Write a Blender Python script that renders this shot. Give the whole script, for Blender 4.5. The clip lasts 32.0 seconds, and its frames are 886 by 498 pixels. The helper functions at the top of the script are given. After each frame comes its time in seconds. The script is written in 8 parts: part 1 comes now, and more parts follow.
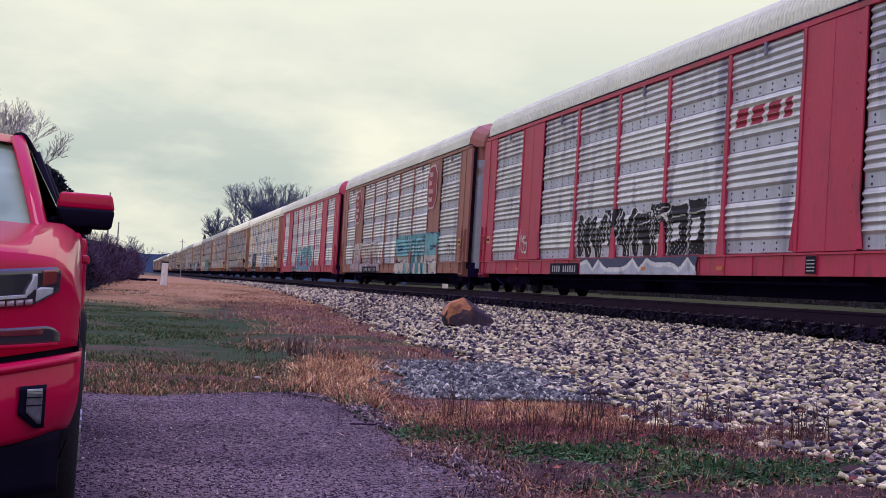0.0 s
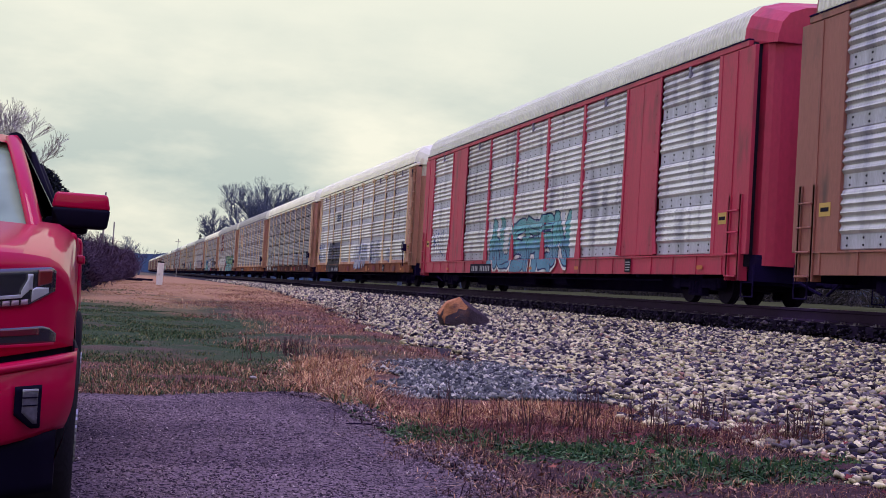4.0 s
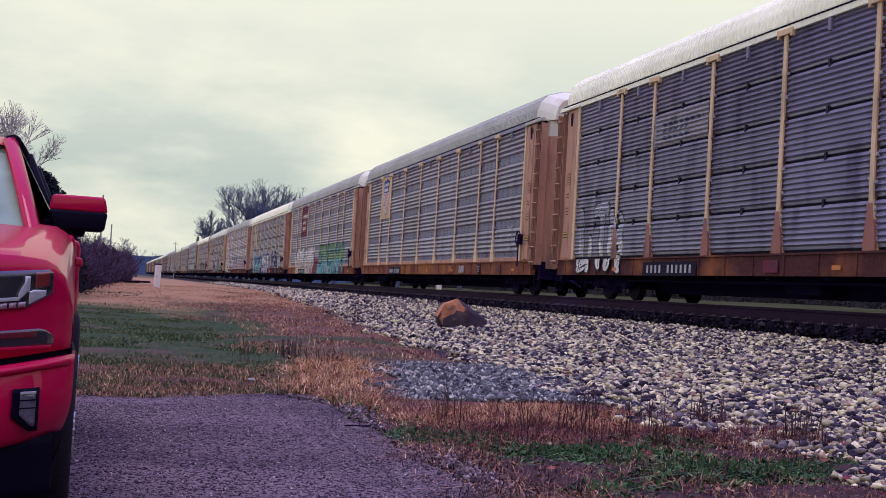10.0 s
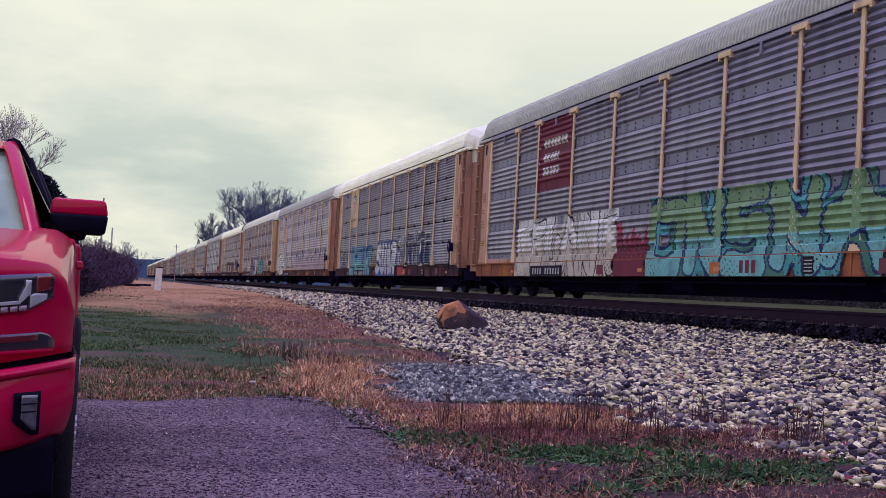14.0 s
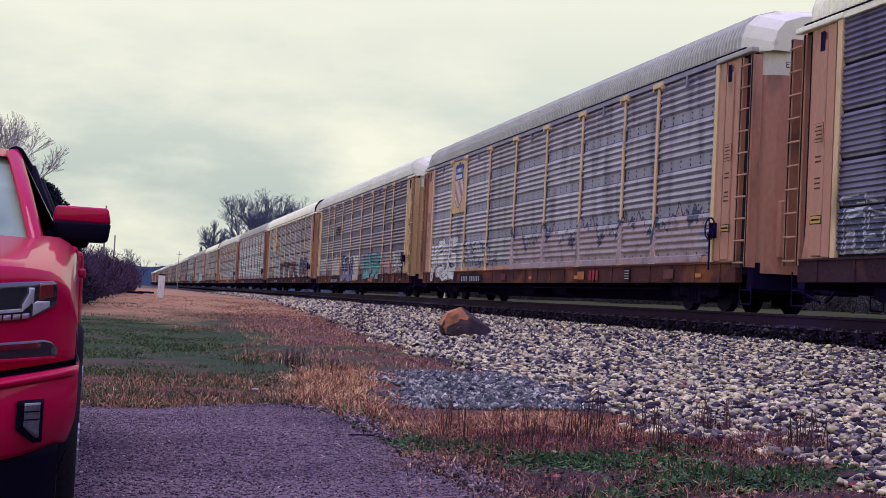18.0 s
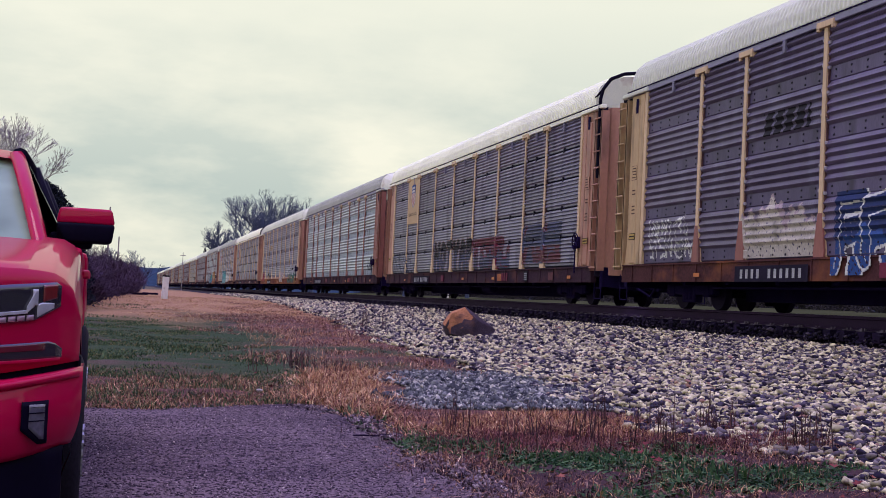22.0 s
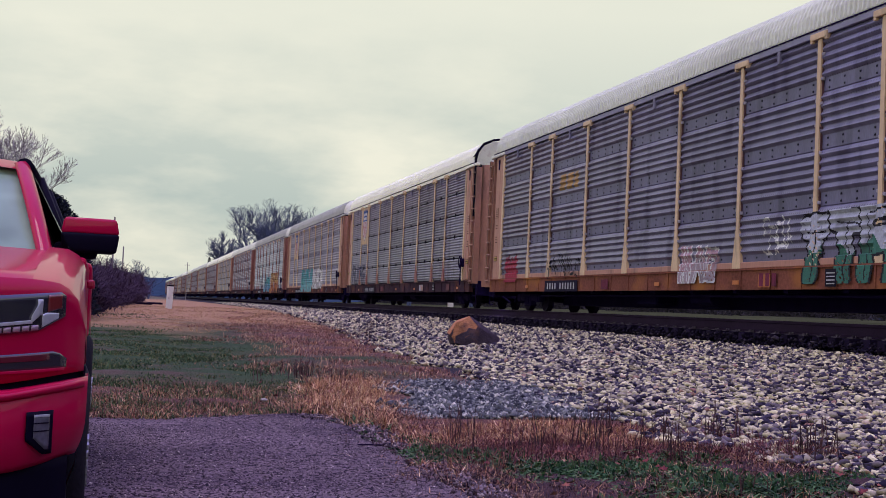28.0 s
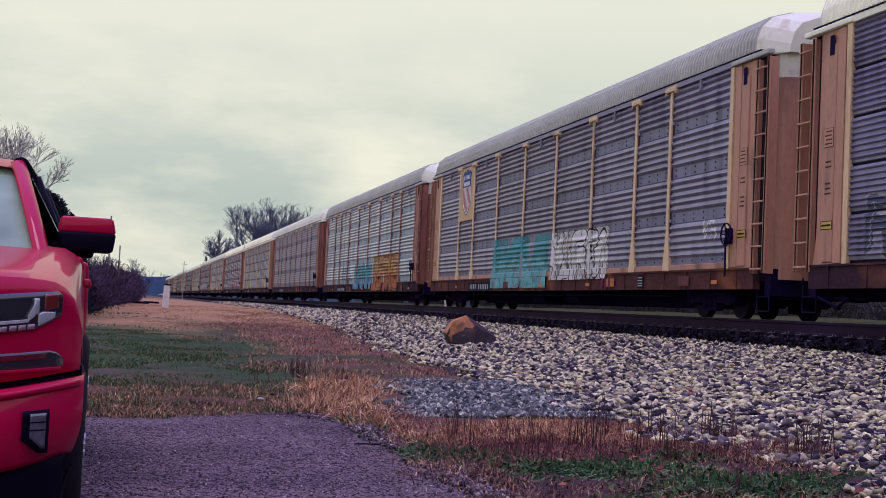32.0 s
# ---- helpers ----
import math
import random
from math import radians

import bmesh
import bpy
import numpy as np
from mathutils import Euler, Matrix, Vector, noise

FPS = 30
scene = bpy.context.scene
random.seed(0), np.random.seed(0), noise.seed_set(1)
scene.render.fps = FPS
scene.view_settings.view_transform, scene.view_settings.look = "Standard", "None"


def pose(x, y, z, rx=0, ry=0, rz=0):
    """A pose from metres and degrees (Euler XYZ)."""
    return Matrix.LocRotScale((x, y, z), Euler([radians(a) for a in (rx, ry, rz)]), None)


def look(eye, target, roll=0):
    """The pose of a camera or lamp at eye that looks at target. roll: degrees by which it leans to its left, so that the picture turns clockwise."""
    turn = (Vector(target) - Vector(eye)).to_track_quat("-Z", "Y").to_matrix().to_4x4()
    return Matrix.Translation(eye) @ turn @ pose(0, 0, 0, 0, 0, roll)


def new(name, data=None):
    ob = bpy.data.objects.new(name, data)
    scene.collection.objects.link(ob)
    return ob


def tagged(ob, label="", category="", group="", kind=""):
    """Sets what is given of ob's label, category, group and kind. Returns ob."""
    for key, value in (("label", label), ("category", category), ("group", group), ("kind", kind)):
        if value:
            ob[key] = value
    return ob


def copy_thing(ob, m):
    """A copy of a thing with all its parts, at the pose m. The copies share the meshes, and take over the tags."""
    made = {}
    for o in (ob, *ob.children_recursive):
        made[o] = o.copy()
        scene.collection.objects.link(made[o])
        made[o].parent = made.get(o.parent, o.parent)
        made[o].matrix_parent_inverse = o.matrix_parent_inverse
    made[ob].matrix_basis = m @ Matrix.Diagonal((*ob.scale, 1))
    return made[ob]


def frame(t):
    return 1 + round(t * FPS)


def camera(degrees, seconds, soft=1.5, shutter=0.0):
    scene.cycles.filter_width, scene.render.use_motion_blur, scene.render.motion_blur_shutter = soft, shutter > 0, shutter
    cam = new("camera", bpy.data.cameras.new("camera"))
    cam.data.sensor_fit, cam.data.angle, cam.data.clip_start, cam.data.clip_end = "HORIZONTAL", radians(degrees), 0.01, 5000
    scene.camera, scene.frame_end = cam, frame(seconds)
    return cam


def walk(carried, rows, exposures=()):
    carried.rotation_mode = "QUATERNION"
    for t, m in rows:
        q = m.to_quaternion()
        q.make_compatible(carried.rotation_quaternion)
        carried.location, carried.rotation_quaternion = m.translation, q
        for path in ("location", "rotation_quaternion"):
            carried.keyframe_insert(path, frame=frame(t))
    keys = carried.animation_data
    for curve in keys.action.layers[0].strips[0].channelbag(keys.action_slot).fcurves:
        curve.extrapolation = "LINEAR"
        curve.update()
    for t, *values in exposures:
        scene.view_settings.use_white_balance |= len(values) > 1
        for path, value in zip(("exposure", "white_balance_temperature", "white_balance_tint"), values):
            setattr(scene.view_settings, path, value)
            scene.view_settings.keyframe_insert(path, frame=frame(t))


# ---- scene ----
# Camera: hand-held on one spot, eye 1.1 m above the pavement; the track runs along +y.
EYE = (0.0, 0.0, 1.1)
cam = camera(38.75, 32.0, soft=0.5)
walk(cam, [(t, pose(*EYE, 90 + pitch, roll, yaw)) for t, yaw, pitch, roll in [
    (0, -14.00, 1.84, -3.49),
    (0.5, -14.04, 1.83, -3.54),
    (1, -14.09, 1.78, -3.50),
    (1.5, -14.11, 1.75, -3.46),
    (2, -14.12, 1.77, -3.44),
    (2.5, -14.13, 1.81, -3.49),
    (3, -14.15, 1.83, -3.52),
    (3.5, -14.14, 1.82, -3.46),
    (5.5, -14.30, 1.87, -3.28),
    (6, -14.28, 1.84, -3.31),
    (6.5, -14.28, 1.83, -3.36),
    (7, -14.24, 1.87, -3.35),
    (7.5, -14.25, 1.88, -3.36),
    (8, -14.29, 1.88, -3.32),
    (8.5, -14.29, 1.84, -3.31),
    (9, -14.29, 1.81, -3.32),
    (9.5, -14.29, 1.85, -3.31),
    (10, -14.29, 1.91, -3.30),
    (10.5, -14.30, 1.88, -3.27),
    (11, -14.25, 1.88, -3.18),
    (11.5, -14.22, 1.94, -3.19),
    (12, -14.25, 2.02, -3.15),
    (12.5, -14.23, 2.06, -3.12),
    (13, -14.18, 2.08, -3.08),
    (13.5, -14.22, 2.01, -3.05),
    (14, -14.25, 1.99, -3.04),
    (14.5, -14.24, 2.02, -3.02),
    (16.5, -14.23, 2.09, -2.94),
    (17, -14.22, 2.12, -2.92),
    (17.5, -14.16, 2.21, -2.92),
    (18, -14.13, 2.29, -2.91),
    (18.5, -14.14, 2.30, -2.88),
    (19, -14.10, 2.23, -2.83),
    (19.5, -14.01, 2.23, -2.75),
    (20, -13.98, 2.26, -2.74),
    (20.5, -13.93, 2.30, -2.72),
    (21, -13.96, 2.32, -2.71),
    (21.5, -13.97, 2.28, -2.73),
    (22, -13.95, 2.29, -2.71),
    (22.5, -13.84, 2.39, -2.69),
    (23, -13.78, 2.43, -2.71),
    (23.5, -13.82, 2.42, -2.78),
    (24, -13.85, 2.42, -2.82),
    (24.5, -13.78, 2.43, -2.75),
    (25, -13.69, 2.49, -2.68),
    (25.5, -13.68, 2.55, -2.54),
    (27.5, -13.71, 2.62, -2.50),
    (28, -13.75, 2.69, -2.57),
    (28.5, -13.82, 2.72, -2.59),
    (29, -13.88, 2.66, -2.56),
    (29.5, -13.92, 2.61, -2.51),
    (30, -13.88, 2.66, -2.49),
    (30.5, -13.86, 2.70, -2.56),
    (31, -13.85, 2.73, -2.54),
    (31.5, -13.90, 2.69, -2.56),
    (32, -13.90, 2.66, -2.59),
]], exposures=((0, 0.0), (25, 0.0), (28, -0.12), (32, -0.12)))

# ---- light: overcast sky, weak wide sun ----
world = bpy.data.worlds.new("overcast")
scene.world = world
world.use_nodes = True
wn, wl = world.node_tree.nodes, world.node_tree.links
wn.clear()
w_out = wn.new("ShaderNodeOutputWorld")
w_bg = wn.new("ShaderNodeBackground")
w_bg.inputs["Strength"].default_value = 1.0
w_sky = wn.new("ShaderNodeTexSky")
w_sky.sky_type, w_sky.sun_disc = "NISHITA", False
w_sky.sun_elevation, w_sky.sun_rotation = radians(78), radians(240)
w_dim = wn.new("ShaderNodeVectorMath")
w_dim.operation = "SCALE"
w_dim.inputs["Scale"].default_value = 0.1
wl.new(w_sky.outputs["Color"], w_dim.inputs[0])
w_co = wn.new("ShaderNodeTexCoord")
w_map = wn.new("ShaderNodeMapping")
w_map.inputs["Scale"].default_value = (1.6, 1.6, 4.5)
w_map.inputs["Location"].default_value = (0.3, 0.25, 0.2)
wl.new(w_co.outputs["Generated"], w_map.inputs["Vector"])
w_noise = wn.new("ShaderNodeTexNoise")
w_noise.inputs["Scale"].default_value = 3.0
w_noise.inputs["Detail"].default_value = 6
w_noise.inputs["Roughness"].default_value = 0.55
wl.new(w_map.outputs["Vector"], w_noise.inputs["Vector"])
w_ramp = wn.new("ShaderNodeValToRGB")
w_ramp.color_ramp.elements[0].position, w_ramp.color_ramp.elements[0].color = 0.38, (0.55, 0.625, 0.575, 1)
w_ramp.color_ramp.elements[1].position, w_ramp.color_ramp.elements[1].color = 0.64, (1.0, 0.97, 0.80, 1)
wl.new(w_noise.outputs["Fac"], w_ramp.inputs["Fac"])
w_sep = wn.new("ShaderNodeSeparateXYZ")
wl.new(w_co.outputs["Generated"], w_sep.inputs[0])
w_high = wn.new("ShaderNodeMapRange")
w_high.inputs["From Min"].default_value, w_high.inputs["From Max"].default_value = 0.08, 0.23
wl.new(w_sep.outputs["Z"], w_high.inputs["Value"])
w_mix = wn.new("ShaderNodeMixRGB")
w_mix.inputs["Color2"].default_value = (0.95, 0.95, 0.80, 1)
w_hm = wn.new("ShaderNodeMath")
w_hm.operation = "MULTIPLY"
w_hm.inputs[1].default_value = 0.9
wl.new(w_high.outputs["Result"], w_hm.inputs[0])
wl.new(w_hm.outputs[0], w_mix.inputs["Fac"])
wl.new(w_ramp.outputs["Color"], w_mix.inputs["Color1"])
w_all = wn.new("ShaderNodeMixRGB")
w_all.inputs["Fac"].default_value = 0.93
wl.new(w_dim.outputs[0], w_all.inputs["Color1"])
wl.new(w_mix.outputs["Color"], w_all.inputs["Color2"])
# the cloud thins overhead: a bluer, deeper zenith
w_zen = wn.new("ShaderNodeMapRange")
w_zen.interpolation_type = "SMOOTHSTEP"
w_zen.inputs["From Min"].default_value, w_zen.inputs["From Max"].default_value = 0.38, 0.9
wl.new(w_sep.outputs["Z"], w_zen.inputs["Value"])
w_top = wn.new("ShaderNodeMixRGB")
w_top.inputs["Color2"].default_value = (0.80, 0.68, 2.12, 1)
wl.new(w_zen.outputs["Result"], w_top.inputs["Fac"])
wl.new(w_all.outputs["Color"], w_top.inputs["Color1"])
wl.new(w_top.outputs["Color"], w_bg.inputs["Color"])
wl.new(w_bg.outputs[0], w_out.inputs["Surface"])

sun = new("sun", bpy.data.lights.new("sun", "SUN"))
sun.data.energy, sun.data.angle, sun.data.color = 1.35, radians(28), (1.0, 0.90, 0.95)
sun.matrix_world = look((0, 0, 30), (5, 3, 0))


# ---- materials ----
def material(name, colour, rough=0.6, metal=0.0, vary=0.15, scale=3.0, fine=40.0, bump=0.0, stain=None, stain_amount=0.0,
             stain_scale=1.0, each=0.0, stretch=(1, 1, 1), coat=0.0, spec=0.5):
    """Base colour with variation at two scales, an optional stain colour, relief, and a shift from object to object."""
    m = bpy.data.materials.new(name)
    m.use_nodes = True
    n, k = m.node_tree.nodes, m.node_tree.links
    b = n["Principled BSDF"]
    b.inputs["Roughness"].default_value, b.inputs["Metallic"].default_value = rough, metal
    b.inputs["Coat Weight"].default_value = coat
    b.inputs["Specular IOR Level"].default_value = spec
    co = n.new("ShaderNodeTexCoord")
    mp = n.new("ShaderNodeMapping")
    mp.inputs["Scale"].default_value = stretch
    k.new(co.outputs["Object"], mp.inputs["Vector"])
    info = n.new("ShaderNodeObjectInfo")
    shift = n.new("ShaderNodeVectorMath")
    shift.operation = "MULTIPLY_ADD"
    shift.inputs[1].default_value = (37, 53, 29)
    comb = n.new("ShaderNodeCombineXYZ")
    for i in range(3):
        k.new(info.outputs["Random"], comb.inputs[i])
    k.new(comb.outputs[0], shift.inputs[0])
    k.new(mp.outputs[0], shift.inputs[2])

    def noise_tex(s, detail=4):
        t = n.new("ShaderNodeTexNoise")
        t.inputs["Scale"].default_value, t.inputs["Detail"].default_value = s, detail
        k.new(shift.outputs[0], t.inputs["Vector"])
        return t
    big, small = noise_tex(scale), noise_tex(fine, 2)
    add = n.new("ShaderNodeMath")
    add.operation = "ADD"
    k.new(big.outputs["Fac"], add.inputs[0])
    k.new(small.outputs["Fac"], add.inputs[1])
    rng = n.new("ShaderNodeMapRange")
    rng.inputs["From Min"].default_value, rng.inputs["From Max"].default_value = 0.6, 1.4
    rng.inputs["To Min"].default_value, rng.inputs["To Max"].default_value = 1 - vary, 1 + vary
    k.new(add.outputs[0], rng.inputs["Value"])
    val = rng.outputs["Result"]
    if each:
        e = n.new("ShaderNodeMapRange")
        e.inputs["To Min"].default_value, e.inputs["To Max"].default_value = 1 - each, 1 + each
        k.new(info.outputs["Random"], e.inputs["Value"])
        mu = n.new("ShaderNodeMath")
        mu.operation = "MULTIPLY"
        k.new(val, mu.inputs[0])
        k.new(e.outputs["Result"], mu.inputs[1])
        val = mu.outputs[0]
    sc = n.new("ShaderNodeVectorMath")
    sc.operation = "SCALE"
    sc.inputs[0].default_value = colour
    k.new(val, sc.inputs["Scale"])
    out = sc.outputs[0]
    if stain:
        st = noise_tex(stain_scale, 6)
        sr = n.new("ShaderNodeMapRange")
        sr.inputs["From Min"].default_value, sr.inputs["From Max"].default_value = 0.62 - 0.3 * stain_amount, 0.8 - 0.25 * stain_amount
        k.new(st.outputs["Fac"], sr.inputs["Value"])
        mx = n.new("ShaderNodeMixRGB")
        mx.inputs["Color2"].default_value = (*stain, 1)
        k.new(sr.outputs["Result"], mx.inputs["Fac"])
        k.new(out, mx.inputs["Color1"])
        out = mx.outputs["Color"]
    k.new(out, b.inputs["Base Color"])
    if bump:
        bp = n.new("ShaderNodeBump")
        bp.inputs["Strength"].default_value, bp.inputs["Distance"].default_value = 0.6, bump
        k.new(add.outputs[0], bp.inputs["Height"])
        k.new(bp.outputs["Normal"], b.inputs["Normal"])
    return m

M = {}
M["asphalt"] = material("asphalt", (0.150, 0.110, 0.124), 0.95, vary=0.5, scale=0.9, fine=45, bump=0.02, stain=(0.045, 0.030, 0.048), stain_amount=0.48, stain_scale=0.6, spec=0.05)


def speckle(m, scale, light, amount, dark, dark_amount):
    """Aggregate: pale and dark grains set in the base colour."""
    n, k = m.node_tree.nodes, m.node_tree.links
    b = n["Principled BSDF"]
    src = b.inputs["Base Color"].links[0].from_socket
    co = n.new("ShaderNodeTexCoord")
    for sc, colour, share in ((scale, light, amount), (scale * 0.7, dark, dark_amount)):
        v = n.new("ShaderNodeTexVoronoi")
        v.inputs["Scale"].default_value = sc
        k.new(co.outputs["Object"], v.inputs["Vector"])
        sep = n.new("ShaderNodeSeparateColor")
        k.new(v.outputs["Color"], sep.inputs[0])
        less = n.new("ShaderNodeMath")
        less.operation = "LESS_THAN"
        less.inputs[1].default_value = share
        k.new(sep.outputs[0], less.inputs[0])
        mx = n.new("ShaderNodeMixRGB")
        mx.inputs["Color2"].default_value = (*colour, 1)
        k.new(less.outputs[0], mx.inputs["Fac"])
        k.new(src, mx.inputs["Color1"])
        src = mx.outputs["Color"]
    k.new(src, b.inputs["Base Color"])


speckle(M["asphalt"], 75, (0.20, 0.145, 0.175), 0.13, (0.012, 0.007, 0.018), 0.30)
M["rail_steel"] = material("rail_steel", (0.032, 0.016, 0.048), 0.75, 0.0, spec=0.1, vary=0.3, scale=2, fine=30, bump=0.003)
M["rail_head"] = material("rail_head", (0.30, 0.29, 0.31), 0.4, 0.8)
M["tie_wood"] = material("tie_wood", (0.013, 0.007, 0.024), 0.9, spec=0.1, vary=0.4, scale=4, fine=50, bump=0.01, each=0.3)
M["ballast"] = material("ballast", (0.30, 0.28, 0.26), 0.95, vary=0.5, scale=4, fine=30, bump=0.03)
M["rock"] = material("slate_rock", (0.060, 0.042, 0.062), 0.9, spec=0.2, vary=0.45, scale=5, fine=40, bump=0.03, stain=(0.16, 0.08, 0.06), stain_amount=0.25, stain_scale=3)
M["rock_rust_lit"] = material("lit_rusty_rock", (0.40, 0.17, 0.085), 0.9, spec=0.2, vary=0.5, scale=5, fine=40, bump=0.03, stain=(0.10, 0.05, 0.05), stain_amount=0.35, stain_scale=4)
M["white_paint"] = material("white_paint", (0.75, 0.73, 0.66), 0.6, vary=0.1, scale=6, stain=(0.4, 0.36, 0.3), stain_amount=0.15, stain_scale=5)
M["black"] = material("black_plastic", (0.004, 0.0025, 0.012), 0.6, spec=0.05, vary=0.2)
# underframe grime; also colours the strips and plates that stand for shade
M["under"] = material("underframe_grime_and_shade", (0.011, 0.006, 0.040), 0.9, spec=0.06, vary=0.4, scale=3, stain=(0.020, 0.010, 0.036), stain_amount=0.15, stain_scale=3)


# ---- mesh helpers ----
def mesh_of(name, verts, faces, mats, index=None, smooth=False):
    me = bpy.data.meshes.new(name)
    me.from_pydata([tuple(v) for v in verts], [], [tuple(f) for f in faces])
    for m in (mats if isinstance(mats, (list, tuple)) else [mats]):
        me.materials.append(m)
    if index is not None:
        me.polygons.foreach_set("material_index", index)
    if smooth:
        me.polygons.foreach_set("use_smooth", [True] * len(me.polygons))
    me.update()
    return me


def bm_mesh(name, bm, mat, smooth=False):
    me = bpy.data.meshes.new(name)
    bm.to_mesh(me)
    bm.free()
    for m in (mat if isinstance(mat, (list, tuple)) else [mat]):
        me.materials.append(m)
    if smooth:
        me.polygons.foreach_set("use_smooth", [True] * len(me.polygons))
    return me


def part(name, me, parent, label="", m=None):
    """Links a mesh as one object under a thing or under a part."""
    ob = new(name, me)
    ob.parent = parent
    if m is not None:
        ob.matrix_basis = m
    if label:
        ob["label"] = label
    return ob


def box(bm, x0, x1, y0, y1, z0, z1, bevel=0.0):
    made = bmesh.ops.create_cube(bm, size=1)["verts"]
    for v in made:
        v.co = Vector(((x0 + x1) / 2 + v.co.x * (x1 - x0), (y0 + y1) / 2 + v.co.y * (y1 - y0), (z0 + z1) / 2 + v.co.z * (z1 - z0)))
    if bevel:
        edges = list({e for v in made for e in v.link_edges})
        bmesh.ops.bevel(bm, geom=edges, offset=bevel, segments=2, affect="EDGES", profile=0.5)


def box_mesh(name, dims, mat, bevel=0.0):
    bm = bmesh.new()
    box(bm, *dims, bevel)
    return bm_mesh(name, bm, mat)


def rod(bm, a, b, r, sides=8, r2=None):
    a, b = Vector(a), Vector(b)
    way = b - a
    m = Matrix.Translation((a + b) / 2) @ way.to_track_quat("Z", "Y").to_matrix().to_4x4()
    bmesh.ops.create_cone(bm, cap_ends=True, segments=sides, radius1=r, radius2=r if r2 is None else r2, depth=way.length, matrix=m)


def extrude(name, profile, y0, y1, mat, axis="y", smooth=False):
    """A closed outline of (x, z) pairs drawn out along y (or (y, z) pairs along x)."""
    n = len(profile)
    put = (lambda p, s: (p[0], s, p[1])) if axis == "y" else (lambda p, s: (s, p[0], p[1]))
    verts = [put(p, y0) for p in profile] + [put(p, y1) for p in profile]
    faces = [(i, (i + 1) % n, n + (i + 1) % n, n + i) for i in range(n)] + [tuple(range(n))[::-1], tuple(range(n, 2 * n))]
    me = mesh_of(name, verts, faces, mat, smooth=smooth)
    bm = bmesh.new()
    bm.from_mesh(me)
    bmesh.ops.recalc_face_normals(bm, faces=bm.faces)
    bm.to_mesh(me)
    bm.free()
    return me


# ---- the lie of the land ----
SIDE_X = 11.31          # near side of the train
TRACK_X = SIDE_X + 1.55
RAIL_Z = 1.15           # top of rail above the pavement
CREST = 0.08            # the ballast shoulder lies this much below its bed between the rails


def foot_x(y):
    return float(np.interp(y, [0, 6, 9, 12, 16, 20, 25, 40, 70, 120, 400], [5.2, 5.0, 4.8, 4.9, 5.3, 5.2, 5.3, 6.6, 7.9, 8.8, 9.3]))


def land(x, y):
    """Height of the ground: pavement, lawn that rises with the distance, ballast bank, field beyond the track."""
    base = 0.46 * min(max((y - 12.5) / 55, 0), 1) if y > 0 else 0.0
    base += 0.05 * min(max((x - 2.2) / 2, 0), 1)
    f = foot_x(y)
    top = RAIL_Z - 0.47
    if x <= f:
        z = base
    elif x < 10.9:
        z = base + (top - CREST - base) * (x - f) / (10.9 - f)
    elif x < 14.9:
        z = top - CREST * min(max((11.95 - x) / 0.25, 0), 1)
    elif x < 18:
        z = top - 0.35 * (x - 14.9) / 3.1
    else:
        z = top - 0.35
    return z


# ---- ground sheet ----
def axis_steps(stops):
    out = []
    for a, b, n in stops:
        out += [a + (b - a) * i / n for i in range(n)]
    return out + [stops[-1][1]]


GX = axis_steps([(-2500, -300, 6), (-300, -40, 10), (-40, -6, 14), (-6, 18, 96), (18, 60, 16), (60, 400, 10), (400, 3000, 6)])
GY = axis_steps([(-2500, -200, 5), (-200, -20, 8), (-20, 3, 12), (3, 45, 126), (45, 120, 60), (120, 400, 28), (400, 3500, 12)])
verts = []
for gy in GY:
    for gx in GX:
        z = land(gx, gy)
        rough = 0.05 * noise.noise((gx * 0.6, gy * 0.6, 3)) + 0.02 * noise.noise((gx * 2.5, gy * 2.5, 9))
        paved = gx < 2.3 and gy < 13.2
        verts.append((gx, gy, z - 0.06 if paved else z + (rough if abs(gx) < 40 else 0)))
nx = len(GX)
faces = [(j * nx + i, j * nx + i + 1, (j + 1) * nx + i + 1, (j + 1) * nx + i) for j in range(len(GY) - 1) for i in range(nx - 1)]
ground_mat = bpy.data.materials.new("lawn_and_dry_grass")
ground = tagged(new("ground", mesh_of("ground", verts, faces, ground_mat, smooth=True)), "patchy green lawn with brown dry grass beside the track", "ground", kind="structure")

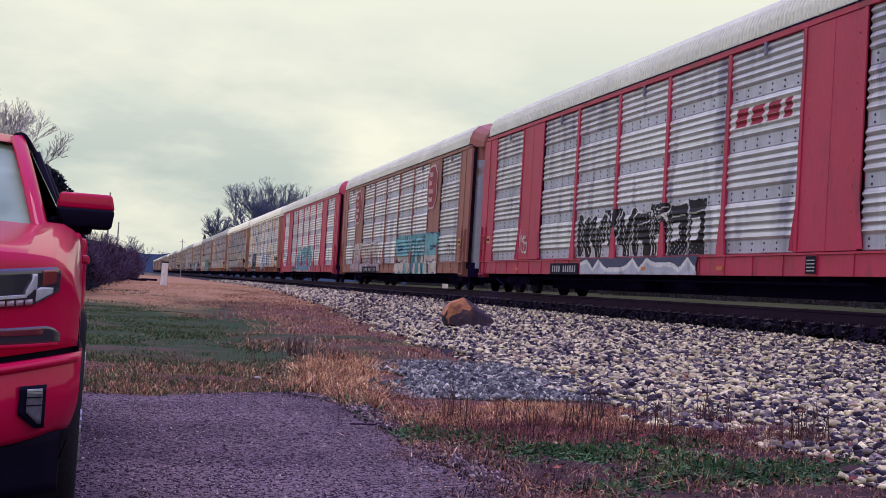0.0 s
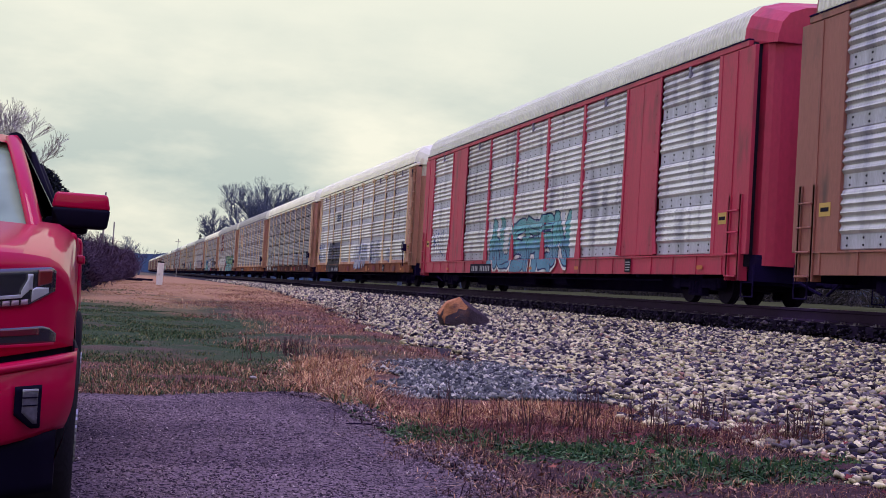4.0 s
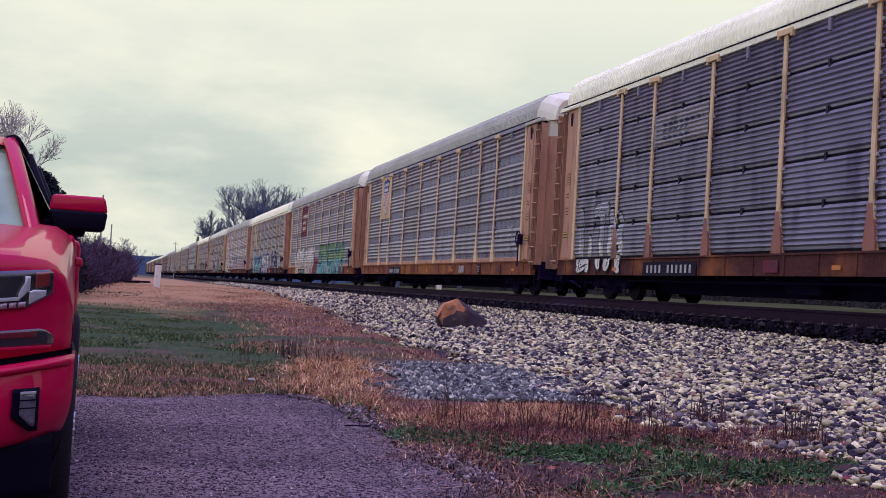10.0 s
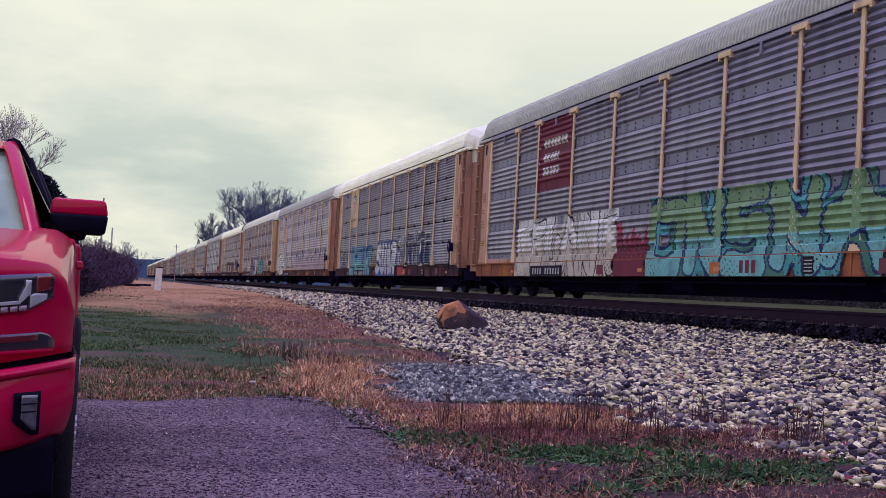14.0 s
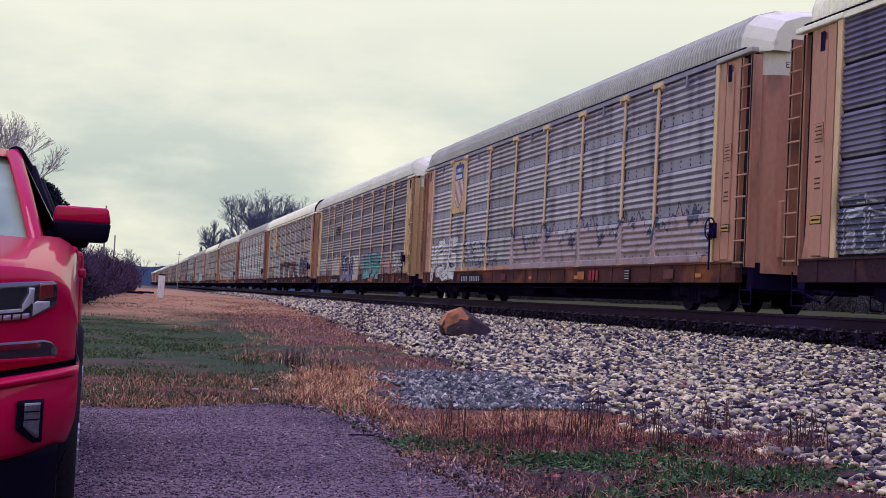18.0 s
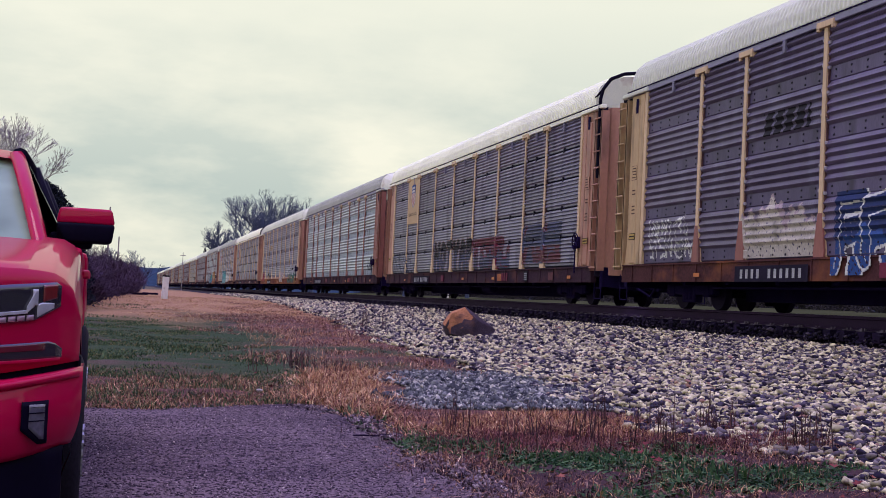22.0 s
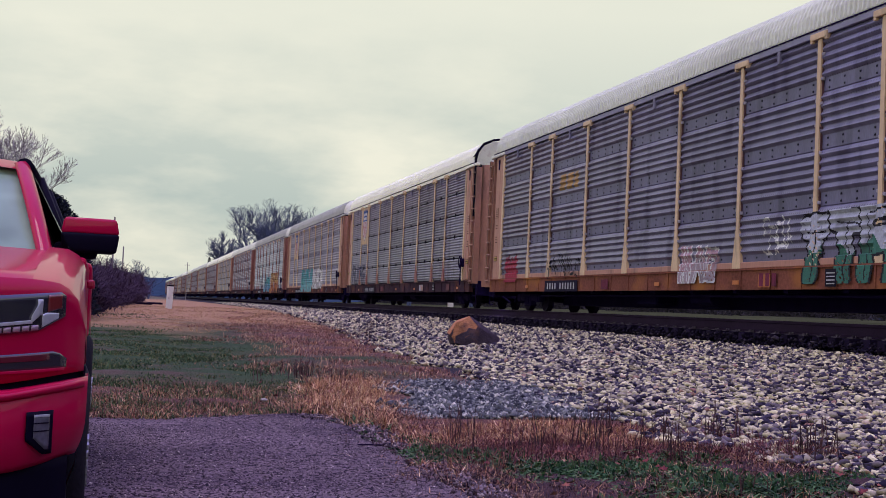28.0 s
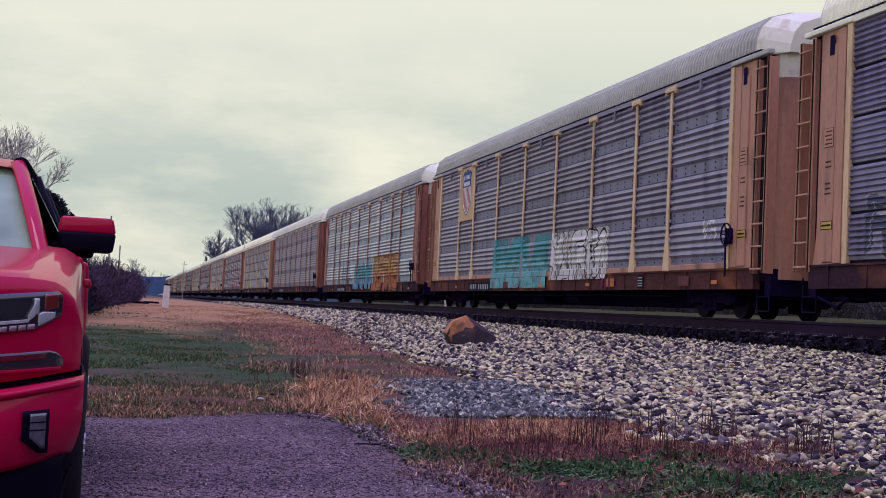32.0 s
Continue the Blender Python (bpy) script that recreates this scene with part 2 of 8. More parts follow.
def ground_shader(m):
    """Green lawn, rust-brown dead grass, bare stony earth, blended by soft uneven borders laid out on the plan."""
    m.use_nodes = True
    n, k = m.node_tree.nodes, m.node_tree.links
    b = n["Principled BSDF"]
    b.inputs["Roughness"].default_value = 0.95
    b.inputs["Specular IOR Level"].default_value = 0.1
    co = n.new("ShaderNodeTexCoord")
    sep = n.new("ShaderNodeSeparateXYZ")
    k.new(co.outputs["Object"], sep.inputs[0])

    def tex(s, detail=5, stretch=(1, 1, 1)):
        mp = n.new("ShaderNodeMapping")
        mp.inputs["Scale"].default_value = stretch
        k.new(co.outputs["Object"], mp.inputs[0])
        t = n.new("ShaderNodeTexNoise")
        t.inputs["Scale"].default_value, t.inputs["Detail"].default_value = s, detail
        k.new(mp.outputs[0], t.inputs["Vector"])
        return t.outputs["Fac"]

    def math_node(op, a, c):
        t = n.new("ShaderNodeMath")
        t.operation = op
        for i, v in enumerate((a, c)):
            if isinstance(v, (int, float)):
                t.inputs[i].default_value = v
            else:
                k.new(v, t.inputs[i])
        return t.outputs[0]

    def ramp(v, lo, hi):
        t = n.new("ShaderNodeMapRange")
        t.interpolation_type = "SMOOTHSTEP"
        t.inputs["From Min"].default_value, t.inputs["From Max"].default_value = lo, hi
        k.new(v, t.inputs["Value"])
        return t.outputs["Result"]

    def mix(f, a, c):
        t = n.new("ShaderNodeMixRGB")
        k.new(f, t.inputs["Fac"])
        for key, v in (("Color1", a), ("Color2", c)):
            if isinstance(v, tuple):
                t.inputs[key].default_value = (*v, 1)
            else:
                k.new(v, t.inputs[key])
        return t.outputs["Color"]
    wob = math_node("MULTIPLY", math_node("SUBTRACT", tex(0.35, 4), 0.5), 9.0)
    wob2 = math_node("MULTIPLY", math_node("SUBTRACT", tex(0.12, 4, (1, 0.4, 1)), 0.5), 60.0)
    x = math_node("ADD", sep.outputs["X"], wob)
    y = math_node("ADD", sep.outputs["Y"], wob2)
    fine, mid = tex(38, 8), tex(3.0, 5)
    dry = mix(fine, (0.038, 0.018, 0.024), (0.165, 0.082, 0.072))
    dry = mix(ramp(mid, 0.42, 0.7), dry, (0.20, 0.095, 0.072))
    green = mix(fine, (0.014, 0.030, 0.018), (0.052, 0.085, 0.036))
    green = mix(ramp(tex(0.9, 5), 0.5, 0.68), green, (0.085, 0.060, 0.050))
    tan = mix(fine, (0.24, 0.125, 0.075), (0.44, 0.265, 0.14))
    # lawn: up to about 1 m right of the eye's line, 15 to 45 m off, with a tan strip beyond
    lawn = math_node("MULTIPLY", ramp(x, 4.4, 2.0), ramp(math_node("ADD", sep.outputs["Y"], wob), 13.5, 18.0))
    col = mix(lawn, dry, green)
    far = math_node("MULTIPLY", ramp(y, 34.0, 44.0), ramp(sep.outputs["X"], -9.0, -1.0))
    col = mix(far, col, tan)
    field = ramp(sep.outputs["X"], 16.0, 18.0)
    col = mix(field, col, mix(fine, (0.10, 0.13, 0.05), (0.20, 0.20, 0.09)))
    wood = ramp(sep.outputs["Y"], 140.0, 260.0)
    col = mix(wood, col, (0.10, 0.085, 0.06))
    foot = n.new("ShaderNodeMapRange")
    foot.inputs["From Min"].default_value, foot.inputs["From Max"].default_value = 19.0, 72.0
    foot.inputs["To Min"].default_value, foot.inputs["To Max"].default_value = 4.7, 8.0
    k.new(sep.outputs["Y"], foot.inputs["Value"])
    beyond = math_node("SUBTRACT", sep.outputs["X"], foot.outputs["Result"])
    gravel = math_node("MULTIPLY", ramp(beyond, 0.0, 0.25), ramp(sep.outputs["X"], 16.5, 15.5))
    # near-black bed colour puts shade into the gaps between the stones
    col = mix(gravel, col, mix(tex(22, 4), (0.008, 0.005, 0.014), (0.055, 0.046, 0.060)))
    soil = math_node("MULTIPLY", ramp(sep.outputs["Y"], 10.4, 9.4), ramp(sep.outputs["X"], 1.0, 1.6))
    col = mix(soil, col, mix(tex(30, 5), (0.014, 0.008, 0.014), (0.10, 0.052, 0.058)))
    k.new(col, b.inputs["Base Color"])
    bp = n.new("ShaderNodeBump")
    bp.inputs["Strength"].default_value, bp.inputs["Distance"].default_value = 0.8, 0.05
    k.new(fine, bp.inputs["Height"])
    k.new(bp.outputs["Normal"], b.inputs["Normal"])


ground_shader(ground_mat)

# ---- pavement: a worn asphalt pad with a ragged rounded corner ----
rim = []
for i in range(90):
    rim.append((-9 + 9.3 * i / 89, 11.0 + 0.6 * i / 89))
for i in range(30):            # rounded far corner
    a = i / 29
    rim.append((0.3 + 1.62 * math.sin(a * math.pi / 2) ** 0.9, 11.6 + 0.95 * math.sin(a * 2.35) - 0.9 * a ** 4))
for i in range(110):
    rim.append((1.93 + 0.30 * (i / 109), 11.3 - 17 * i / 109))
rim = [(px + 0.10 * noise.noise((px * 2, py * 2, 0)) + 0.08 * noise.noise((px * 7, py * 7, 2)), py + 0.12 * noise.noise((px * 2, py * 2, 5)) + 0.10 * noise.noise((px * 8, py * 8, 7))) for px, py in rim]
rim += [(2.25, -14), (-9, -14)]
bm = bmesh.new()
top = bm.faces.new([bm.verts.new((px, py, 0.0)) for px, py in rim])
low = bmesh.ops.extrude_face_region(bm, geom=[top])["geom"]
for v in [g for g in low if isinstance(g, bmesh.types.BMVert)]:
    v.co.z = -0.15
bmesh.ops.recalc_face_normals(bm, faces=bm.faces)
tagged(new("pavement", bm_mesh("pavement", bm, M["asphalt"])), "worn dark grey asphalt pad with a ragged edge", "pavement", kind="structure")

# ---- track ----
track = tagged(new("railway_track"), "single railway track of dark rusty rails on wooden ties", "railway track", kind="structure")


def path_at(s):
    """Place and heading at s metres along the track: straight, then a long bend to the right."""
    start, r = 640.0, 650.0
    if s <= start:
        return TRACK_X, s, 0.0
    a = (s - start) / r
    return TRACK_X + r * (1 - math.cos(a)), start + r * math.sin(a), -math.degrees(a)


RAIL = [(x, z * 1.32) for x, z in [(-0.075, -0.186), (0.075, -0.186), (0.075, -0.172), (0.012, -0.15), (0.009, -0.05), (0.036, -0.038), (0.036, -0.004), (0.03, 0),
        (-0.03, 0), (-0.036, -0.004), (-0.036, -0.038), (-0.009, -0.05), (-0.012, -0.15), (-0.075, -0.172)]]
STEPS = [-60 + 20 * i for i in range(27)] + [480 + 14 * i for i in range(50)]
for off in (-0.7535, 0.7535):
    verts, faces = [], []
    n = len(RAIL)
    for s in STEPS:
        cx, cy, head = path_at(s)
        turn = Matrix.Rotation(radians(head), 3, "Z")
        for rx, rz in RAIL:
            verts.append(Vector((cx, cy, RAIL_Z + rz)) + turn @ Vector((rx + off, 0, 0)))
    for i in range(len(STEPS) - 1):
        for j in range(n):
            faces.append((i * n + j, i * n + (j + 1) % n, (i + 1) * n + (j + 1) % n, (i + 1) * n + j))
    idx = [1 if j in (6, 7, 8) else 0 for i in range(len(STEPS) - 1) for j in range(n)]
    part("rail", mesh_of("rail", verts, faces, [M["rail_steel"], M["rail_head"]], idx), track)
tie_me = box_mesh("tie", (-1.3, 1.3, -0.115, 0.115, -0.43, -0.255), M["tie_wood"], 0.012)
bm = bmesh.new()
for sx in (-0.7535, 0.7535):
    box(bm, sx - 0.19, sx + 0.19, -0.09, 0.09, -0.262, -0.24)
    for dx in (-0.1, 0.1):
        for dy in (-0.05, 0.05):
            box(bm, sx + dx - 0.014, sx + dx + 0.014, dy - 0.014, dy + 0.014, -0.245, -0.205)
    box(bm, sx - 0.085, sx + 0.085, 0.13, 0.16, -0.29, -0.22)
# plates coloured lighter than the rail in place of their highlights
M["plate_steel"] = material("highlight_tie_plate", (0.13, 0.10, 0.15), 0.6, 0.2, vary=0.5, scale=6)
plate_me = bm_mesh("tie_plate", bm, M["plate_steel"])
for i in range(150):
    y = 4 + 0.53 * i
    t = part("tie", tie_me, track, m=pose(TRACK_X + random.uniform(-0.05, 0.05), y, RAIL_Z, rz=random.uniform(-1, 1)))
    part("tie_plate", plate_me, t)
bm = bmesh.new()
for i in range(140):
    y = 4 + 0.53 * (150 + 3 * i)
    box(bm, TRACK_X - 1.3, TRACK_X + 1.3, y - 0.15, y + 0.15, RAIL_Z - 0.43, RAIL_Z - 0.255)
tagged(part("far_ties", bm_mesh("far_ties", bm, M["tie_wood"]), track), kind="stuff")

# ---- the train: enclosed auto-rack wagons. Wagon space: origin on the rail top at mid-length, y along the track, -x towards the pavement ----
HALF = 13.6
RUSTY_FEET = (4, 9, 13)
HOOPED = (10, 13)         # wagons with a tall bar over their open end
DARK_ROOFS = (5, 6, 8, 11, 14, 15)
BRIGHT_SILLS = (3, 5, 6, 12)
DARK_SILLS = (7, 10, 11, 13, 15)
SKIRTED = (3, 5, 6, 8, 12, 14)   # wagons with a plain skirt below their panels
BAYS = [(-12.05, -9.15), (-9.15, -7.2), (-7.2, -4.33), (-4.33, -1.45), (-1.45, 1.45), (1.45, 4.33), (4.33, 7.2), (7.2, 9.15), (9.15, 12.05)]
POSTS = [-12.05, -9.15, -7.2, -4.33, -1.45, 1.45, 4.33, 7.2, 9.15, 12.05]
P_LOW, P_TOP = 0.98, 4.95      # side panels, above the rail top
FACE = -1.50                   # plane of the panels
CACHE = {}


def cached(key, make):
    if key not in CACHE:
        CACHE[key] = make()
    return CACHE[key]


def relief(style, z):
    """How far the panel stands out from its plane at height z (metres above its foot)."""
    if style == "fine":        # five sheets of fine corrugation, with deep joints between
        s = z % 0.795
        if s < 0.04:
            return -0.045
        if s < 0.10:
            return 0.0
        u = ((s - 0.10) / 0.0993) % 1.0
        return 0.042 * (u / 0.3 if u < 0.3 else (1 - u) / 0.7)
    s = z % 0.9925             # four sheets: a flat bolted foot, then five broad ribs
    if s < 0.014:
        return -0.012
    if s < 0.255:
        return 0.0
    u = ((s - 0.255) / 0.1475) % 1.0
    return 0.048 * (u / 0.4 if u < 0.4 else (1 - u) / 0.6)


LEVELS = {}
for st, step in (("fine", 0.0142), ("ribbed", 0.0164)):
    cuts = int((P_TOP - P_LOW) / step)
    LEVELS[st] = [(P_TOP - P_LOW) * i / cuts for i in range(cuts + 1)]


def panel_mesh(style, width, mat):
    def make():
        verts, faces, idx = [], [], []
        zs = LEVELS[style]
        for z in zs:
            d = relief(style, z)
            verts += [(FACE - d, -width / 2, P_LOW + z), (FACE - d, width / 2, P_LOW + z)]
        for i in range(len(zs) - 1):
            faces.append((2 * i, 2 * i + 2, 2 * i + 3, 2 * i + 1))
            # faces of the flat bands take the shaded copy of the sheet
            idx.append(2 if style == "ribbed" and (zs[i] + 0.008) % 0.9925 < 0.255 else 0)
        if style == "ribbed":  # bolt heads on the flat bands
            for r in range(8):
                z0 = P_LOW + (r // 2) * 0.9925 + (0.07 if r % 2 == 0 else 0.19)
                for c in range(max(2, int(width / 0.42))):
                    y0 = -width / 2 + 0.2 + c * (width - 0.4) / max(1, int(width / 0.42) - 1)
                    b = len(verts)
                    for dy, dz in ((-0.018, -0.018), (0.018, -0.018), (0.018, 0.018), (-0.018, 0.018)):
                        verts.append((FACE - 0.001, y0 + dy, z0 + dz))
                    for dy, dz in ((-0.012, -0.012), (0.012, -0.012), (0.012, 0.012), (-0.012, 0.012)):
                        verts.append((FACE - 0.015, y0 + dy, z0 + dz))
                    faces.append((b + 4, b + 7, b + 6, b + 5))
                    idx.append(1)
                    for q in range(4):
                        faces.append((b + q, b + 4 + q, b + 4 + (q + 1) % 4, b + (q + 1) % 4))
                        idx.append(1)
        else:                  # hinge clips across the joints
            for r in range(1, 5):
                z0 = P_LOW + r * 0.795 + 0.015
                b = len(verts)
                for dx in (0, -0.035):
                    for dy, dz in ((-0.03, -0.07), (0.03, -0.07), (0.03, 0.07), (-0.03, 0.07)):
                        verts.append((FACE + dx, dy, z0 + dz))
                faces.append((b + 4, b + 7, b + 6, b + 5))
                idx.append(1)
                for q in range(4):
                    faces.append((b + q, b + 4 + q, b + 4 + (q + 1) % 4, b + (q + 1) % 4))
                    idx.append(1)
        return mesh_of("panel", verts, faces, [mat, M["bolt"], BANDS[mat.name]], idx)
    return cached(("panel", style, round(width, 2), mat.name), make)


def panel_material(name, colour, rough, metal, grime):
    """Perforated corrugated sheet: fine rows of holes, streaks that run down, a shift from sheet to sheet."""
    m = material(name, colour, rough, metal, spec=0.5, vary=0.22, scale=1.2, fine=25, each=0.16, stain=grime, stain_amount=0.4, stain_scale=1.0, stretch=(1, 2.2, 0.5))
    n, k = m.node_tree.nodes, m.node_tree.links
    b = n["Principled BSDF"]
    src = b.inputs["Base Color"].links[0].from_socket
    co = n.new("ShaderNodeTexCoord")
    sep = n.new("ShaderNodeSeparateXYZ")
    k.new(co.outputs["Object"], sep.inputs[0])

    def hole(axis, pitch, share):
        a = n.new("ShaderNodeMath")
        a.operation = "MULTIPLY"
        a.inputs[1].default_value = 1 / pitch
        k.new(sep.outputs[axis], a.inputs[0])
        f = n.new("ShaderNodeMath")
        f.operation = "FRACT"
        k.new(a.outputs[0], f.inputs[0])
        c = n.new("ShaderNodeMath")
        c.operation = "LESS_THAN"
        c.inputs[1].default_value = share
        k.new(f.outputs[0], c.inputs[0])
        return c.outputs[0]
    mu = n.new("ShaderNodeMath")
    mu.operation = "MULTIPLY"
    k.new(hole("Y", 0.075, 0.35), mu.inputs[0])
    k.new(hole("Z", 0.10, 0.3), mu.inputs[1])
    mx = n.new("ShaderNodeMixRGB")
    mx.blend_type = "MULTIPLY"
    mx.inputs["Color2"].default_value = (0.45, 0.45, 0.5, 1)
    k.new(mu.outputs[0], mx.inputs["Fac"])
    k.new(src, mx.inputs["Color1"])
    k.new(mx.outputs["Color"], b.inputs["Base Color"])
    return m


def paint(name, colour):
    return material(name, colour, 0.55, 0.0, vary=0.16, scale=0.9, fine=14, stain=tuple(0.3 * c + 0.02 for c in colour), stain_amount=0.22, stain_scale=1.3, stretch=(1, 1.6, 0.5), bump=0.002)


BANDS = {}
M["clip"] = material("dull_steel_clip", (0.20, 0.19, 0.26), 0.6, 0.1, spec=0.3)
M["shell"] = material("dark_inner_shell", (0.018, 0.014, 0.028), 0.9, vary=0.3, spec=0.1)
M["sill_bright"] = material("orange_brown_sill_paint", (0.20, 0.07, 0.045), 0.8, spec=0.1, vary=0.45, scale=1.2, fine=18, stain=(0.36, 0.14, 0.04), stain_amount=0.35, stain_scale=1.1, stretch=(1, 0.8, 1))
M["sill_dark"] = material("dark_violet_brown_sill", (0.042, 0.020, 0.032), 0.85, spec=0.1, vary=0.45, scale=1.2, fine=18, stain=(0.13, 0.05, 0.04), stain_amount=0.3, stain_scale=1.1, stretch=(1, 0.8, 1))
M["stencil"] = material("faded_stencil_ink", (0.09, 0.045, 0.035), 0.8, vary=0.4, scale=9, spec=0.15)
M["lug"] = material("dull_lug_paint", (0.36, 0.33, 0.36), 0.7, spec=0.2)
M["rail_grey"] = material("violet_grey_top_rail", (0.27, 0.26, 0.34), 0.6, vary=0.2, spec=0.3)
M["strip"] = material("rust_dark_edge_strip", (0.10, 0.05, 0.05), 0.8, vary=0.4, scale=3, spec=0.2)
M["bolt"] = material("dark_bolts", (0.02, 0.018, 0.03), 0.7, 0.1, spec=0.2)
M["galv_bright"] = panel_material("bright_galvanised_sheet", (0.62, 0.63, 0.64), 0.38, 0.45, (0.27, 0.27, 0.36))
M["galv_dull"] = panel_material("dull_galvanised_sheet", (0.36, 0.345, 0.43), 0.38, 0.45, (0.13, 0.115, 0.20))
M["galv_mid"] = panel_material("mid_grey_galvanised_sheet", (0.21, 0.20, 0.285), 0.38, 0.45, (0.10, 0.088, 0.165))
M["galv_violet"] = panel_material("weathered_dark_sheet", (0.18, 0.17, 0.26), 0.38, 0.45, (0.07, 0.056, 0.125))
M["galv_plum"] = panel_material("plum_dark_sheet", (0.115, 0.088, 0.165), 0.38, 0.45, (0.15, 0.132, 0.205))
M["galv_blue"] = panel_material("blue_grey_galvanised_sheet", (0.37, 0.43, 0.48), 0.38, 0.45, (0.17, 0.19, 0.25))
# flat bands: darker, bluer copies of each sheet for shade on upright faces
for nm, tone in (("bright", (0.46, 0.47, 0.55)), ("dull", (0.27, 0.262, 0.36)), ("mid", (0.165, 0.16, 0.25)), ("violet", (0.14, 0.132, 0.215)), ("plum", (0.095, 0.074, 0.15)), ("blue", (0.31, 0.37, 0.44))):
    BANDS[M["galv_" + nm].name] = material("shaded_band_" + nm, tone, 0.5, 0.35, vary=0.25, scale=1.2, fine=22, each=0.12, stain=tuple(0.5 * q for q in tone), stain_amount=0.3, stretch=(1, 2.2, 0.5))
M["paint_red"] = paint("faded_red_paint", (0.43, 0.022, 0.070))
M["paint_brown"] = paint("rust_brown_paint", (0.27, 0.095, 0.075))
M["paint_yellow"] = paint("faded_yellow_paint", (0.44, 0.215, 0.145))
M["paint_tan"] = paint("pale_tan_paint", (0.52, 0.345, 0.175))
M["paint_post"] = paint("pale_post_paint", (0.66, 0.47, 0.27))
M["paint_sill"] = material("rusty_sill_paint", (0.075, 0.028, 0.030), 0.8, spec=0.1, vary=0.45, scale=1.2, fine=18, stain=(0.24, 0.085, 0.035), stain_amount=0.3, stain_scale=1.1, stretch=(1, 0.8, 1))
M["roof_light"] = material("pale_galvanised_roof", (0.93, 0.94, 0.72), 0.7, 0.0, spec=0.15, vary=0.12, scale=0.6, fine=8)
M["roof_dark"] = material("weathered_dark_roof", (0.43, 0.44, 0.38), 0.6, 0.0, vary=0.2, scale=0.6, fine=8, spec=0.2)
M["roof_grey"] = material("grey_galvanised_roof", (0.70, 0.72, 0.58), 0.7, 0.0, spec=0.15, vary=0.15, scale=0.6, fine=8)
M["door_white"] = material("white_end_paint", (0.68, 0.68, 0.54), 0.6, vary=0.12, scale=2, stain=(0.4, 0.3, 0.2), stain_amount=0.15, stain_scale=2)
M["door_grey"] = material("grey_blue_end_door", (0.30, 0.32, 0.36), 0.6, vary=0.2, scale=2, stain=(0.22, 0.13, 0.10), stain_amount=0.2, stain_scale=2)
M["faded_rose"] = material("faded_rose_white", (0.52, 0.38, 0.36), 0.8, vary=0.3, scale=4)
M["letter_black"] = material("black_letters", (0.014, 0.012, 0.02), 0.8, spec=0.1)
M["letter_white"] = material("white_letters", (0.7, 0.7, 0.66), 0.7)
M["letter_grey"] = material("grey_white_letters", (0.38, 0.38, 0.38), 0.8, vary=0.4, scale=6, spec=0.2)
M["sign_yellow"] = material("yellow_sign", (0.50, 0.33, 0.08), 0.6)
M["reflector"] = material("orange_reflector", (0.50, 0.15, 0.03), 0.5)

ROOF = [(-1.53, 5.02), (-1.55, 5.10), (-1.53, 5.34), (-1.44, 5.58), (-1.24, 5.77), (-0.8, 5.90), (0.0, 5.96)]
ROOF = ROOF + [(-x, z) for x, z in ROOF[-2::-1]]


def roof_mesh(mat):
    """Ribbed sheet roof: raised ribs run across it."""
    def make():
        verts, faces = [], []
        pitch, n = 0.14, len(ROOF)
        reach = HALF - 0.62
        ys = []
        for i in range(int(2 * reach / pitch)):
            y = -reach + i * pitch
            ys += [(y, 0), (y + 0.062, 0), (y + 0.076, 1), (y + 0.126, 1)]
        ys.append((reach, 0))
        for y, up in ys:
            for i, (x, z) in enumerate(ROOF):
                edge = i in (0, n - 1)
                out = Vector((x * 0.8, 0, z - 4.6)).normalized() * (0.0 if edge else 0.042 * up)
                verts.append((x + out.x, y, z + out.z))
        for i in range(len(ys) - 1):
            for j in range(n - 1):
                faces.append((i * n + j, i * n + j + 1, (i + 1) * n + j + 1, (i + 1) * n + j))
        return mesh_of("roof", verts, faces, mat)
    return cached(("roof", mat.name), make)


def hoop_mesh():
    """Bent black bar that rises from the corner over the shoulder of the roof end."""
    bm = bmesh.new()
    y = 0.25 - HALF
    way = [(-1.56, 3.2), (-1.56, 5.2), (-1.50, 5.46), (-1.30, 5.74), (-0.95, 5.90), (-0.4, 5.98), (0.4, 5.98), (0.95, 5.90), (1.30, 5.74), (1.50, 5.46), (1.56, 5.0)]
    for (a, b), (c, d) in zip(way, way[1:]):
        rod(bm, (a, y, b), (c, y, d), 0.045, 6)
    rod(bm, (-1.50, y, 5.46), (-1.52, 0.75 - HALF, 5.3), 0.03, 6)
    box(bm, -0.9, 0.9, y - 0.06, y + 0.06, 5.12, 5.26)
    return bm_mesh("roof_bar", bm, M["black"])


def roof_end_mesh(end, mat):
    """Smooth white cap over the end doors: the shoulders are cut away towards the end."""
    def make():
        n = len(ROOF)
        rows = []
        for y, sx, dz in ((HALF - 0.62, 1.0, 0.0), (HALF - 0.58, 1.0, 0.012), (HALF - 0.50, 0.95, -0.02), (HALF - 0.05, 0.80, -0.16), (HALF + 0.05, 0.78, -0.20)):
            rows.append([(x * sx, end * y, max(z + dz, 5.0)) for x, z in ROOF])
        verts = [p for r in rows for p in r]
        faces = [(i * n + j, i * n + j + 1, (i + 1) * n + j + 1, (i + 1) * n + j) for i in range(4) for j in range(n - 1)]
        faces.append(tuple(4 * n + j for j in range(n)))
        return mesh_of("roof_end", verts, faces, mat)
    return cached(("roof_end", end, mat.name), make)


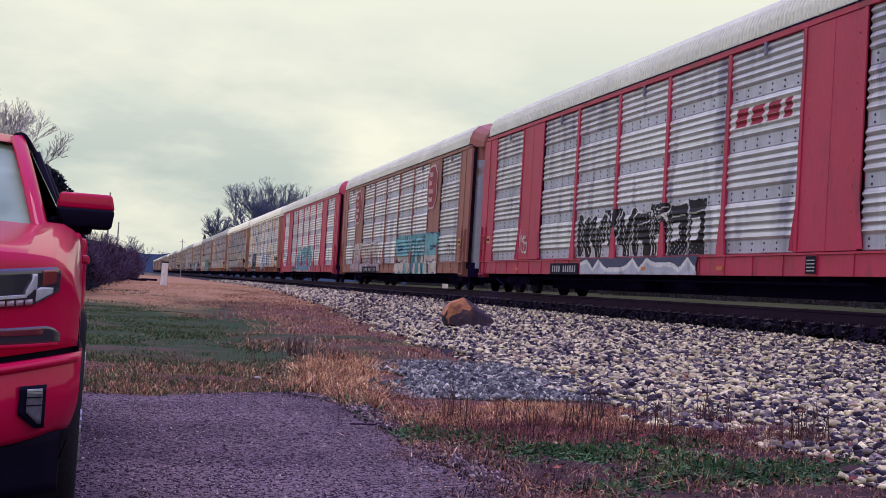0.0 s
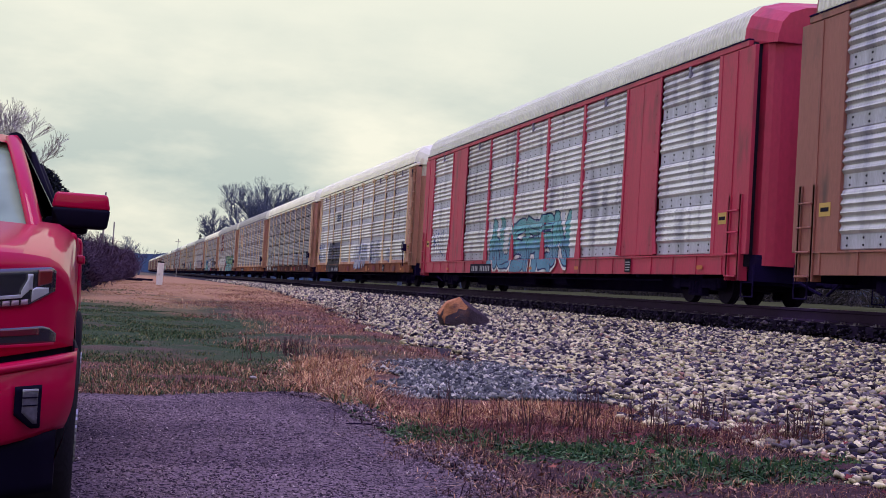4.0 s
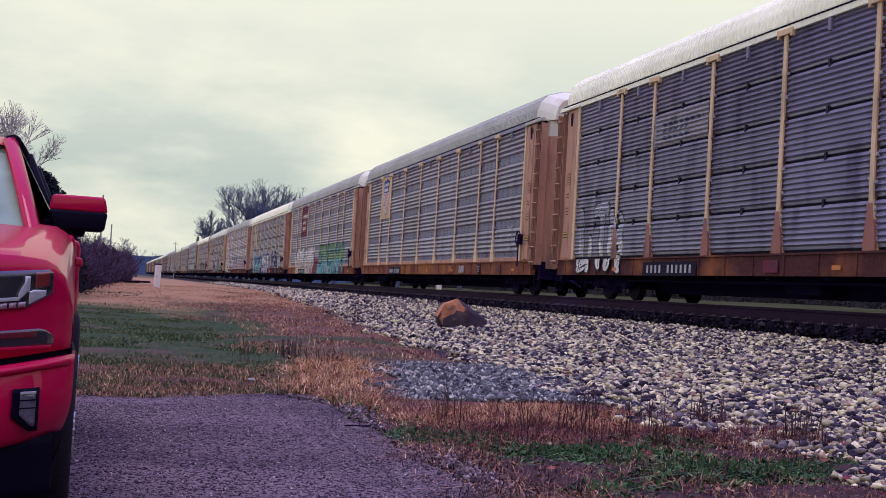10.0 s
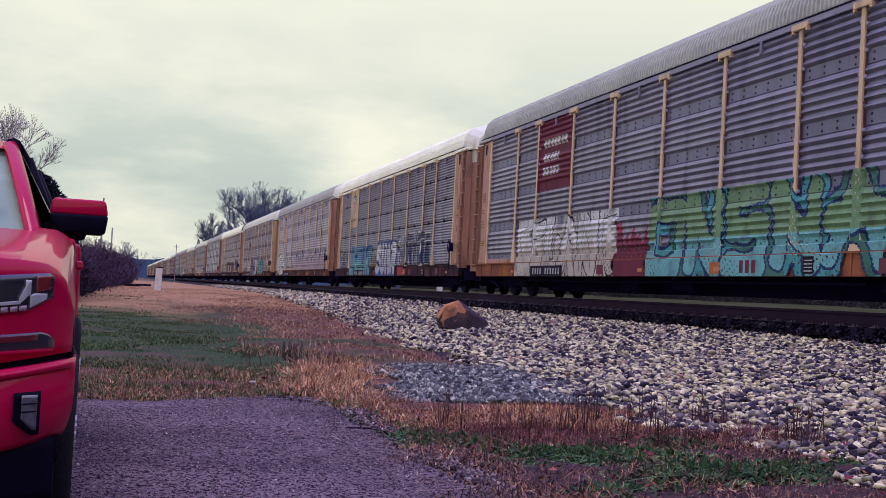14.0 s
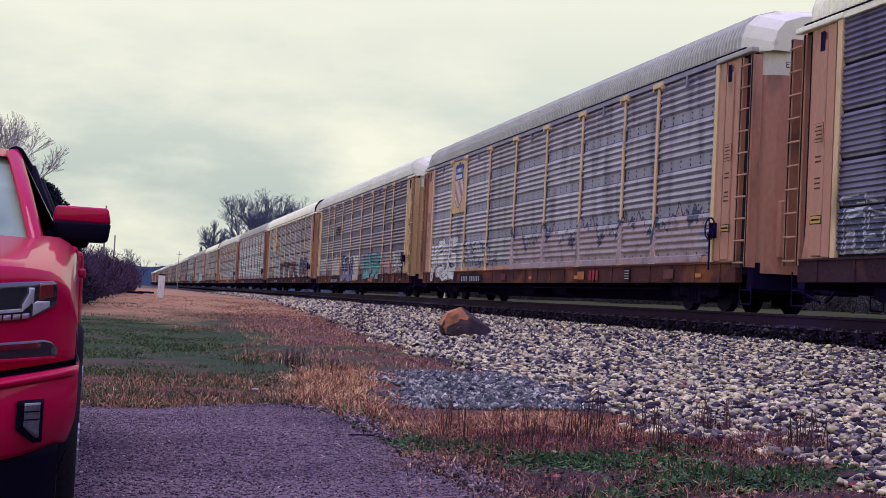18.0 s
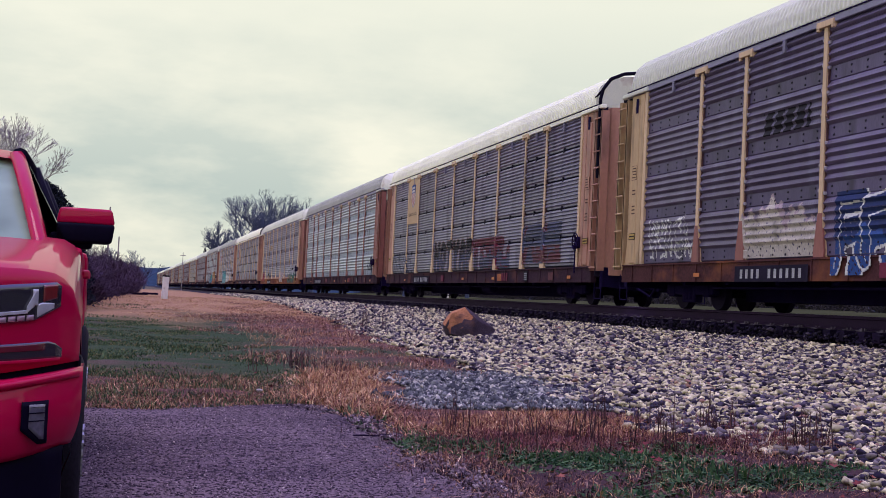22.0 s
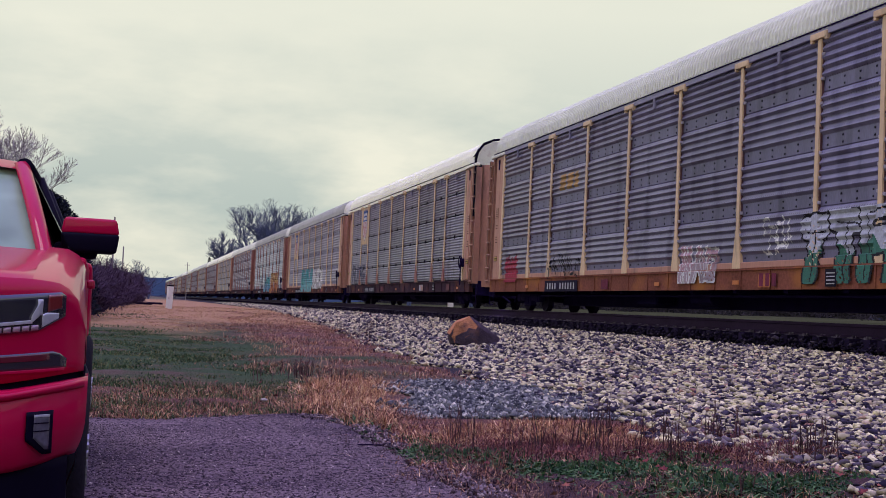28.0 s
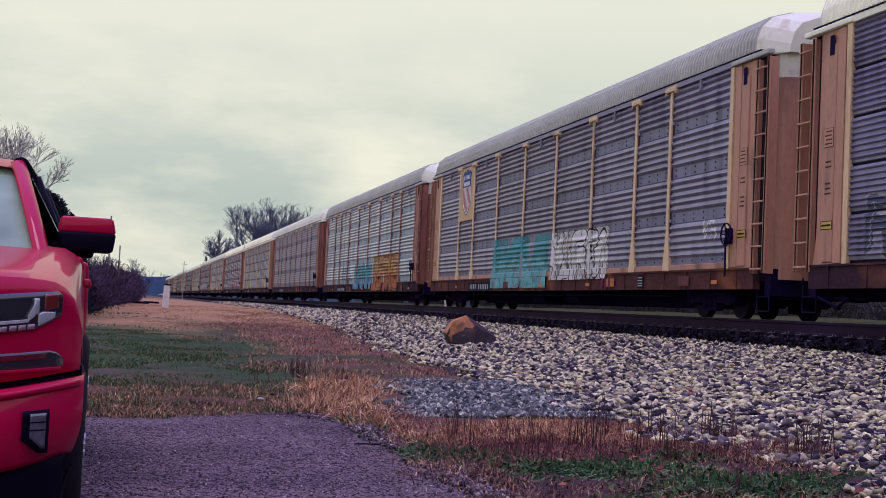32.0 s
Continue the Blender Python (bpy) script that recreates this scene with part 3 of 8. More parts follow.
def post_mesh(mat, flared, foot):
    def make():
        w, x0, x1 = 0.058, FACE + 0.02, FACE - 0.062
        if not flared:
            return box_mesh("post", (x1, x0, -0.075, 0.075, P_LOW - 0.02, P_TOP), mat, 0.006)
        f = 0.165
        out = [(-w, P_TOP), (w, P_TOP), (w, 1.76), (f, foot + 0.12), (f, foot), (-f, foot), (-f, foot + 0.12), (-w, 1.76)]
        me = extrude("post", out, x1, x0, mat, axis="x")
        bm = bmesh.new()
        bm.from_mesh(me)
        solid = len(bm.faces)
        for s in (-1, 1):      # strip down each side, and pairs of lugs
            box(bm, FACE - 0.03, FACE + 0.01, min(s * w, s * (w + 0.028)), max(s * w, s * (w + 0.028)), 1.78, P_TOP - 0.01)
            for q in range(8):
                z = 1.62 + q * 0.43 + (0.03 if s > 0 else -0.03)
                box(bm, FACE - 0.055, FACE, min(s * w, s * (w + 0.06)), max(s * w, s * (w + 0.06)), z, z + 0.06, 0.012)
        bm.faces.ensure_lookup_table()
        for i, fc in enumerate(bm.faces):
            fc.material_index = 0 if i < solid else (1 if abs(fc.calc_center_median().z - 3.36) < 0.02 or fc.calc_area() > 0.05 else 2)
        bm.to_mesh(me)
        bm.free()
        me.materials.append(M["strip"])
        me.materials.append(M["lug"])
        return me
    return cached(("post", mat.name, flared, foot), make)


def bracket_mesh(mat):
    """Flat cap plate across the head of a post, with two lips turned down."""
    def make():
        bm = bmesh.new()
        box(bm, FACE - 0.10, FACE + 0.02, -0.27, 0.27, 4.905, 5.02, 0.012)
        for s in (-1, 1):
            box(bm, FACE - 0.095, FACE, min(s * 0.2, s * 0.27), max(s * 0.2, s * 0.27), 4.86, 4.92, 0.01)
        return bm_mesh("bracket", bm, mat)
    return cached(("bracket", mat.name), make)


def ladder_mesh(mat, z0, z1, y0, y1):
    def make():
        bm = bmesh.new()
        x0, x1 = -1.585, -1.54
        for y in (y0, y1):
            box(bm, x0, x1 + 0.16, y - 0.028, y + 0.028, z0, z1)
            box(bm, x0, x0 + 0.03, y - 0.05, y + 0.05, z0, z1)
        for i in range(int((z1 - z0) / 0.42) + 1):
            z = z0 + 0.08 + 0.42 * i
            if z < z1:
                rod(bm, (x0 - 0.03, y0, z), (x0 - 0.03, y1, z), 0.02, 6)
        return bm_mesh("ladder", bm, mat)
    return cached(("ladder", mat.name, z0, z1, y0, y1), make)


def body_mesh(mat):
    """The shell inside the side panels, with deck, and the far wall."""
    def make():
        bm = bmesh.new()
        box(bm, FACE + 0.03, 1.5, -HALF + 0.35, HALF - 0.35, 0.72, 5.03)
        return bm_mesh("body", bm, mat)
    return cached(("body", mat.name), make)


def door_mesh(end, mats, low=False):
    """Rounded pair of end doors, white across the top."""
    def make():
        verts, faces, idx = [], [], []
        n = 14
        zs = [0.75, 5.0, 5.5] if low else [0.75, 4.55, 5.5]
        for z in zs:
            for i in range(n + 1):
                a = math.pi * i / n
                x = -1.30 * math.cos(a)
                y = end * (HALF - 0.35 + 0.42 * math.sin(a) ** 0.6)
                top = 5.03 + (0.06 if low else 0.68) * math.sin(a) ** 0.7 if z > 5 else z
                verts.append((x, y, top))
        for r in range(2):
            for i in range(n):
                a = r * (n + 1) + i
                faces.append((a, a + 1, a + n + 2, a + n + 1))
                idx.append(r)
        faces.append(tuple(2 * (n + 1) + i for i in range(n + 1)))
        idx.append(1)
        return mesh_of("end_door", verts, faces, mats, idx)
    return cached(("door", end, low, mats[0].name, mats[1].name), make)


def bogie(parent, y):
    def frame_make():
        bm = bmesh.new()
        for sx in (-1.0, 1.0):
            box(bm, sx - 0.09, sx + 0.09, -1.15, 1.15, 0.30, 0.52, 0.03)
            box(bm, sx - 0.10, sx + 0.10, -0.32, 0.32, 0.14, 0.60, 0.03)
            for dy in (-0.86, 0.86):
                box(bm, sx - 0.11, sx + 0.11, dy - 0.15, dy + 0.15, 0.26, 0.50, 0.03)
            for dy in (-0.14, 0.0, 0.14):
                rod(bm, (sx - 0.1, dy, 0.2), (sx - 0.1, dy, 0.44), 0.055, 8)
        box(bm, -1.0, 1.0, -0.2, 0.2, 0.3, 0.62)
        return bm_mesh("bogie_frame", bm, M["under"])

    def wheel_make():
        bm = bmesh.new()
        for sx in (-0.75, 0.75):
            rod(bm, (sx - 0.065, 0, 0), (sx + 0.065, 0, 0), 0.3645, 24)
            rod(bm, (sx * 0.905 - 0.015, 0, 0), (sx * 0.905 + 0.015, 0, 0), 0.385, 24)
        rod(bm, (-1.1, 0, 0), (1.1, 0, 0), 0.075, 10)
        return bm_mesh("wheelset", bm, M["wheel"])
    b = part("bogie", cached("bogie", frame_make), parent, m=pose(0, y, 0))
    for dy in (-0.86, 0.86):
        part("wheelset", cached("wheelset", wheel_make), b, m=pose(0, dy, 0.362))


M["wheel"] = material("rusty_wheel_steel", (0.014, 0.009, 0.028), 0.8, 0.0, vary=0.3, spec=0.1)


def sill_mesh(mat):
    def make():
        bm = bmesh.new()
        box(bm, -1.55, -1.40, -HALF + 0.45, HALF - 0.45, 0.56, 0.93)
        box(bm, -1.58, -1.40, -HALF + 0.45, HALF - 0.45, 0.93, 0.965)
        for i in range(23):
            y = -12.5 + i * 25 / 22
            box(bm, -1.57, -1.54, y - 0.02, y + 0.02, 0.57, 0.93)
        box(bm, 1.40, 1.55, -HALF + 0.45, HALF - 0.45, 0.56, 0.93)
        return bm_mesh("side_sill", bm, mat)
    return cached(("sill", mat.name), make)


def under_mesh():
    def make():
        bm = bmesh.new()
        box(bm, -0.35, 0.35, -9.2, 9.2, 0.20, 0.72)
        box(bm, -0.35, 0.35, -HALF, HALF, 0.4, 0.72)
        for i in range(11):
            y = -10 + 2 * i
            box(bm, -1.4, 1.4, y - 0.08, y + 0.08, 0.5, 0.72)
        box(bm, -0.9, -0.4, 1.0, 2.2, 0.25, 0.6, 0.05)
        rod(bm, (-0.9, -2.2, 0.42), (-0.9, -1.2, 0.42), 0.16, 12)
        rod(bm, (-1.2, -9, 0.45), (-1.2, 9, 0.45), 0.025, 6)
        for end in (-1, 1):
            box(bm, -0.14, 0.14, min(end * HALF, end * 14.28), max(end * HALF, end * 14.28), 0.42, 0.66, 0.03)
            box(bm, -0.22, 0.22, min(end * 14.0, end * 14.3), max(end * 14.0, end * 14.3), 0.38, 0.72, 0.04)
            box(bm, -1.35, 1.35, end * 13.35 - 0.12, end * 13.35 + 0.12, 0.45, 0.95)
            rod(bm, (-0.5, end * 13.5, 0.5), (-0.35, end * 14.2, 0.25), 0.03, 6)
            for sx in (-1.42, 1.42):
                for dz in (0.15, 0.42):
                    rod(bm, (sx, end * 13.55, dz), (sx, end * 13.1, dz), 0.014, 6)
                for dy in (13.1, 13.55):
                    rod(bm, (sx, end * dy, 0.15), (sx, end * dy, 0.75), 0.014, 6)
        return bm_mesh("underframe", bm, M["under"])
    return cached("under", make)


def wagon(k):
    """One enclosed auto-rack wagon with its parts."""
    c = CARS[k] if k < len(CARS) else FAR_CARS[k % len(FAR_CARS)]
    car = tagged(new("rail_wagon"), c["label"], "rail wagon", "wagons of the freight train")
    trim, panels, style, flush = M[c["trim"]], M[c["panels"]], c["style"], c["flush"]
    sill = M[c.get("sill", "sill_dark" if k in DARK_SILLS or k > 15 else "sill_bright" if k in BRIGHT_SILLS else "paint_sill")]
    roof = M["roof_dark" if c.get("no") in DARK_ROOFS else c.get("roof", "roof_grey" if flush else "roof_light")]
    part("body", body_mesh(M["shell"]), car)
    part("roof", roof_mesh(roof), car)
    part("side_sill", sill_mesh(sill), car)
    part("underframe", under_mesh(), car)
    rail = M["paint_red"] if c["trim"] == "paint_red" else (trim if flush else (M["rail_grey"] if roof is not M["roof_light"] else roof))
    part("top_rail", cached(("rail", rail.name), lambda: box_mesh("top_rail", (-1.565, FACE + 0.03, -HALF + 0.4, HALF - 0.4, 4.955, 5.07), rail, 0.01)), car)
    # near-black strip in place of the shadow line below the roof edge
    part("eave_strip", cached("eave", lambda: box_mesh("eave_strip", (-1.575, FACE + 0.03, -HALF + 0.4, HALF - 0.4, 5.072, 5.098), M["under"])), car, "dark strip standing for the shadow under the roof edge")
    if c.get("no") in SKIRTED:
        part("skirt", cached(("skirt", trim.name), lambda: box_mesh("skirt", (FACE - 0.05, FACE + 0.02, -12.0, 12.0, P_LOW - 0.01, P_LOW + 0.11), trim, 0.01)), car, "plain skirt below the panels")
    if c.get("no") in HOOPED:
        part("roof_bulkhead", cached("bulkhead", lambda: extrude("roof_bulkhead", [(x, z - 0.01) for x, z in ROOF], 0.64 - HALF, 0.60 - HALF, M["door_white"])), car, "white bulkhead under the roof end")
        part("roof_bar", cached("hoop", hoop_mesh), car, "black curved bar over the roof end")
    solid = [1, 7] if flush else c.get("solid", [])
    for i, (a, b) in enumerate(BAYS):
        mid, wide = (a + b) / 2, b - a
        if i in solid and flush:
            part("wide_post", cached(("wide", trim.name), lambda: wide_post_mesh(trim)), car, m=pose(0, mid, 0))
            continue
        part("panel", panel_mesh(style, wide - 0.13, panels), car, m=pose(0, mid, 0))
        if style == "fine" or i % 2 == 0:
            part("top_clip", cached("clip", lambda: box_mesh("top_clip", (FACE - 0.07, FACE, -0.045, 0.045, 4.72, 4.96), M["clip"], 0.008)), car, m=pose(0, mid, 0))
    for i, y in enumerate(POSTS):
        if flush and i in (1, 2, 7, 8):
            continue
        p = part("post", post_mesh(trim if flush or c["trim"] == "paint_brown" else M["paint_post"], not flush and 0 < i < 9, 0.97), car, m=pose(0, y, 0))
        if flush and i not in (0, 9):
            part("foot", cached(("flush_foot", trim.name), lambda: extrude("foot", [(-0.07, 1.72), (0.07, 1.72), (0.17, 1.06), (0.17, 0.966), (-0.17, 0.966), (-0.17, 1.06)], FACE - 0.072, FACE - 0.03, trim, axis="x")), p)
        if not flush and 0 < i < 9 and c.get("no") in RUSTY_FEET:
            part("foot", cached("foot", lambda: extrude("foot", [(-0.062, 1.72), (0.062, 1.72), (0.17, 1.08), (0.17, 0.966), (-0.17, 0.966), (-0.17, 1.08)], FACE - 0.067, FACE - 0.03, M["paint_brown"], axis="x")), p, "rust-brown flared foot")
        if not flush and 0 < i < 9:
            part("bracket", bracket_mesh(M["paint_post"] if c["trim"] != "paint_red" else trim), p)
    for end in (-1, 1):
        a, b = sorted((end * 12.05, end * 13.45))
        part("end_panel", cached(("endp", trim.name, end, flush), lambda: end_panel_mesh(trim, a, b, flush)), car)
        part("corner_post", cached(("endc", trim.name, end, flush), lambda: end_post_mesh(trim, end, flush)), car)
        if not flush:
            part("reinforcing_plate", cached(("endr", trim.name, end), lambda: end_plate_mesh(trim, end)), car)
        dress_end(car, end, flush, trim)
        if flush:
            part("ladder", ladder_mesh(trim, 0.45, 2.1, *sorted((end * 12.75, end * 13.2))), car)
        else:
            part("ladder", ladder_mesh(trim, 0.85, 4.9, *sorted((end * 13.14, end * 13.56))), car)
            part("corner_bracket", cached(("corner", roof.name, end), lambda: box_mesh("corner_bracket", (-1.595, -1.45, a - 0.1, b + 0.02, 4.96, 5.06), roof, 0.02)), car)
        part("end_door", door_mesh(end, [M["door_grey"] if c.get("no") == 1 else trim, trim if flush else M["door_white"]], end < 0 and c.get("no") in HOOPED), car)
        if not (end < 0 and c.get("no") in HOOPED):
            part("roof_end", roof_end_mesh(end, trim if flush else M["door_white"]), car, "smooth roof end")
        bogie(car, end * 10.4)
    dress_side(car, c)
    return car


def wide_post_mesh(mat):
    bm = bmesh.new()
    box(bm, FACE - 0.05, FACE + 0.02, -1.0, 1.0, P_LOW, P_TOP, 0.01)
    box(bm, FACE - 0.056, FACE - 0.04, -0.012, 0.012, P_LOW, P_TOP)
    for y in (-0.95, 0.95):
        box(bm, FACE - 0.075, FACE + 0.01, y - 0.05, y + 0.05, P_LOW, P_TOP, 0.006)
        s = 1 if y > 0 else -1
        rod(bm, (FACE - 0.06, y + s * 0.02, 1.75), (FACE - 0.06, y + s * 0.13, 1.0), 0.035, 4, 0.06)
        for q in range(9):
            box(bm, FACE - 0.06, FACE - 0.04, y - s * 0.2 - 0.015, y - s * 0.2 + 0.015, 1.2 + q * 0.42 - 0.015, 1.2 + q * 0.42 + 0.015)
    return bm_mesh("wide_post", bm, mat)


def end_panel_mesh(mat, a, b, flush):
    if flush:
        return box_mesh("end_panel", (FACE - 0.05, FACE + 0.03, a, b, P_LOW - 0.03, P_TOP), mat, 0.01)
    end = 1 if a > 0 else -1   # a sheet that stops short of the ladder, its foot swept outward
    out = [(12.05, P_TOP), (12.98, P_TOP), (12.98, 1.62), (13.0, 1.34), (13.07, 1.02), (13.12, 0.97), (12.05, 0.97)]
    return extrude("end_panel", [(end * p, z) for p, z in out], FACE - 0.02, FACE + 0.05, mat, axis="x")


def end_post_mesh(mat, end, flush):
    y, w = (end * 12.75, 0.03) if flush else (end * 12.3, 0.12)
    return box_mesh("corner_post", (FACE - (0.07 if flush else 0.05), FACE + 0.02, y - w, y + w, P_LOW, P_TOP - 0.02), mat, 0.006)


def end_plate_mesh(mat, end):
    return box_mesh("reinforcing_plate", (FACE - 0.05, FACE + 0.02, end * 12.6 - 0.16, end * 12.6 + 0.16, 1.0, 4.7), mat, 0.02)


# ---- paint on the wagons: spray-painted pieces that follow the corrugation, emblems, plates, signs ----
SPRAY = {}


def spray(name, colour):
    if name not in SPRAY:
        SPRAY[name] = material("spray_" + name, tuple(0.92 * q for q in colour), 0.7, vary=0.32, scale=1.8, fine=20, spec=0.2, stain=tuple(0.35 * q + 0.02 for q in colour), stain_amount=0.25, stain_scale=2.5)
    return SPRAY[name]


TINT = dict(black=(0.015, 0.014, 0.02), white=(0.68, 0.68, 0.64), silver=(0.45, 0.47, 0.52), navy=(0.015, 0.03, 0.11), blue=(0.03, 0.08, 0.27), sky=(0.14, 0.31, 0.42),
            teal=(0.07, 0.30, 0.31), aqua=(0.16, 0.42, 0.42), green=(0.05, 0.17, 0.12), lime=(0.17, 0.30, 0.15), cream=(0.52, 0.47, 0.40), maroon=(0.16, 0.02, 0.05), crimson=(0.34, 0.03, 0.06),
            pink=(0.42, 0.25, 0.28), orange=(0.42, 0.14, 0.05), gold=(0.48, 0.29, 0.10), grey=(0.30, 0.28, 0.31), rose=(0.40, 0.31, 0.33), slate=(0.07, 0.08, 0.13), tan=(0.48, 0.30, 0.17), rust=(0.13, 0.04, 0.05), clay=(0.22, 0.14, 0.12), olive=(0.30, 0.30, 0.11))


def surface_x(style, y, z, flush, skirted=False):
    """Outermost x of the wagon's side at (y, z)."""
    x = np.full(y.shape, -1.587)
    prof = np.array([FACE - relief(style, max(q - P_LOW, 0)) for q in z[:, 0]])[:, None] * np.ones(y.shape)
    x = np.where(z > 0.972, prof, x)
    if skirted:
        x = np.where((z > 0.95) & (z < P_LOW + 0.14), FACE - 0.056, x)
    for i, p in enumerate(POSTS):
        if flush and i in (1, 2, 7, 8):
            continue
        half = 0.08 if flush or i in (0, 9) else 0.09 + 0.085 * np.clip((1.72 - z) / 0.74, 0, 1)
        x = np.where((np.abs(y - p) < half + 0.015) & (z > 0.95), FACE - 0.060, x)
    if flush:
        x = np.where((np.abs(np.abs(y) - 8.175) < 1.02) & (z > 0.97), FACE - 0.078, x)
    return x - 0.004


def strokes_letters(r, w, h, count):
    """Thick crossing strokes in slanted boxes: letter-like forms that spell nothing."""
    segs = []
    step = w / count
    for i in range(count):
        x0 = i * step + 0.16 * step
        bw = step * r.uniform(0.62, 0.78)
        lo, hi = h * r.uniform(0.08, 0.2), h * r.uniform(0.72, 0.9)
        if r.random() < 0.2:
            hi = h * 0.97
        pts = [(x0, lo), (x0 + bw, lo), (x0, (lo + hi) / 2), (x0 + bw, (lo + hi) / 2), (x0, hi), (x0 + bw, hi), (x0 + bw / 2, hi), (x0 + bw / 2, lo)]
        ways = r.choice([[(0, 4), (4, 5), (2, 3), (3, 1)], [(0, 4), (4, 1), (1, 5)], [(4, 7), (7, 5), (2, 3)], [(5, 4), (4, 2), (2, 3), (3, 1), (1, 0)], [(0, 6), (6, 1), (2, 3)], [(0, 4), (4, 5), (5, 1), (0, 1)], [(4, 5), (6, 7)], [(4, 0), (0, 1), (1, 3)]])
        for a, b in ways:
            j = lambda q: (q[0] + r.uniform(-0.08, 0.08) * step, q[1] + r.uniform(-0.05, 0.05) * h)
            segs.append((j(pts[a]), j(pts[b])))
    return segs


GLYPHS = dict(S=[[(1, 0.85), (0.6, 1), (0.1, 0.85), (0.1, 0.62), (0.9, 0.4), (0.9, 0.12), (0.4, 0), (0, 0.12)]], U=[[(0, 1), (0, 0.15), (0.5, 0), (1, 0.15), (1, 1)]],
              A=[[(0, 0), (0.15, 0.8), (0.5, 1), (0.85, 0.8), (1, 0)], [(0.15, 0.4), (0.85, 0.4)]], R=[[(0, 0), (0, 1), (0.8, 0.95), (0.9, 0.7), (0.7, 0.5), (0, 0.48)], [(0.5, 0.5), (1, 0)]],
              H=[[(0, 0), (0, 1)], [(1, 0), (1, 1)], [(0, 0.5), (1, 0.5)]], O=[[(0.5, 0), (0, 0.25), (0, 0.75), (0.5, 1), (1, 0.75), (1, 0.25), (0.5, 0)]],
              T=[[(0, 1), (1, 1)], [(0.5, 1), (0.5, 0)]], Y=[[(0, 1), (0.5, 0.5), (1, 1)], [(0.5, 0.5), (0.5, 0)]], P=[[(0, 0), (0, 1), (0.8, 0.95), (0.95, 0.72), (0.7, 0.48), (0, 0.48)]])


def strokes_text(text, w, h):
    """Strokes of plain capitals, one to each equal share of the width."""
    step, segs = w / len(text), []
    for i, ch in enumerate(text):
        for line in GLYPHS[ch]:
            pts = [(i * step + step * (0.19 + 0.58 * a), h * (0.15 + 0.68 * b)) for a, b in line]
            segs += list(zip(pts, pts[1:]))
    return segs


def dist(segs, u, v):
    d = np.full(u.shape, 9.0)
    for (ax, ay), (bx, by) in segs:
        px, py, wx, wy = u - ax, v - ay, bx - ax, by - ay
        t = np.clip((px * wx + py * wy) / (wx * wx + wy * wy + 1e-9), 0, 1)
        d = np.minimum(d, np.hypot(px - t * wx, py - t * wy))
    return d


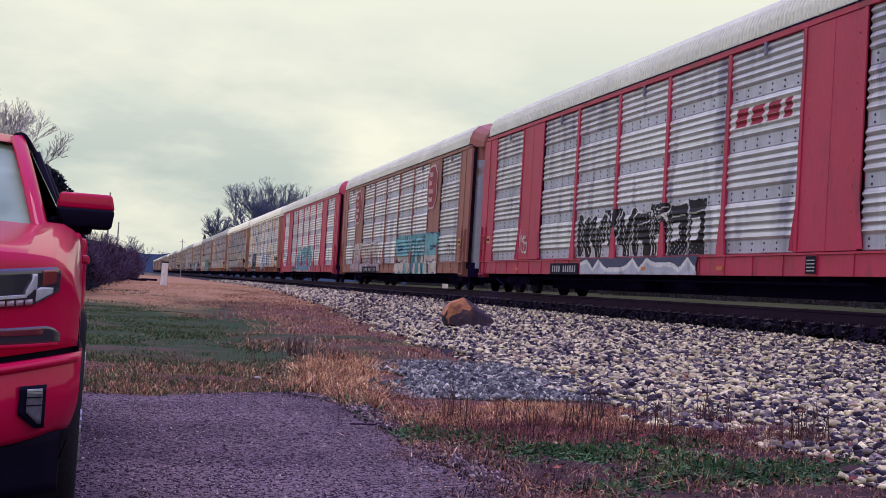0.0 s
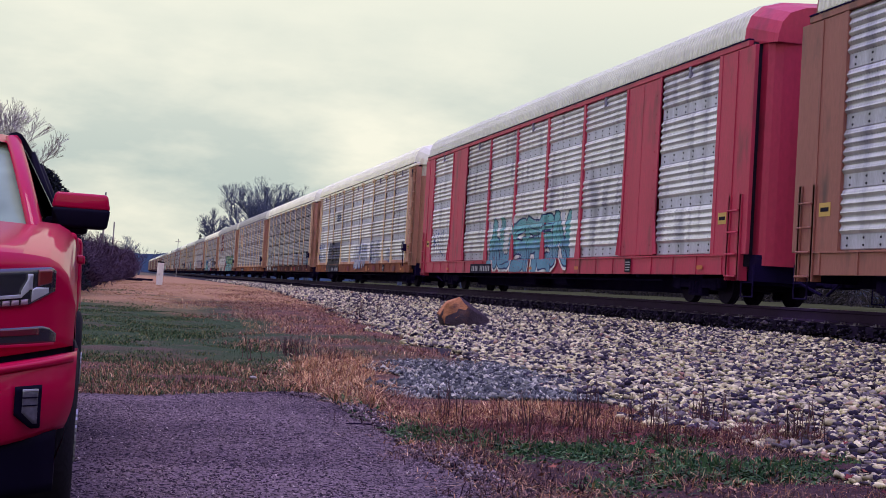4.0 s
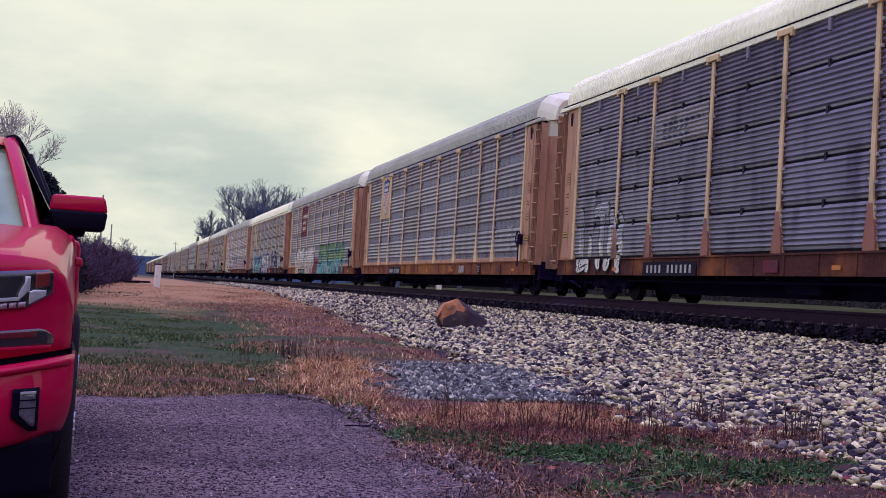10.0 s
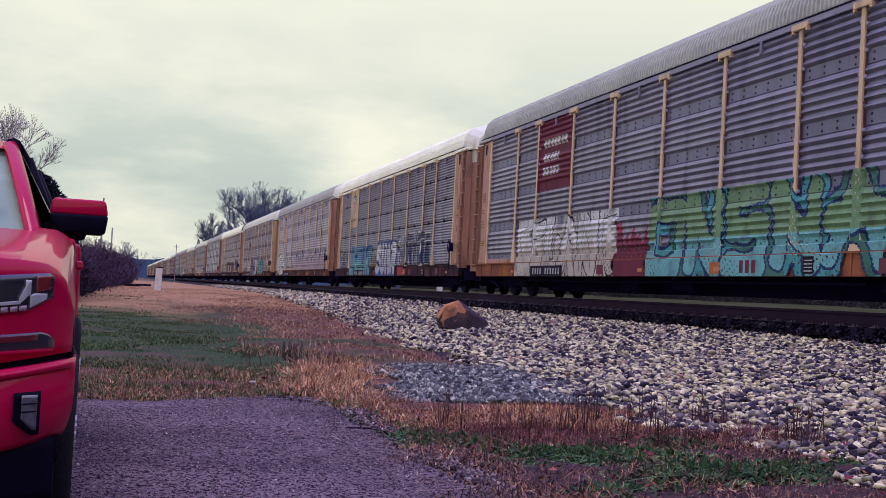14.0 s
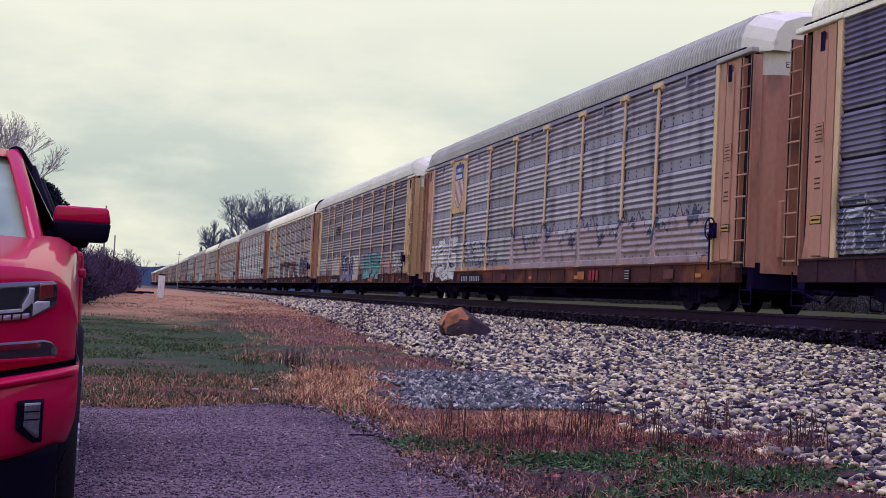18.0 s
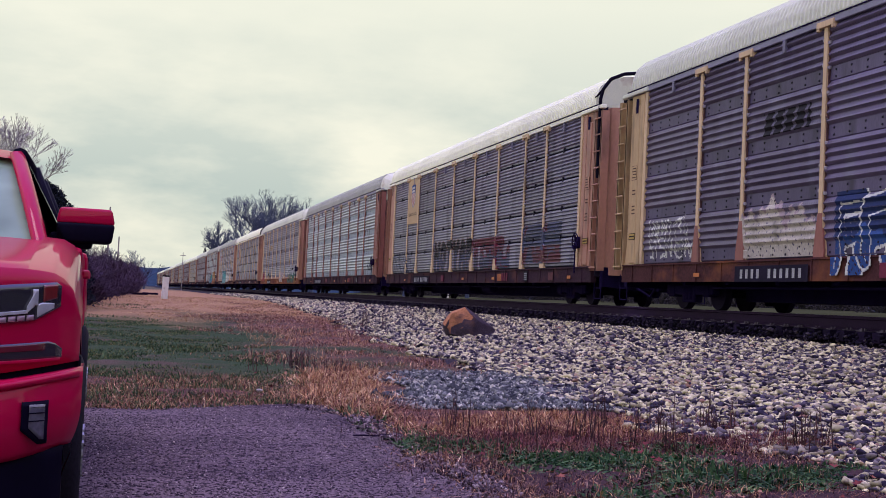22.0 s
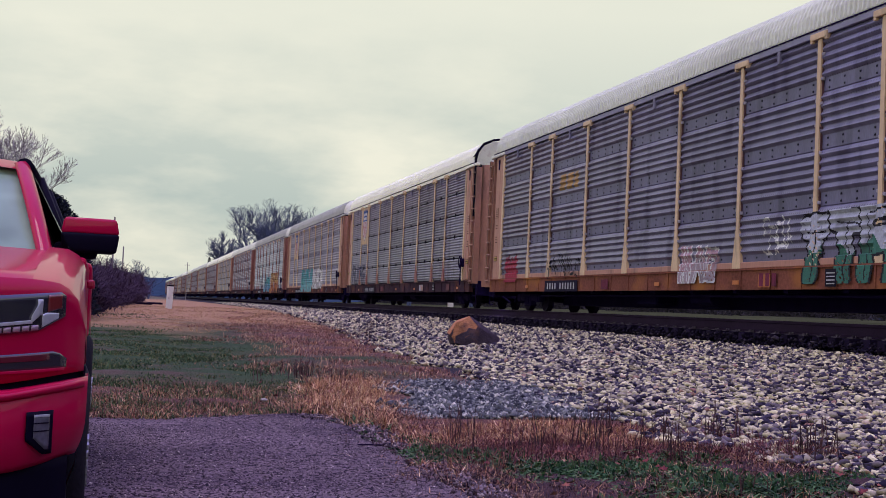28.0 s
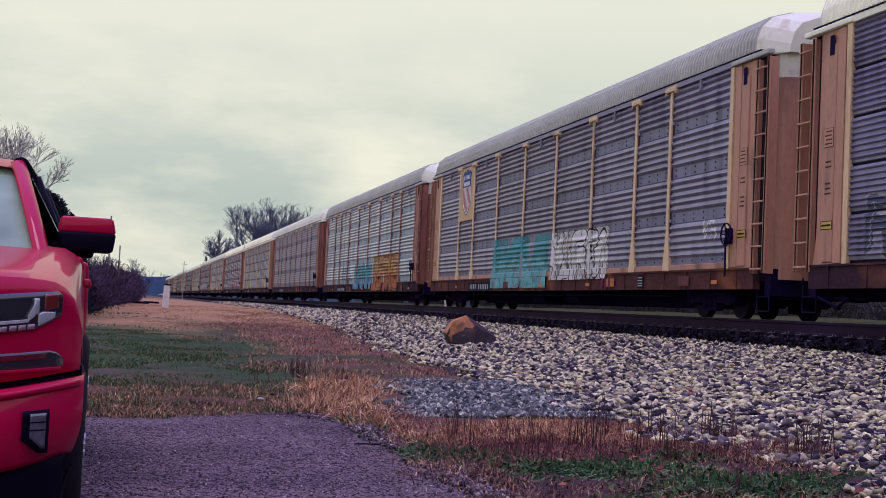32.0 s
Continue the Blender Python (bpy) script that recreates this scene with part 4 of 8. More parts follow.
def piece(car, c, kind, y0, y1, z0, z1, colours, seed, count=5, label="spray-painted graffiti", weight=1.0):
    """One spray-painted piece on the side, cell by cell on the corrugated surface. u runs as a viewer reads it."""
    r = random.Random(seed)
    cols = [spray(q, TINT[q]) for q in colours]
    style = c["style"]
    w, h = y1 - y0, z1 - z0
    ny, step = int(w / (0.027 if weight > 1.1 or kind == "tag" else 0.034)) + 1, 0.018 if weight > 1.1 else 0.021
    nz = int(h / step) + 1
    yy = np.linspace(y0, y1, ny + 1)
    zz = np.linspace(z0, z1, nz + 1)
    Y, Z = np.meshgrid(yy, zz)
    X = surface_x(style, Y, Z, c["flush"], c.get("no") in SKIRTED)
    cy, cz = (Y[:-1, :-1] + Y[1:, 1:]) / 2, (Z[:-1, :-1] + Z[1:, 1:]) / 2
    u, v = y1 - cy, cz - z0
    wob = 0.03 * np.sin(u * 7 + seed) + 0.025 * np.sin(v * 13 + u * 3)
    cls = np.full(u.shape, -1)
    if kind in ("letters", "text"):
        segs = strokes_text(count, w, h) if kind == "text" else strokes_letters(r, w, h, count)
        count = len(count) if kind == "text" else count
        th = weight * min(0.17 * h, 0.16 * w / count)
        uu, vv = u + wob, v + 0.5 * wob
        d = dist(segs, uu, vv)
        if len(colours) > 3:
            spikes = 0.10 * np.abs(np.sin(u * 4.3 + seed)) + 0.06 * np.sin(u * 9.7)
            cls = np.where(d < th + (0.30 if kind == "text" else 0.13 if weight < 1.25 else 0.15) + spikes * (v > 0.5 * h), 3, cls)
        cls = np.where(d < th + 0.05, 2, cls)
        step = w / count
        order = list(range(count))
        r.shuffle(order)
        fill = np.where(v + 0.1 * np.sin(u * 5) + 0.07 * np.sin(u * 13) > h * 0.5, 0, 1)
        for i in order:            # each letter laps over its neighbour
            mine = [g for g in segs if i * step - 0.02 <= (g[0][0] + g[1][0]) / 2 < (i + 1) * step - 0.02]
            if not mine:
                continue
            di = dist(mine, uu, vv)
            cls = np.where(di < th + (0.052 if weight > 1.1 else 0.038), 2, cls)
            cls = np.where(di < th, fill, cls)
            inner = dist([((g[0][0] + 0.3 * th, g[0][1] - 0.35 * th), (g[1][0] + 0.3 * th, g[1][1] - 0.35 * th)) for g in mine[:2]], uu, vv)
            cls = np.where((inner < 0.016) & (di < th * 0.8) & (kind != "text"), 2, cls)
    elif kind == "tag":
        segs = []
        lines = 2 if h > 0.8 and count > 4 else 1
        for q in range(lines):
            many = count + (2 if lines > 1 else 0) - q
            for (ax, ay), (bx, by) in strokes_letters(r, w * (1 - 0.18 * q), h / lines, many):
                bend = ((ax + bx) / 2 + r.uniform(-0.14, 0.14) * w / many, (ay + by) / 2 + r.uniform(-0.12, 0.12) * h / lines)
                lift = q * h / lines
                segs += [((ax, ay + lift), (bend[0], bend[1] + lift)), ((bend[0], bend[1] + lift), (bx, by + lift))]
        d = dist(segs, u + 0.9 * wob + 0.15 * (v - h / 2), v + 0.8 * wob)
        cls = np.where(d < 0.024 + 0.010 * np.sin(u * 9 + v * 7), 0, cls)
    elif kind == "band":
        top = h * (0.72 + 0.12 * np.sin(u * 2.1 + seed) + 0.08 * np.sin(u * 6.3) + 0.07 * np.sin(u * 17))
        side = 0.1 * np.sin(v * 9 + seed)
        cls = np.where((v < top) & (u > 0.12 + side) & (u < w - 0.12 + side), 0, cls)
        if len(colours) > 1:
            drip = 0.04 + 0.30 * np.clip(np.sin(u * 1.31 + seed) * np.sin(u * 4.7), 0, 1) + 0.05 * np.abs(np.sin(u * 11))
            cls = np.where((cls == 0) & (v > top - drip * min(h, 1.4) / 1.4), 1, cls)
    elif kind == "zig":            # silver ground with a white zigzag line and dark wedges
        edge = np.abs(np.mod(u * 0.62 + 0.3 * np.sin(u * 2.3 + seed), 1.0) - 0.5) * 2
        cls = np.where((u > 0.06) & (u < w - 0.05 - 0.1 * np.sin(v * 9)), np.where(v > h * (0.25 + 0.6 * edge), 1, 0), cls)
        cls = np.where((np.abs(v - h * (0.25 + 0.6 * edge)) < 0.05) & (cls >= 0), 2, cls)
    elif kind == "wild":           # broad flat forms in several colours with dark outlines
        segs = strokes_letters(r, w, h, count)
        d = dist(segs, u + wob, v + wob)
        back = (d < 0.14 * min(h, w / count) + 0.20 + 0.08 * np.sin(u * 5.1 + seed) * np.sin(v * 4)) & (u > 0.03) & (u < w - 0.03)
        zone = ((np.sin(u * 1.9 + seed) + 0.6 * np.sin(u * 0.9 + v * 2.2)) > 0).astype(int)
        cls = np.where(back, 0 + zone, cls)
        th = min(0.14 * h, 0.14 * w / count)
        cls = np.where(d < th + 0.06, 4, cls)
        cls = np.where(d < th, 2 + (v > h * 0.45).astype(int), cls)
        rim = (~back) & (d < 0.14 * min(h, w / count) + 0.25 + 0.08 * np.sin(u * 5.1 + seed) * np.sin(v * 4))
        cls = np.where(rim & (cls < 0), 4, cls)
    elif kind == "sheet":          # a flat rectangle of paint with rows of bars
        cls = np.where(u > -1, 0, cls)
        for row in range(3):
            a = h * (0.28 + 0.2 * (2 - row))
            wid = w * (0.78, 0.5, 0.55)[row]
            inside = (np.abs(v - a) < 0.055 * h) & (u > 0.1 * w) & (u < 0.1 * w + wid)
            cls = np.where(inside & (np.mod(u, w * 0.105) > w * 0.03), 1, cls)
    elif kind == "bars":           # slanted bars, as of a wordmark
        inside = (v > 0.1 * h) & (v < 0.9 * h) & (np.mod(u - 0.25 * v, w / count) > 0.28 * w / count) & (u > 0.05 * w) & (u < 0.95 * w)
        cls = np.where(u > -1, 0 if len(colours) > 1 else -1, cls)
        cls = np.where(inside, len(colours) - 1, cls)
    keepq = cls >= 0
    if kind in ("letters", "text", "tag", "wild"):  # worn spots
        wear = np.sin(u * 31 + seed) * np.sin(v * 43 + u * 5) + 0.5 * np.sin(u * 71 + v * 67) + 0.45 * np.sin(u * 1.7 + v * 3.1 + seed)
        keepq &= wear < 1.12
    if kind == "band":             # rolled on: the joints between sheets and the rib undersides stay bare
        keepq &= ~((np.sin(u * 23 + seed) * np.sin(v * 37) + 0.5 * np.sin(u * 61 + v * 47)) > 1.0)
    n1 = ny + 1
    jj, ii = np.nonzero(keepq)
    a = jj * n1 + ii
    faces = np.stack([a, a + n1, a + n1 + 1, a + 1], 1)
    used, inv = np.unique(faces, return_inverse=True)
    verts = np.stack([X.reshape(-1), Y.reshape(-1), Z.reshape(-1)], 1)[used]
    me = bpy.data.meshes.new("graffiti")
    me.from_pydata(verts.tolist(), [], inv.reshape(-1, 4).tolist())
    for m in cols:
        me.materials.append(m)
    me.polygons.foreach_set("material_index", cls[jj, ii].astype(np.int32))
    me.update()
    name = "graffiti" if kind in ("letters", "text", "tag", "band", "wild", "zig") else "painted_emblem"
    return part(name, me, car, label)


def flat(name, outline, x, mat, parent, label="", thick=0.006):
    """A thin plate with the given (y, z) outline, its face at x."""
    return part(name, extrude(name, outline, x, x + thick, mat, axis="x"), parent, label)


def rect(y0, y1, z0, z1):
    return [(y0, z0), (y1, z0), (y1, z1), (y0, z1)]


def words(text, size, mat, parent, m):
    cu = bpy.data.curves.new("words", "FONT")
    cu.body, cu.size, cu.align_x = text, size, "CENTER"
    tmp = bpy.data.objects.new("words_tmp", cu)
    scene.collection.objects.link(tmp)
    me = bpy.data.meshes.new_from_object(tmp.evaluated_get(bpy.context.evaluated_depsgraph_get()))
    bpy.data.objects.remove(tmp)
    me.materials.append(mat)
    return part("lettering", me, parent, m=m)


SIDE_TEXT = Matrix(((0, 0, -1, 0), (-1, 0, 0, 0), (0, 1, 0, 0), (0, 0, 0, 1)))
END_TEXT = Matrix(((1, 0, 0, 0), (0, 0, -1, 0), (0, 1, 0, 0), (0, 0, 0, 1)))


def shield(car, small, slogan, pale):
    """Plate in the narrow bay with a shield: blue head, red and white stripes."""
    mid, half = 8.175, 0.90
    px = FACE - 0.055
    plate = flat("emblem_plate", rect(mid - half, mid + half, 3.05, 4.93), px, M["paint_tan"], car, "tan plate with a shield emblem", 0.05)
    s = 0.62 if small else 1.0
    cz = 4.22 if small else 4.05
    w, h = 0.56 * s, 0.80 * s
    edge = [(0, -1), (0.25, -0.9), (0.62, -0.72), (0.95, -0.4), (1.0, 0.05), (0.86, 0.45), (0.86, 0.62), (1.0, 0.78), (0.62, 0.9), (0.3, 0.84), (0, 1.0)]
    edge = edge + [(-a, b) for a, b in edge[-2:0:-1]]
    put = lambda pts, g=1.0: [(mid + a * w * g, cz + b * h * g) for a, b in pts]
    sh = flat("shield", put(edge, 1.06), px - 0.004, spray("navy", TINT["navy"]), plate, "navy outlined shield")
    white = M["letter_white"]
    flat("shield_field", put([p for p in edge if p[1] <= 0.5] + [], 1.0), px - 0.008, white, plate, "white shield field")
    flat("shield_head", put([(-0.97, 0.22), (0.97, 0.22), (0.86, 0.45), (0.86, 0.62), (1.0, 0.78), (0.62, 0.9), (0.3, 0.84), (0, 1.0), (-0.3, 0.84), (-0.62, 0.9), (-1.0, 0.78), (-0.86, 0.62), (-0.86, 0.45)]), px - 0.012,
         spray("grey" if pale else "blue", TINT["grey" if pale else "blue"]), plate, "blue shield head")
    for i in range(6):
        a = -0.78 + 1.56 * i / 5
        low = -0.94 + 0.62 * abs(a) ** 2.2
        flat("stripe", put([(a - 0.065, low + 0.05), (a + 0.065, low + 0.05), (a + 0.065, 0.2), (a - 0.065, 0.2)]), px - 0.012, spray("crimson", TINT["crimson"]), plate, "red stripe")
    for row, n in ((0.66, 5), (0.38, 6)):
        for i in range(n):
            a = -0.62 + 1.24 * i / (n - 1)
            flat("letter_bar", put(rect(a - 0.07, a + 0.07, row - 0.09, row + 0.09)), px - 0.016, white, plate)
    if slogan:
        words("BUILDING AMERICA", 0.17, M["letter_black"], plate, Matrix.Translation((px - 0.01, mid, 3.38)) @ SIDE_TEXT)


def octagon(car, y, half, low):
    """Dark red octagon with a white rim and rows of white bars, on the wide post."""
    px = FACE - 0.082
    cz = 3.93
    hh = 0.87
    shape = lambda g: [(y + a * half * g, cz + b * hh * g) for a, b in ((-1, -0.6), (-0.5, -1), (0.5, -1), (1, -0.6), (1, 0.6), (0.5, 1), (-0.5, 1), (-1, 0.6))]
    o = flat("octagon_emblem", shape(1.0), px, M["faded_rose"], car, "dark red octagon emblem with white rim")
    flat("octagon_field", shape(0.9), px - 0.004, spray("brick", (0.30, 0.06, 0.07)), o)
    for i, wide in enumerate((0.55, 0.4, 0.62, 0.5)):
        zc = cz + 0.5 - 0.33 * i
        top = y + half * 0.62
        for j in range(int(wide * 10)):
            a = top - 0.05 - j * 0.125
            flat("letter_bar", rect(a - 0.045, a + 0.045, zc - 0.085, zc + (0.13 if j == 0 else 0.085)), px - 0.008, M["faded_rose"], o)


def plate_bars(car, y0, y1, dark, x=-1.594, z=0.70):
    """Black plate on the sill with pale bars of lettering."""
    base = flat("number_plate", rect(y0, y1, z - 0.15, z + 0.15), x, M["shell"] if dark else M["under"], car, "black plate with pale stencilled bars")
    n = 11
    for i in range(n):
        if i == 6:
            continue
        c0 = y0 + (y1 - y0) * (0.06 + 0.88 * (i + 0.5) / n)
        flat("letter_bar", rect(c0 - 0.045, c0 + 0.045, z - 0.085, z + 0.085), x - 0.004, M["letter_grey"], base)


def dress_side(car, c):
    k = c.get("no", 0)
    num = c.get("num", (4.6, 7.3))
    plate_bars(car, *num, True)
    for i in (0, 2, 3, 5):
        y = (-11.6, -7.9, -4.4, -0.6, 2.6, 9.0, 11.9)[i]
        flat("reflector", rect(y - 0.13, y + 0.13, 0.66, 0.74), -1.593, M["reflector"], car)
    if not c["flush"]:
        ink = M["letter_grey"] if k in (5, 13) else spray("crimson" if k in (4, 8) else "maroon", TINT["crimson" if k in (4, 8) else "maroon"])
        for i in range(3):
            y = -5.9 + 0.24 * i
            flat("letter_bar", rect(y - 0.075, y + 0.075, 0.62, 0.86), -1.593, ink, car)
        for y, tint in ((-3.1 - 0.2 * k, "orange"), (1.1 + 0.13 * k, "maroon"), (-10.1, "rust")):
            flat("paint_patch", rect(y - 0.2 - 0.03 * (k % 5), y + 0.2, 0.60 + 0.02 * (k % 3), 0.84), -1.5915, spray(tint, TINT[tint]), car, "faded paint patch on the sill")
    box2 = flat("stencil_box", rect(-8.0, -7.66, 0.60, 0.90), -1.5935, M["letter_black"], car, "black box of fine pale writing")
    for i in range(4):
        flat("writing_bar", rect(-7.96, -7.70, 0.64 + 0.06 * i, 0.66 + 0.06 * i), -1.5975, M["letter_grey"], box2)
    for e in c.get("emblems", ()):
        if e[0] == "shield":
            shield(car, *e[1:])
        elif e[0] == "octagon":
            octagon(car, *e[1:])
    for i, g in enumerate(c.get("art", ())):
        piece(car, c, *g[:6], seed=100 * k + 7 * i + 3, count=g[6] if len(g) > 6 else 5, label=g[7] if len(g) > 7 else "spray-painted graffiti", weight=g[8] if len(g) > 8 else 1.0)


def dress_end(car, end, flush, trim):
    if flush:
        s = flat("sign", rect(*sorted((end * 12.25, end * 12.6)), 1.55, 1.78), FACE - 0.058, M["sign_yellow"], car, "small yellow sign")
        flat("writing_bar", rect(*sorted((end * 12.3, end * 12.55)), 1.63, 1.70), FACE - 0.062, M["letter_black"], s)
        return
    px = FACE - 0.056
    s = flat("sign", rect(*sorted((end * 12.44, end * 12.80)), 1.55, 1.70), px, M["letter_black"], car, "small yellow warning sign with a dark border")
    flat("sign_field", rect(*sorted((end * 12.455, end * 12.785)), 1.565, 1.685), px - 0.003, M["sign_yellow"], s)
    flat("writing_bar", rect(*sorted((end * 12.48, end * 12.76)), 1.61, 1.64), px - 0.006, M["letter_black"], s)
    for i in range(5):
        z = 2.15 + 0.085 * i + (0.2 if i > 2 else 0)
        flat("writing_bar", rect(*sorted((end * (12.52 + 0.01 * (i % 3)), end * 12.70)), z, z + 0.028), px, M["stencil"], car)
    b = flat("data_box", rect(*sorted((end * 12.47, end * 12.77)), 2.95, 3.28), px, M["stencil"], car, "outlined data box")
    flat("data_field", rect(*sorted((end * 12.479, end * 12.761)), 2.959, 3.271), px - 0.004, trim, b)
    for i in range(4):
        flat("writing_bar", rect(*sorted((end * 12.51, end * (12.72 - 0.03 * (i % 2)))), 3.0 + 0.07 * i, 3.022 + 0.07 * i), px - 0.008, M["stencil"], b)
    # flat dark plate drawn for the shaded cutout below the bracket
    flat("notch", rect(*sorted((end * 12.52, end * 12.66)), 4.52, 4.86), px - 0.002, M["under"], car, "dark plate for the shaded notch under the corner bracket")
    if end < 0:
        def brake():
            bm = bmesh.new()
            box(bm, -1.62, -1.5, -12.28, -12.08, 1.45, 1.75, 0.02)
            rod(bm, (-1.66, -12.2, 1.75), (-1.66, -12.2, 1.70 - 0.9), 0.02, 6)
            rod(bm, (-1.60, -12.28, 1.5), (-1.74, -12.28, 1.5), 0.03, 8)
            for i in range(10):
                a = 2 * math.pi * i / 10
                bb = 2 * math.pi * (i + 1) / 10
                rod(bm, (-1.7, -12.28 + 0.22 * math.cos(a), 1.62 + 0.22 * math.sin(a)), (-1.7, -12.28 + 0.22 * math.cos(bb), 1.62 + 0.22 * math.sin(bb)), 0.016, 6)
            for i in range(5):
                a = 2 * math.pi * i / 5
                rod(bm, (-1.7, -12.28, 1.62), (-1.7, -12.28 + 0.22 * math.cos(a), 1.62 + 0.22 * math.sin(a)), 0.012, 5)
            return bm_mesh("hand_brake", bm, M["under"])
        part("hand_brake", cached("brake", brake), car, "dark hand-brake wheel and chain")
        for row, txt in ((4.68, "EXCESS HEIGHT"),):
            words(txt, 0.17, M["letter_black"], car, Matrix.Translation((-0.35, -HALF - 0.085, row)) @ END_TEXT)
        part("door_hatch", cached(("hatch", trim.name), lambda: box_mesh("door_hatch", (-0.95, -0.5, -HALF - 0.09, -HALF + 0.05, 1.05, 2.15), trim, 0.03)), car)


RED_L = "red auto-rack rail wagon with bright corrugated steel side panels"
YEL_L = "yellow auto-rack rail wagon with corrugated steel side panels"
CARS = []
CARS.append(dict(label="red auto-rack rail wagon, bright corrugated panels, black and white graffiti", trim="paint_red", panels="galv_bright", style="ribbed", flush=True, sill="paint_red", no=0, num=(3.7, 5.9),
         art=[("letters", -3.5, 4.0, 0.985, 2.15, ["black", "black", "white"], 8, "black graffiti lettering outlined in white", 1.25),
              ("zig", -3.45, 3.6, 0.565, 0.955, ["silver", "slate", "white"], 5, "silver ground of the graffiti with a white zigzag"),
              ("tag", 8.2, 9.0, 1.15, 1.9, ["white"], 3),
              ("bars", -6.95, -4.45, 3.4, 3.85, ["white", "crimson"], 4, "red bars of a wordmark on white")]))
CARS.append(dict(label="rust-brown auto-rack rail wagon with octagon emblems and turquoise graffiti", trim="paint_brown", panels="galv_bright", style="ribbed", flush=True, sill="paint_brown", no=1, num=(2.7, 6.4), emblems=[("octagon", -7.8, 0.8, 0), ("octagon", 8.6, 0.8, 0)],
         art=[("wild", -9.3, -1.3, 0.52, 2.15, ["teal", "aqua", "cream", "aqua", "navy"], 5, "turquoise, navy and cream graffiti lettering"),
              ("letters", 2.0, 10.0, 0.6, 2.05, ["cream", "rose", "black", "white"], 6, "cream graffiti lettering with black outline", 1.3),
              ("tag", -11.4, -10.3, 1.2, 1.75, ["black"], 4)]))
CARS.append(dict(label="red auto-rack rail wagon, bright corrugated panels, pale blue graffiti", trim="paint_red", panels="galv_bright", style="ribbed", flush=True, sill="paint_red", no=2, num=(3.4, 5.9),
         art=[("letters", -3.6, 4.0, 0.6, 2.3, ["aqua", "sky", "navy", "white"], 6, "pale blue graffiti lettering outlined in white"),
              ("tag", 10.1, 11.7, 1.05, 2.15, ["blue"], 3)]))
CARS.append(dict(label="tan auto-rack rail wagon, bright corrugated panels, dark blue graffiti", trim="paint_yellow", panels="galv_bright", style="ribbed", flush=False, shift=0.0, no=3, num=(4.5, 7.2),
         art=[("wild", 4.5, 8.7, 0.55, 2.2, ["black", "slate", "black", "slate", "black"], 4, "black blocked-in graffiti"),
              ("tag", 9.8, 12.0, 1.2, 2.2, ["blue"], 5),
              ("letters", -3.4, -0.2, 0.7, 1.95, ["silver", "silver", "blue"], 4, "blue outlined graffiti"),
              ("letters", -6.5, -4.0, 0.95, 2.05, ["silver", "silver", "navy"], 3, "dark blue outlined graffiti"),
              ("tag", -9.0, -8.1, 1.0, 1.7, ["blue"], 3),
              ("bars", 4.9, 6.3, 3.3, 3.85, ["navy"], 4, "dark bars of a wordmark")]))
CARS.append(dict(label="yellow auto-rack rail wagon, dark fine-ribbed panels, white outlined graffiti", trim="paint_yellow", panels="galv_violet", style="fine", flush=False, no=4,
         art=[("letters", 8.7, 11.6, 0.6, 2.35, ["silver", "white", "black"], 3, "white graffiti lettering with black outline"),
              ("sheet", 4.42, 7.1, 3.38, 4.12, ["grey", "slate"], 5, "pale painted panel with dark bars"),
              ("tag", -7, -5.3, 1.1, 1.85, ["blue"], 4),
              ("tag", -11.8, -9.6, 1.0, 1.9, ["sky"], 6),
              ("tag", -11.5, -9.8, 1.1, 1.7, ["pink"], 4)]))
CARS.append(dict(label="yellow auto-rack rail wagon, dull grey panels, small shield emblem", trim="paint_yellow", panels="galv_mid", style="ribbed", flush=False, roof="roof_grey", no=5, num=(4.2, 6.5), emblems=[("shield", False, False, False)],
         art=[("tag", -3.6, -2.6, 1.1, 1.9, ["silver"], 2),
              ("tag", 1.5, 2.7, 1.15, 1.85, ["silver"], 2),
              ("tag", -11.7, -10.6, 1.25, 2.1, ["silver"], 2)]))
CARS.append(dict(label="yellow auto-rack rail wagon, grey panels, big green and cream graffiti", trim="paint_yellow", panels="galv_mid", style="ribbed", flush=False, roof="roof_grey", no=6,
         art=[("sheet", 4.4, 7.12, 2.95, 4.93, ["maroon", "white"], 5, "maroon panel with rows of white bars"),
              ("letters", 1.0, 8.8, 0.56, 2.2, ["white", "cream", "black", "cream"], 6, "cream graffiti lettering with black outline", 1.5),
              ("wild", -10.0, -0.9, 0.56, 2.3, ["green", "teal", "aqua", "lime", "navy"], 5, "big green and turquoise graffiti"),
              ("band", -1.0, 1.2, 0.56, 2.1, ["maroon", "crimson"], 3),
              ("tag", -11.9, -10.3, 1.1, 2.0, ["slate"], 4)]))
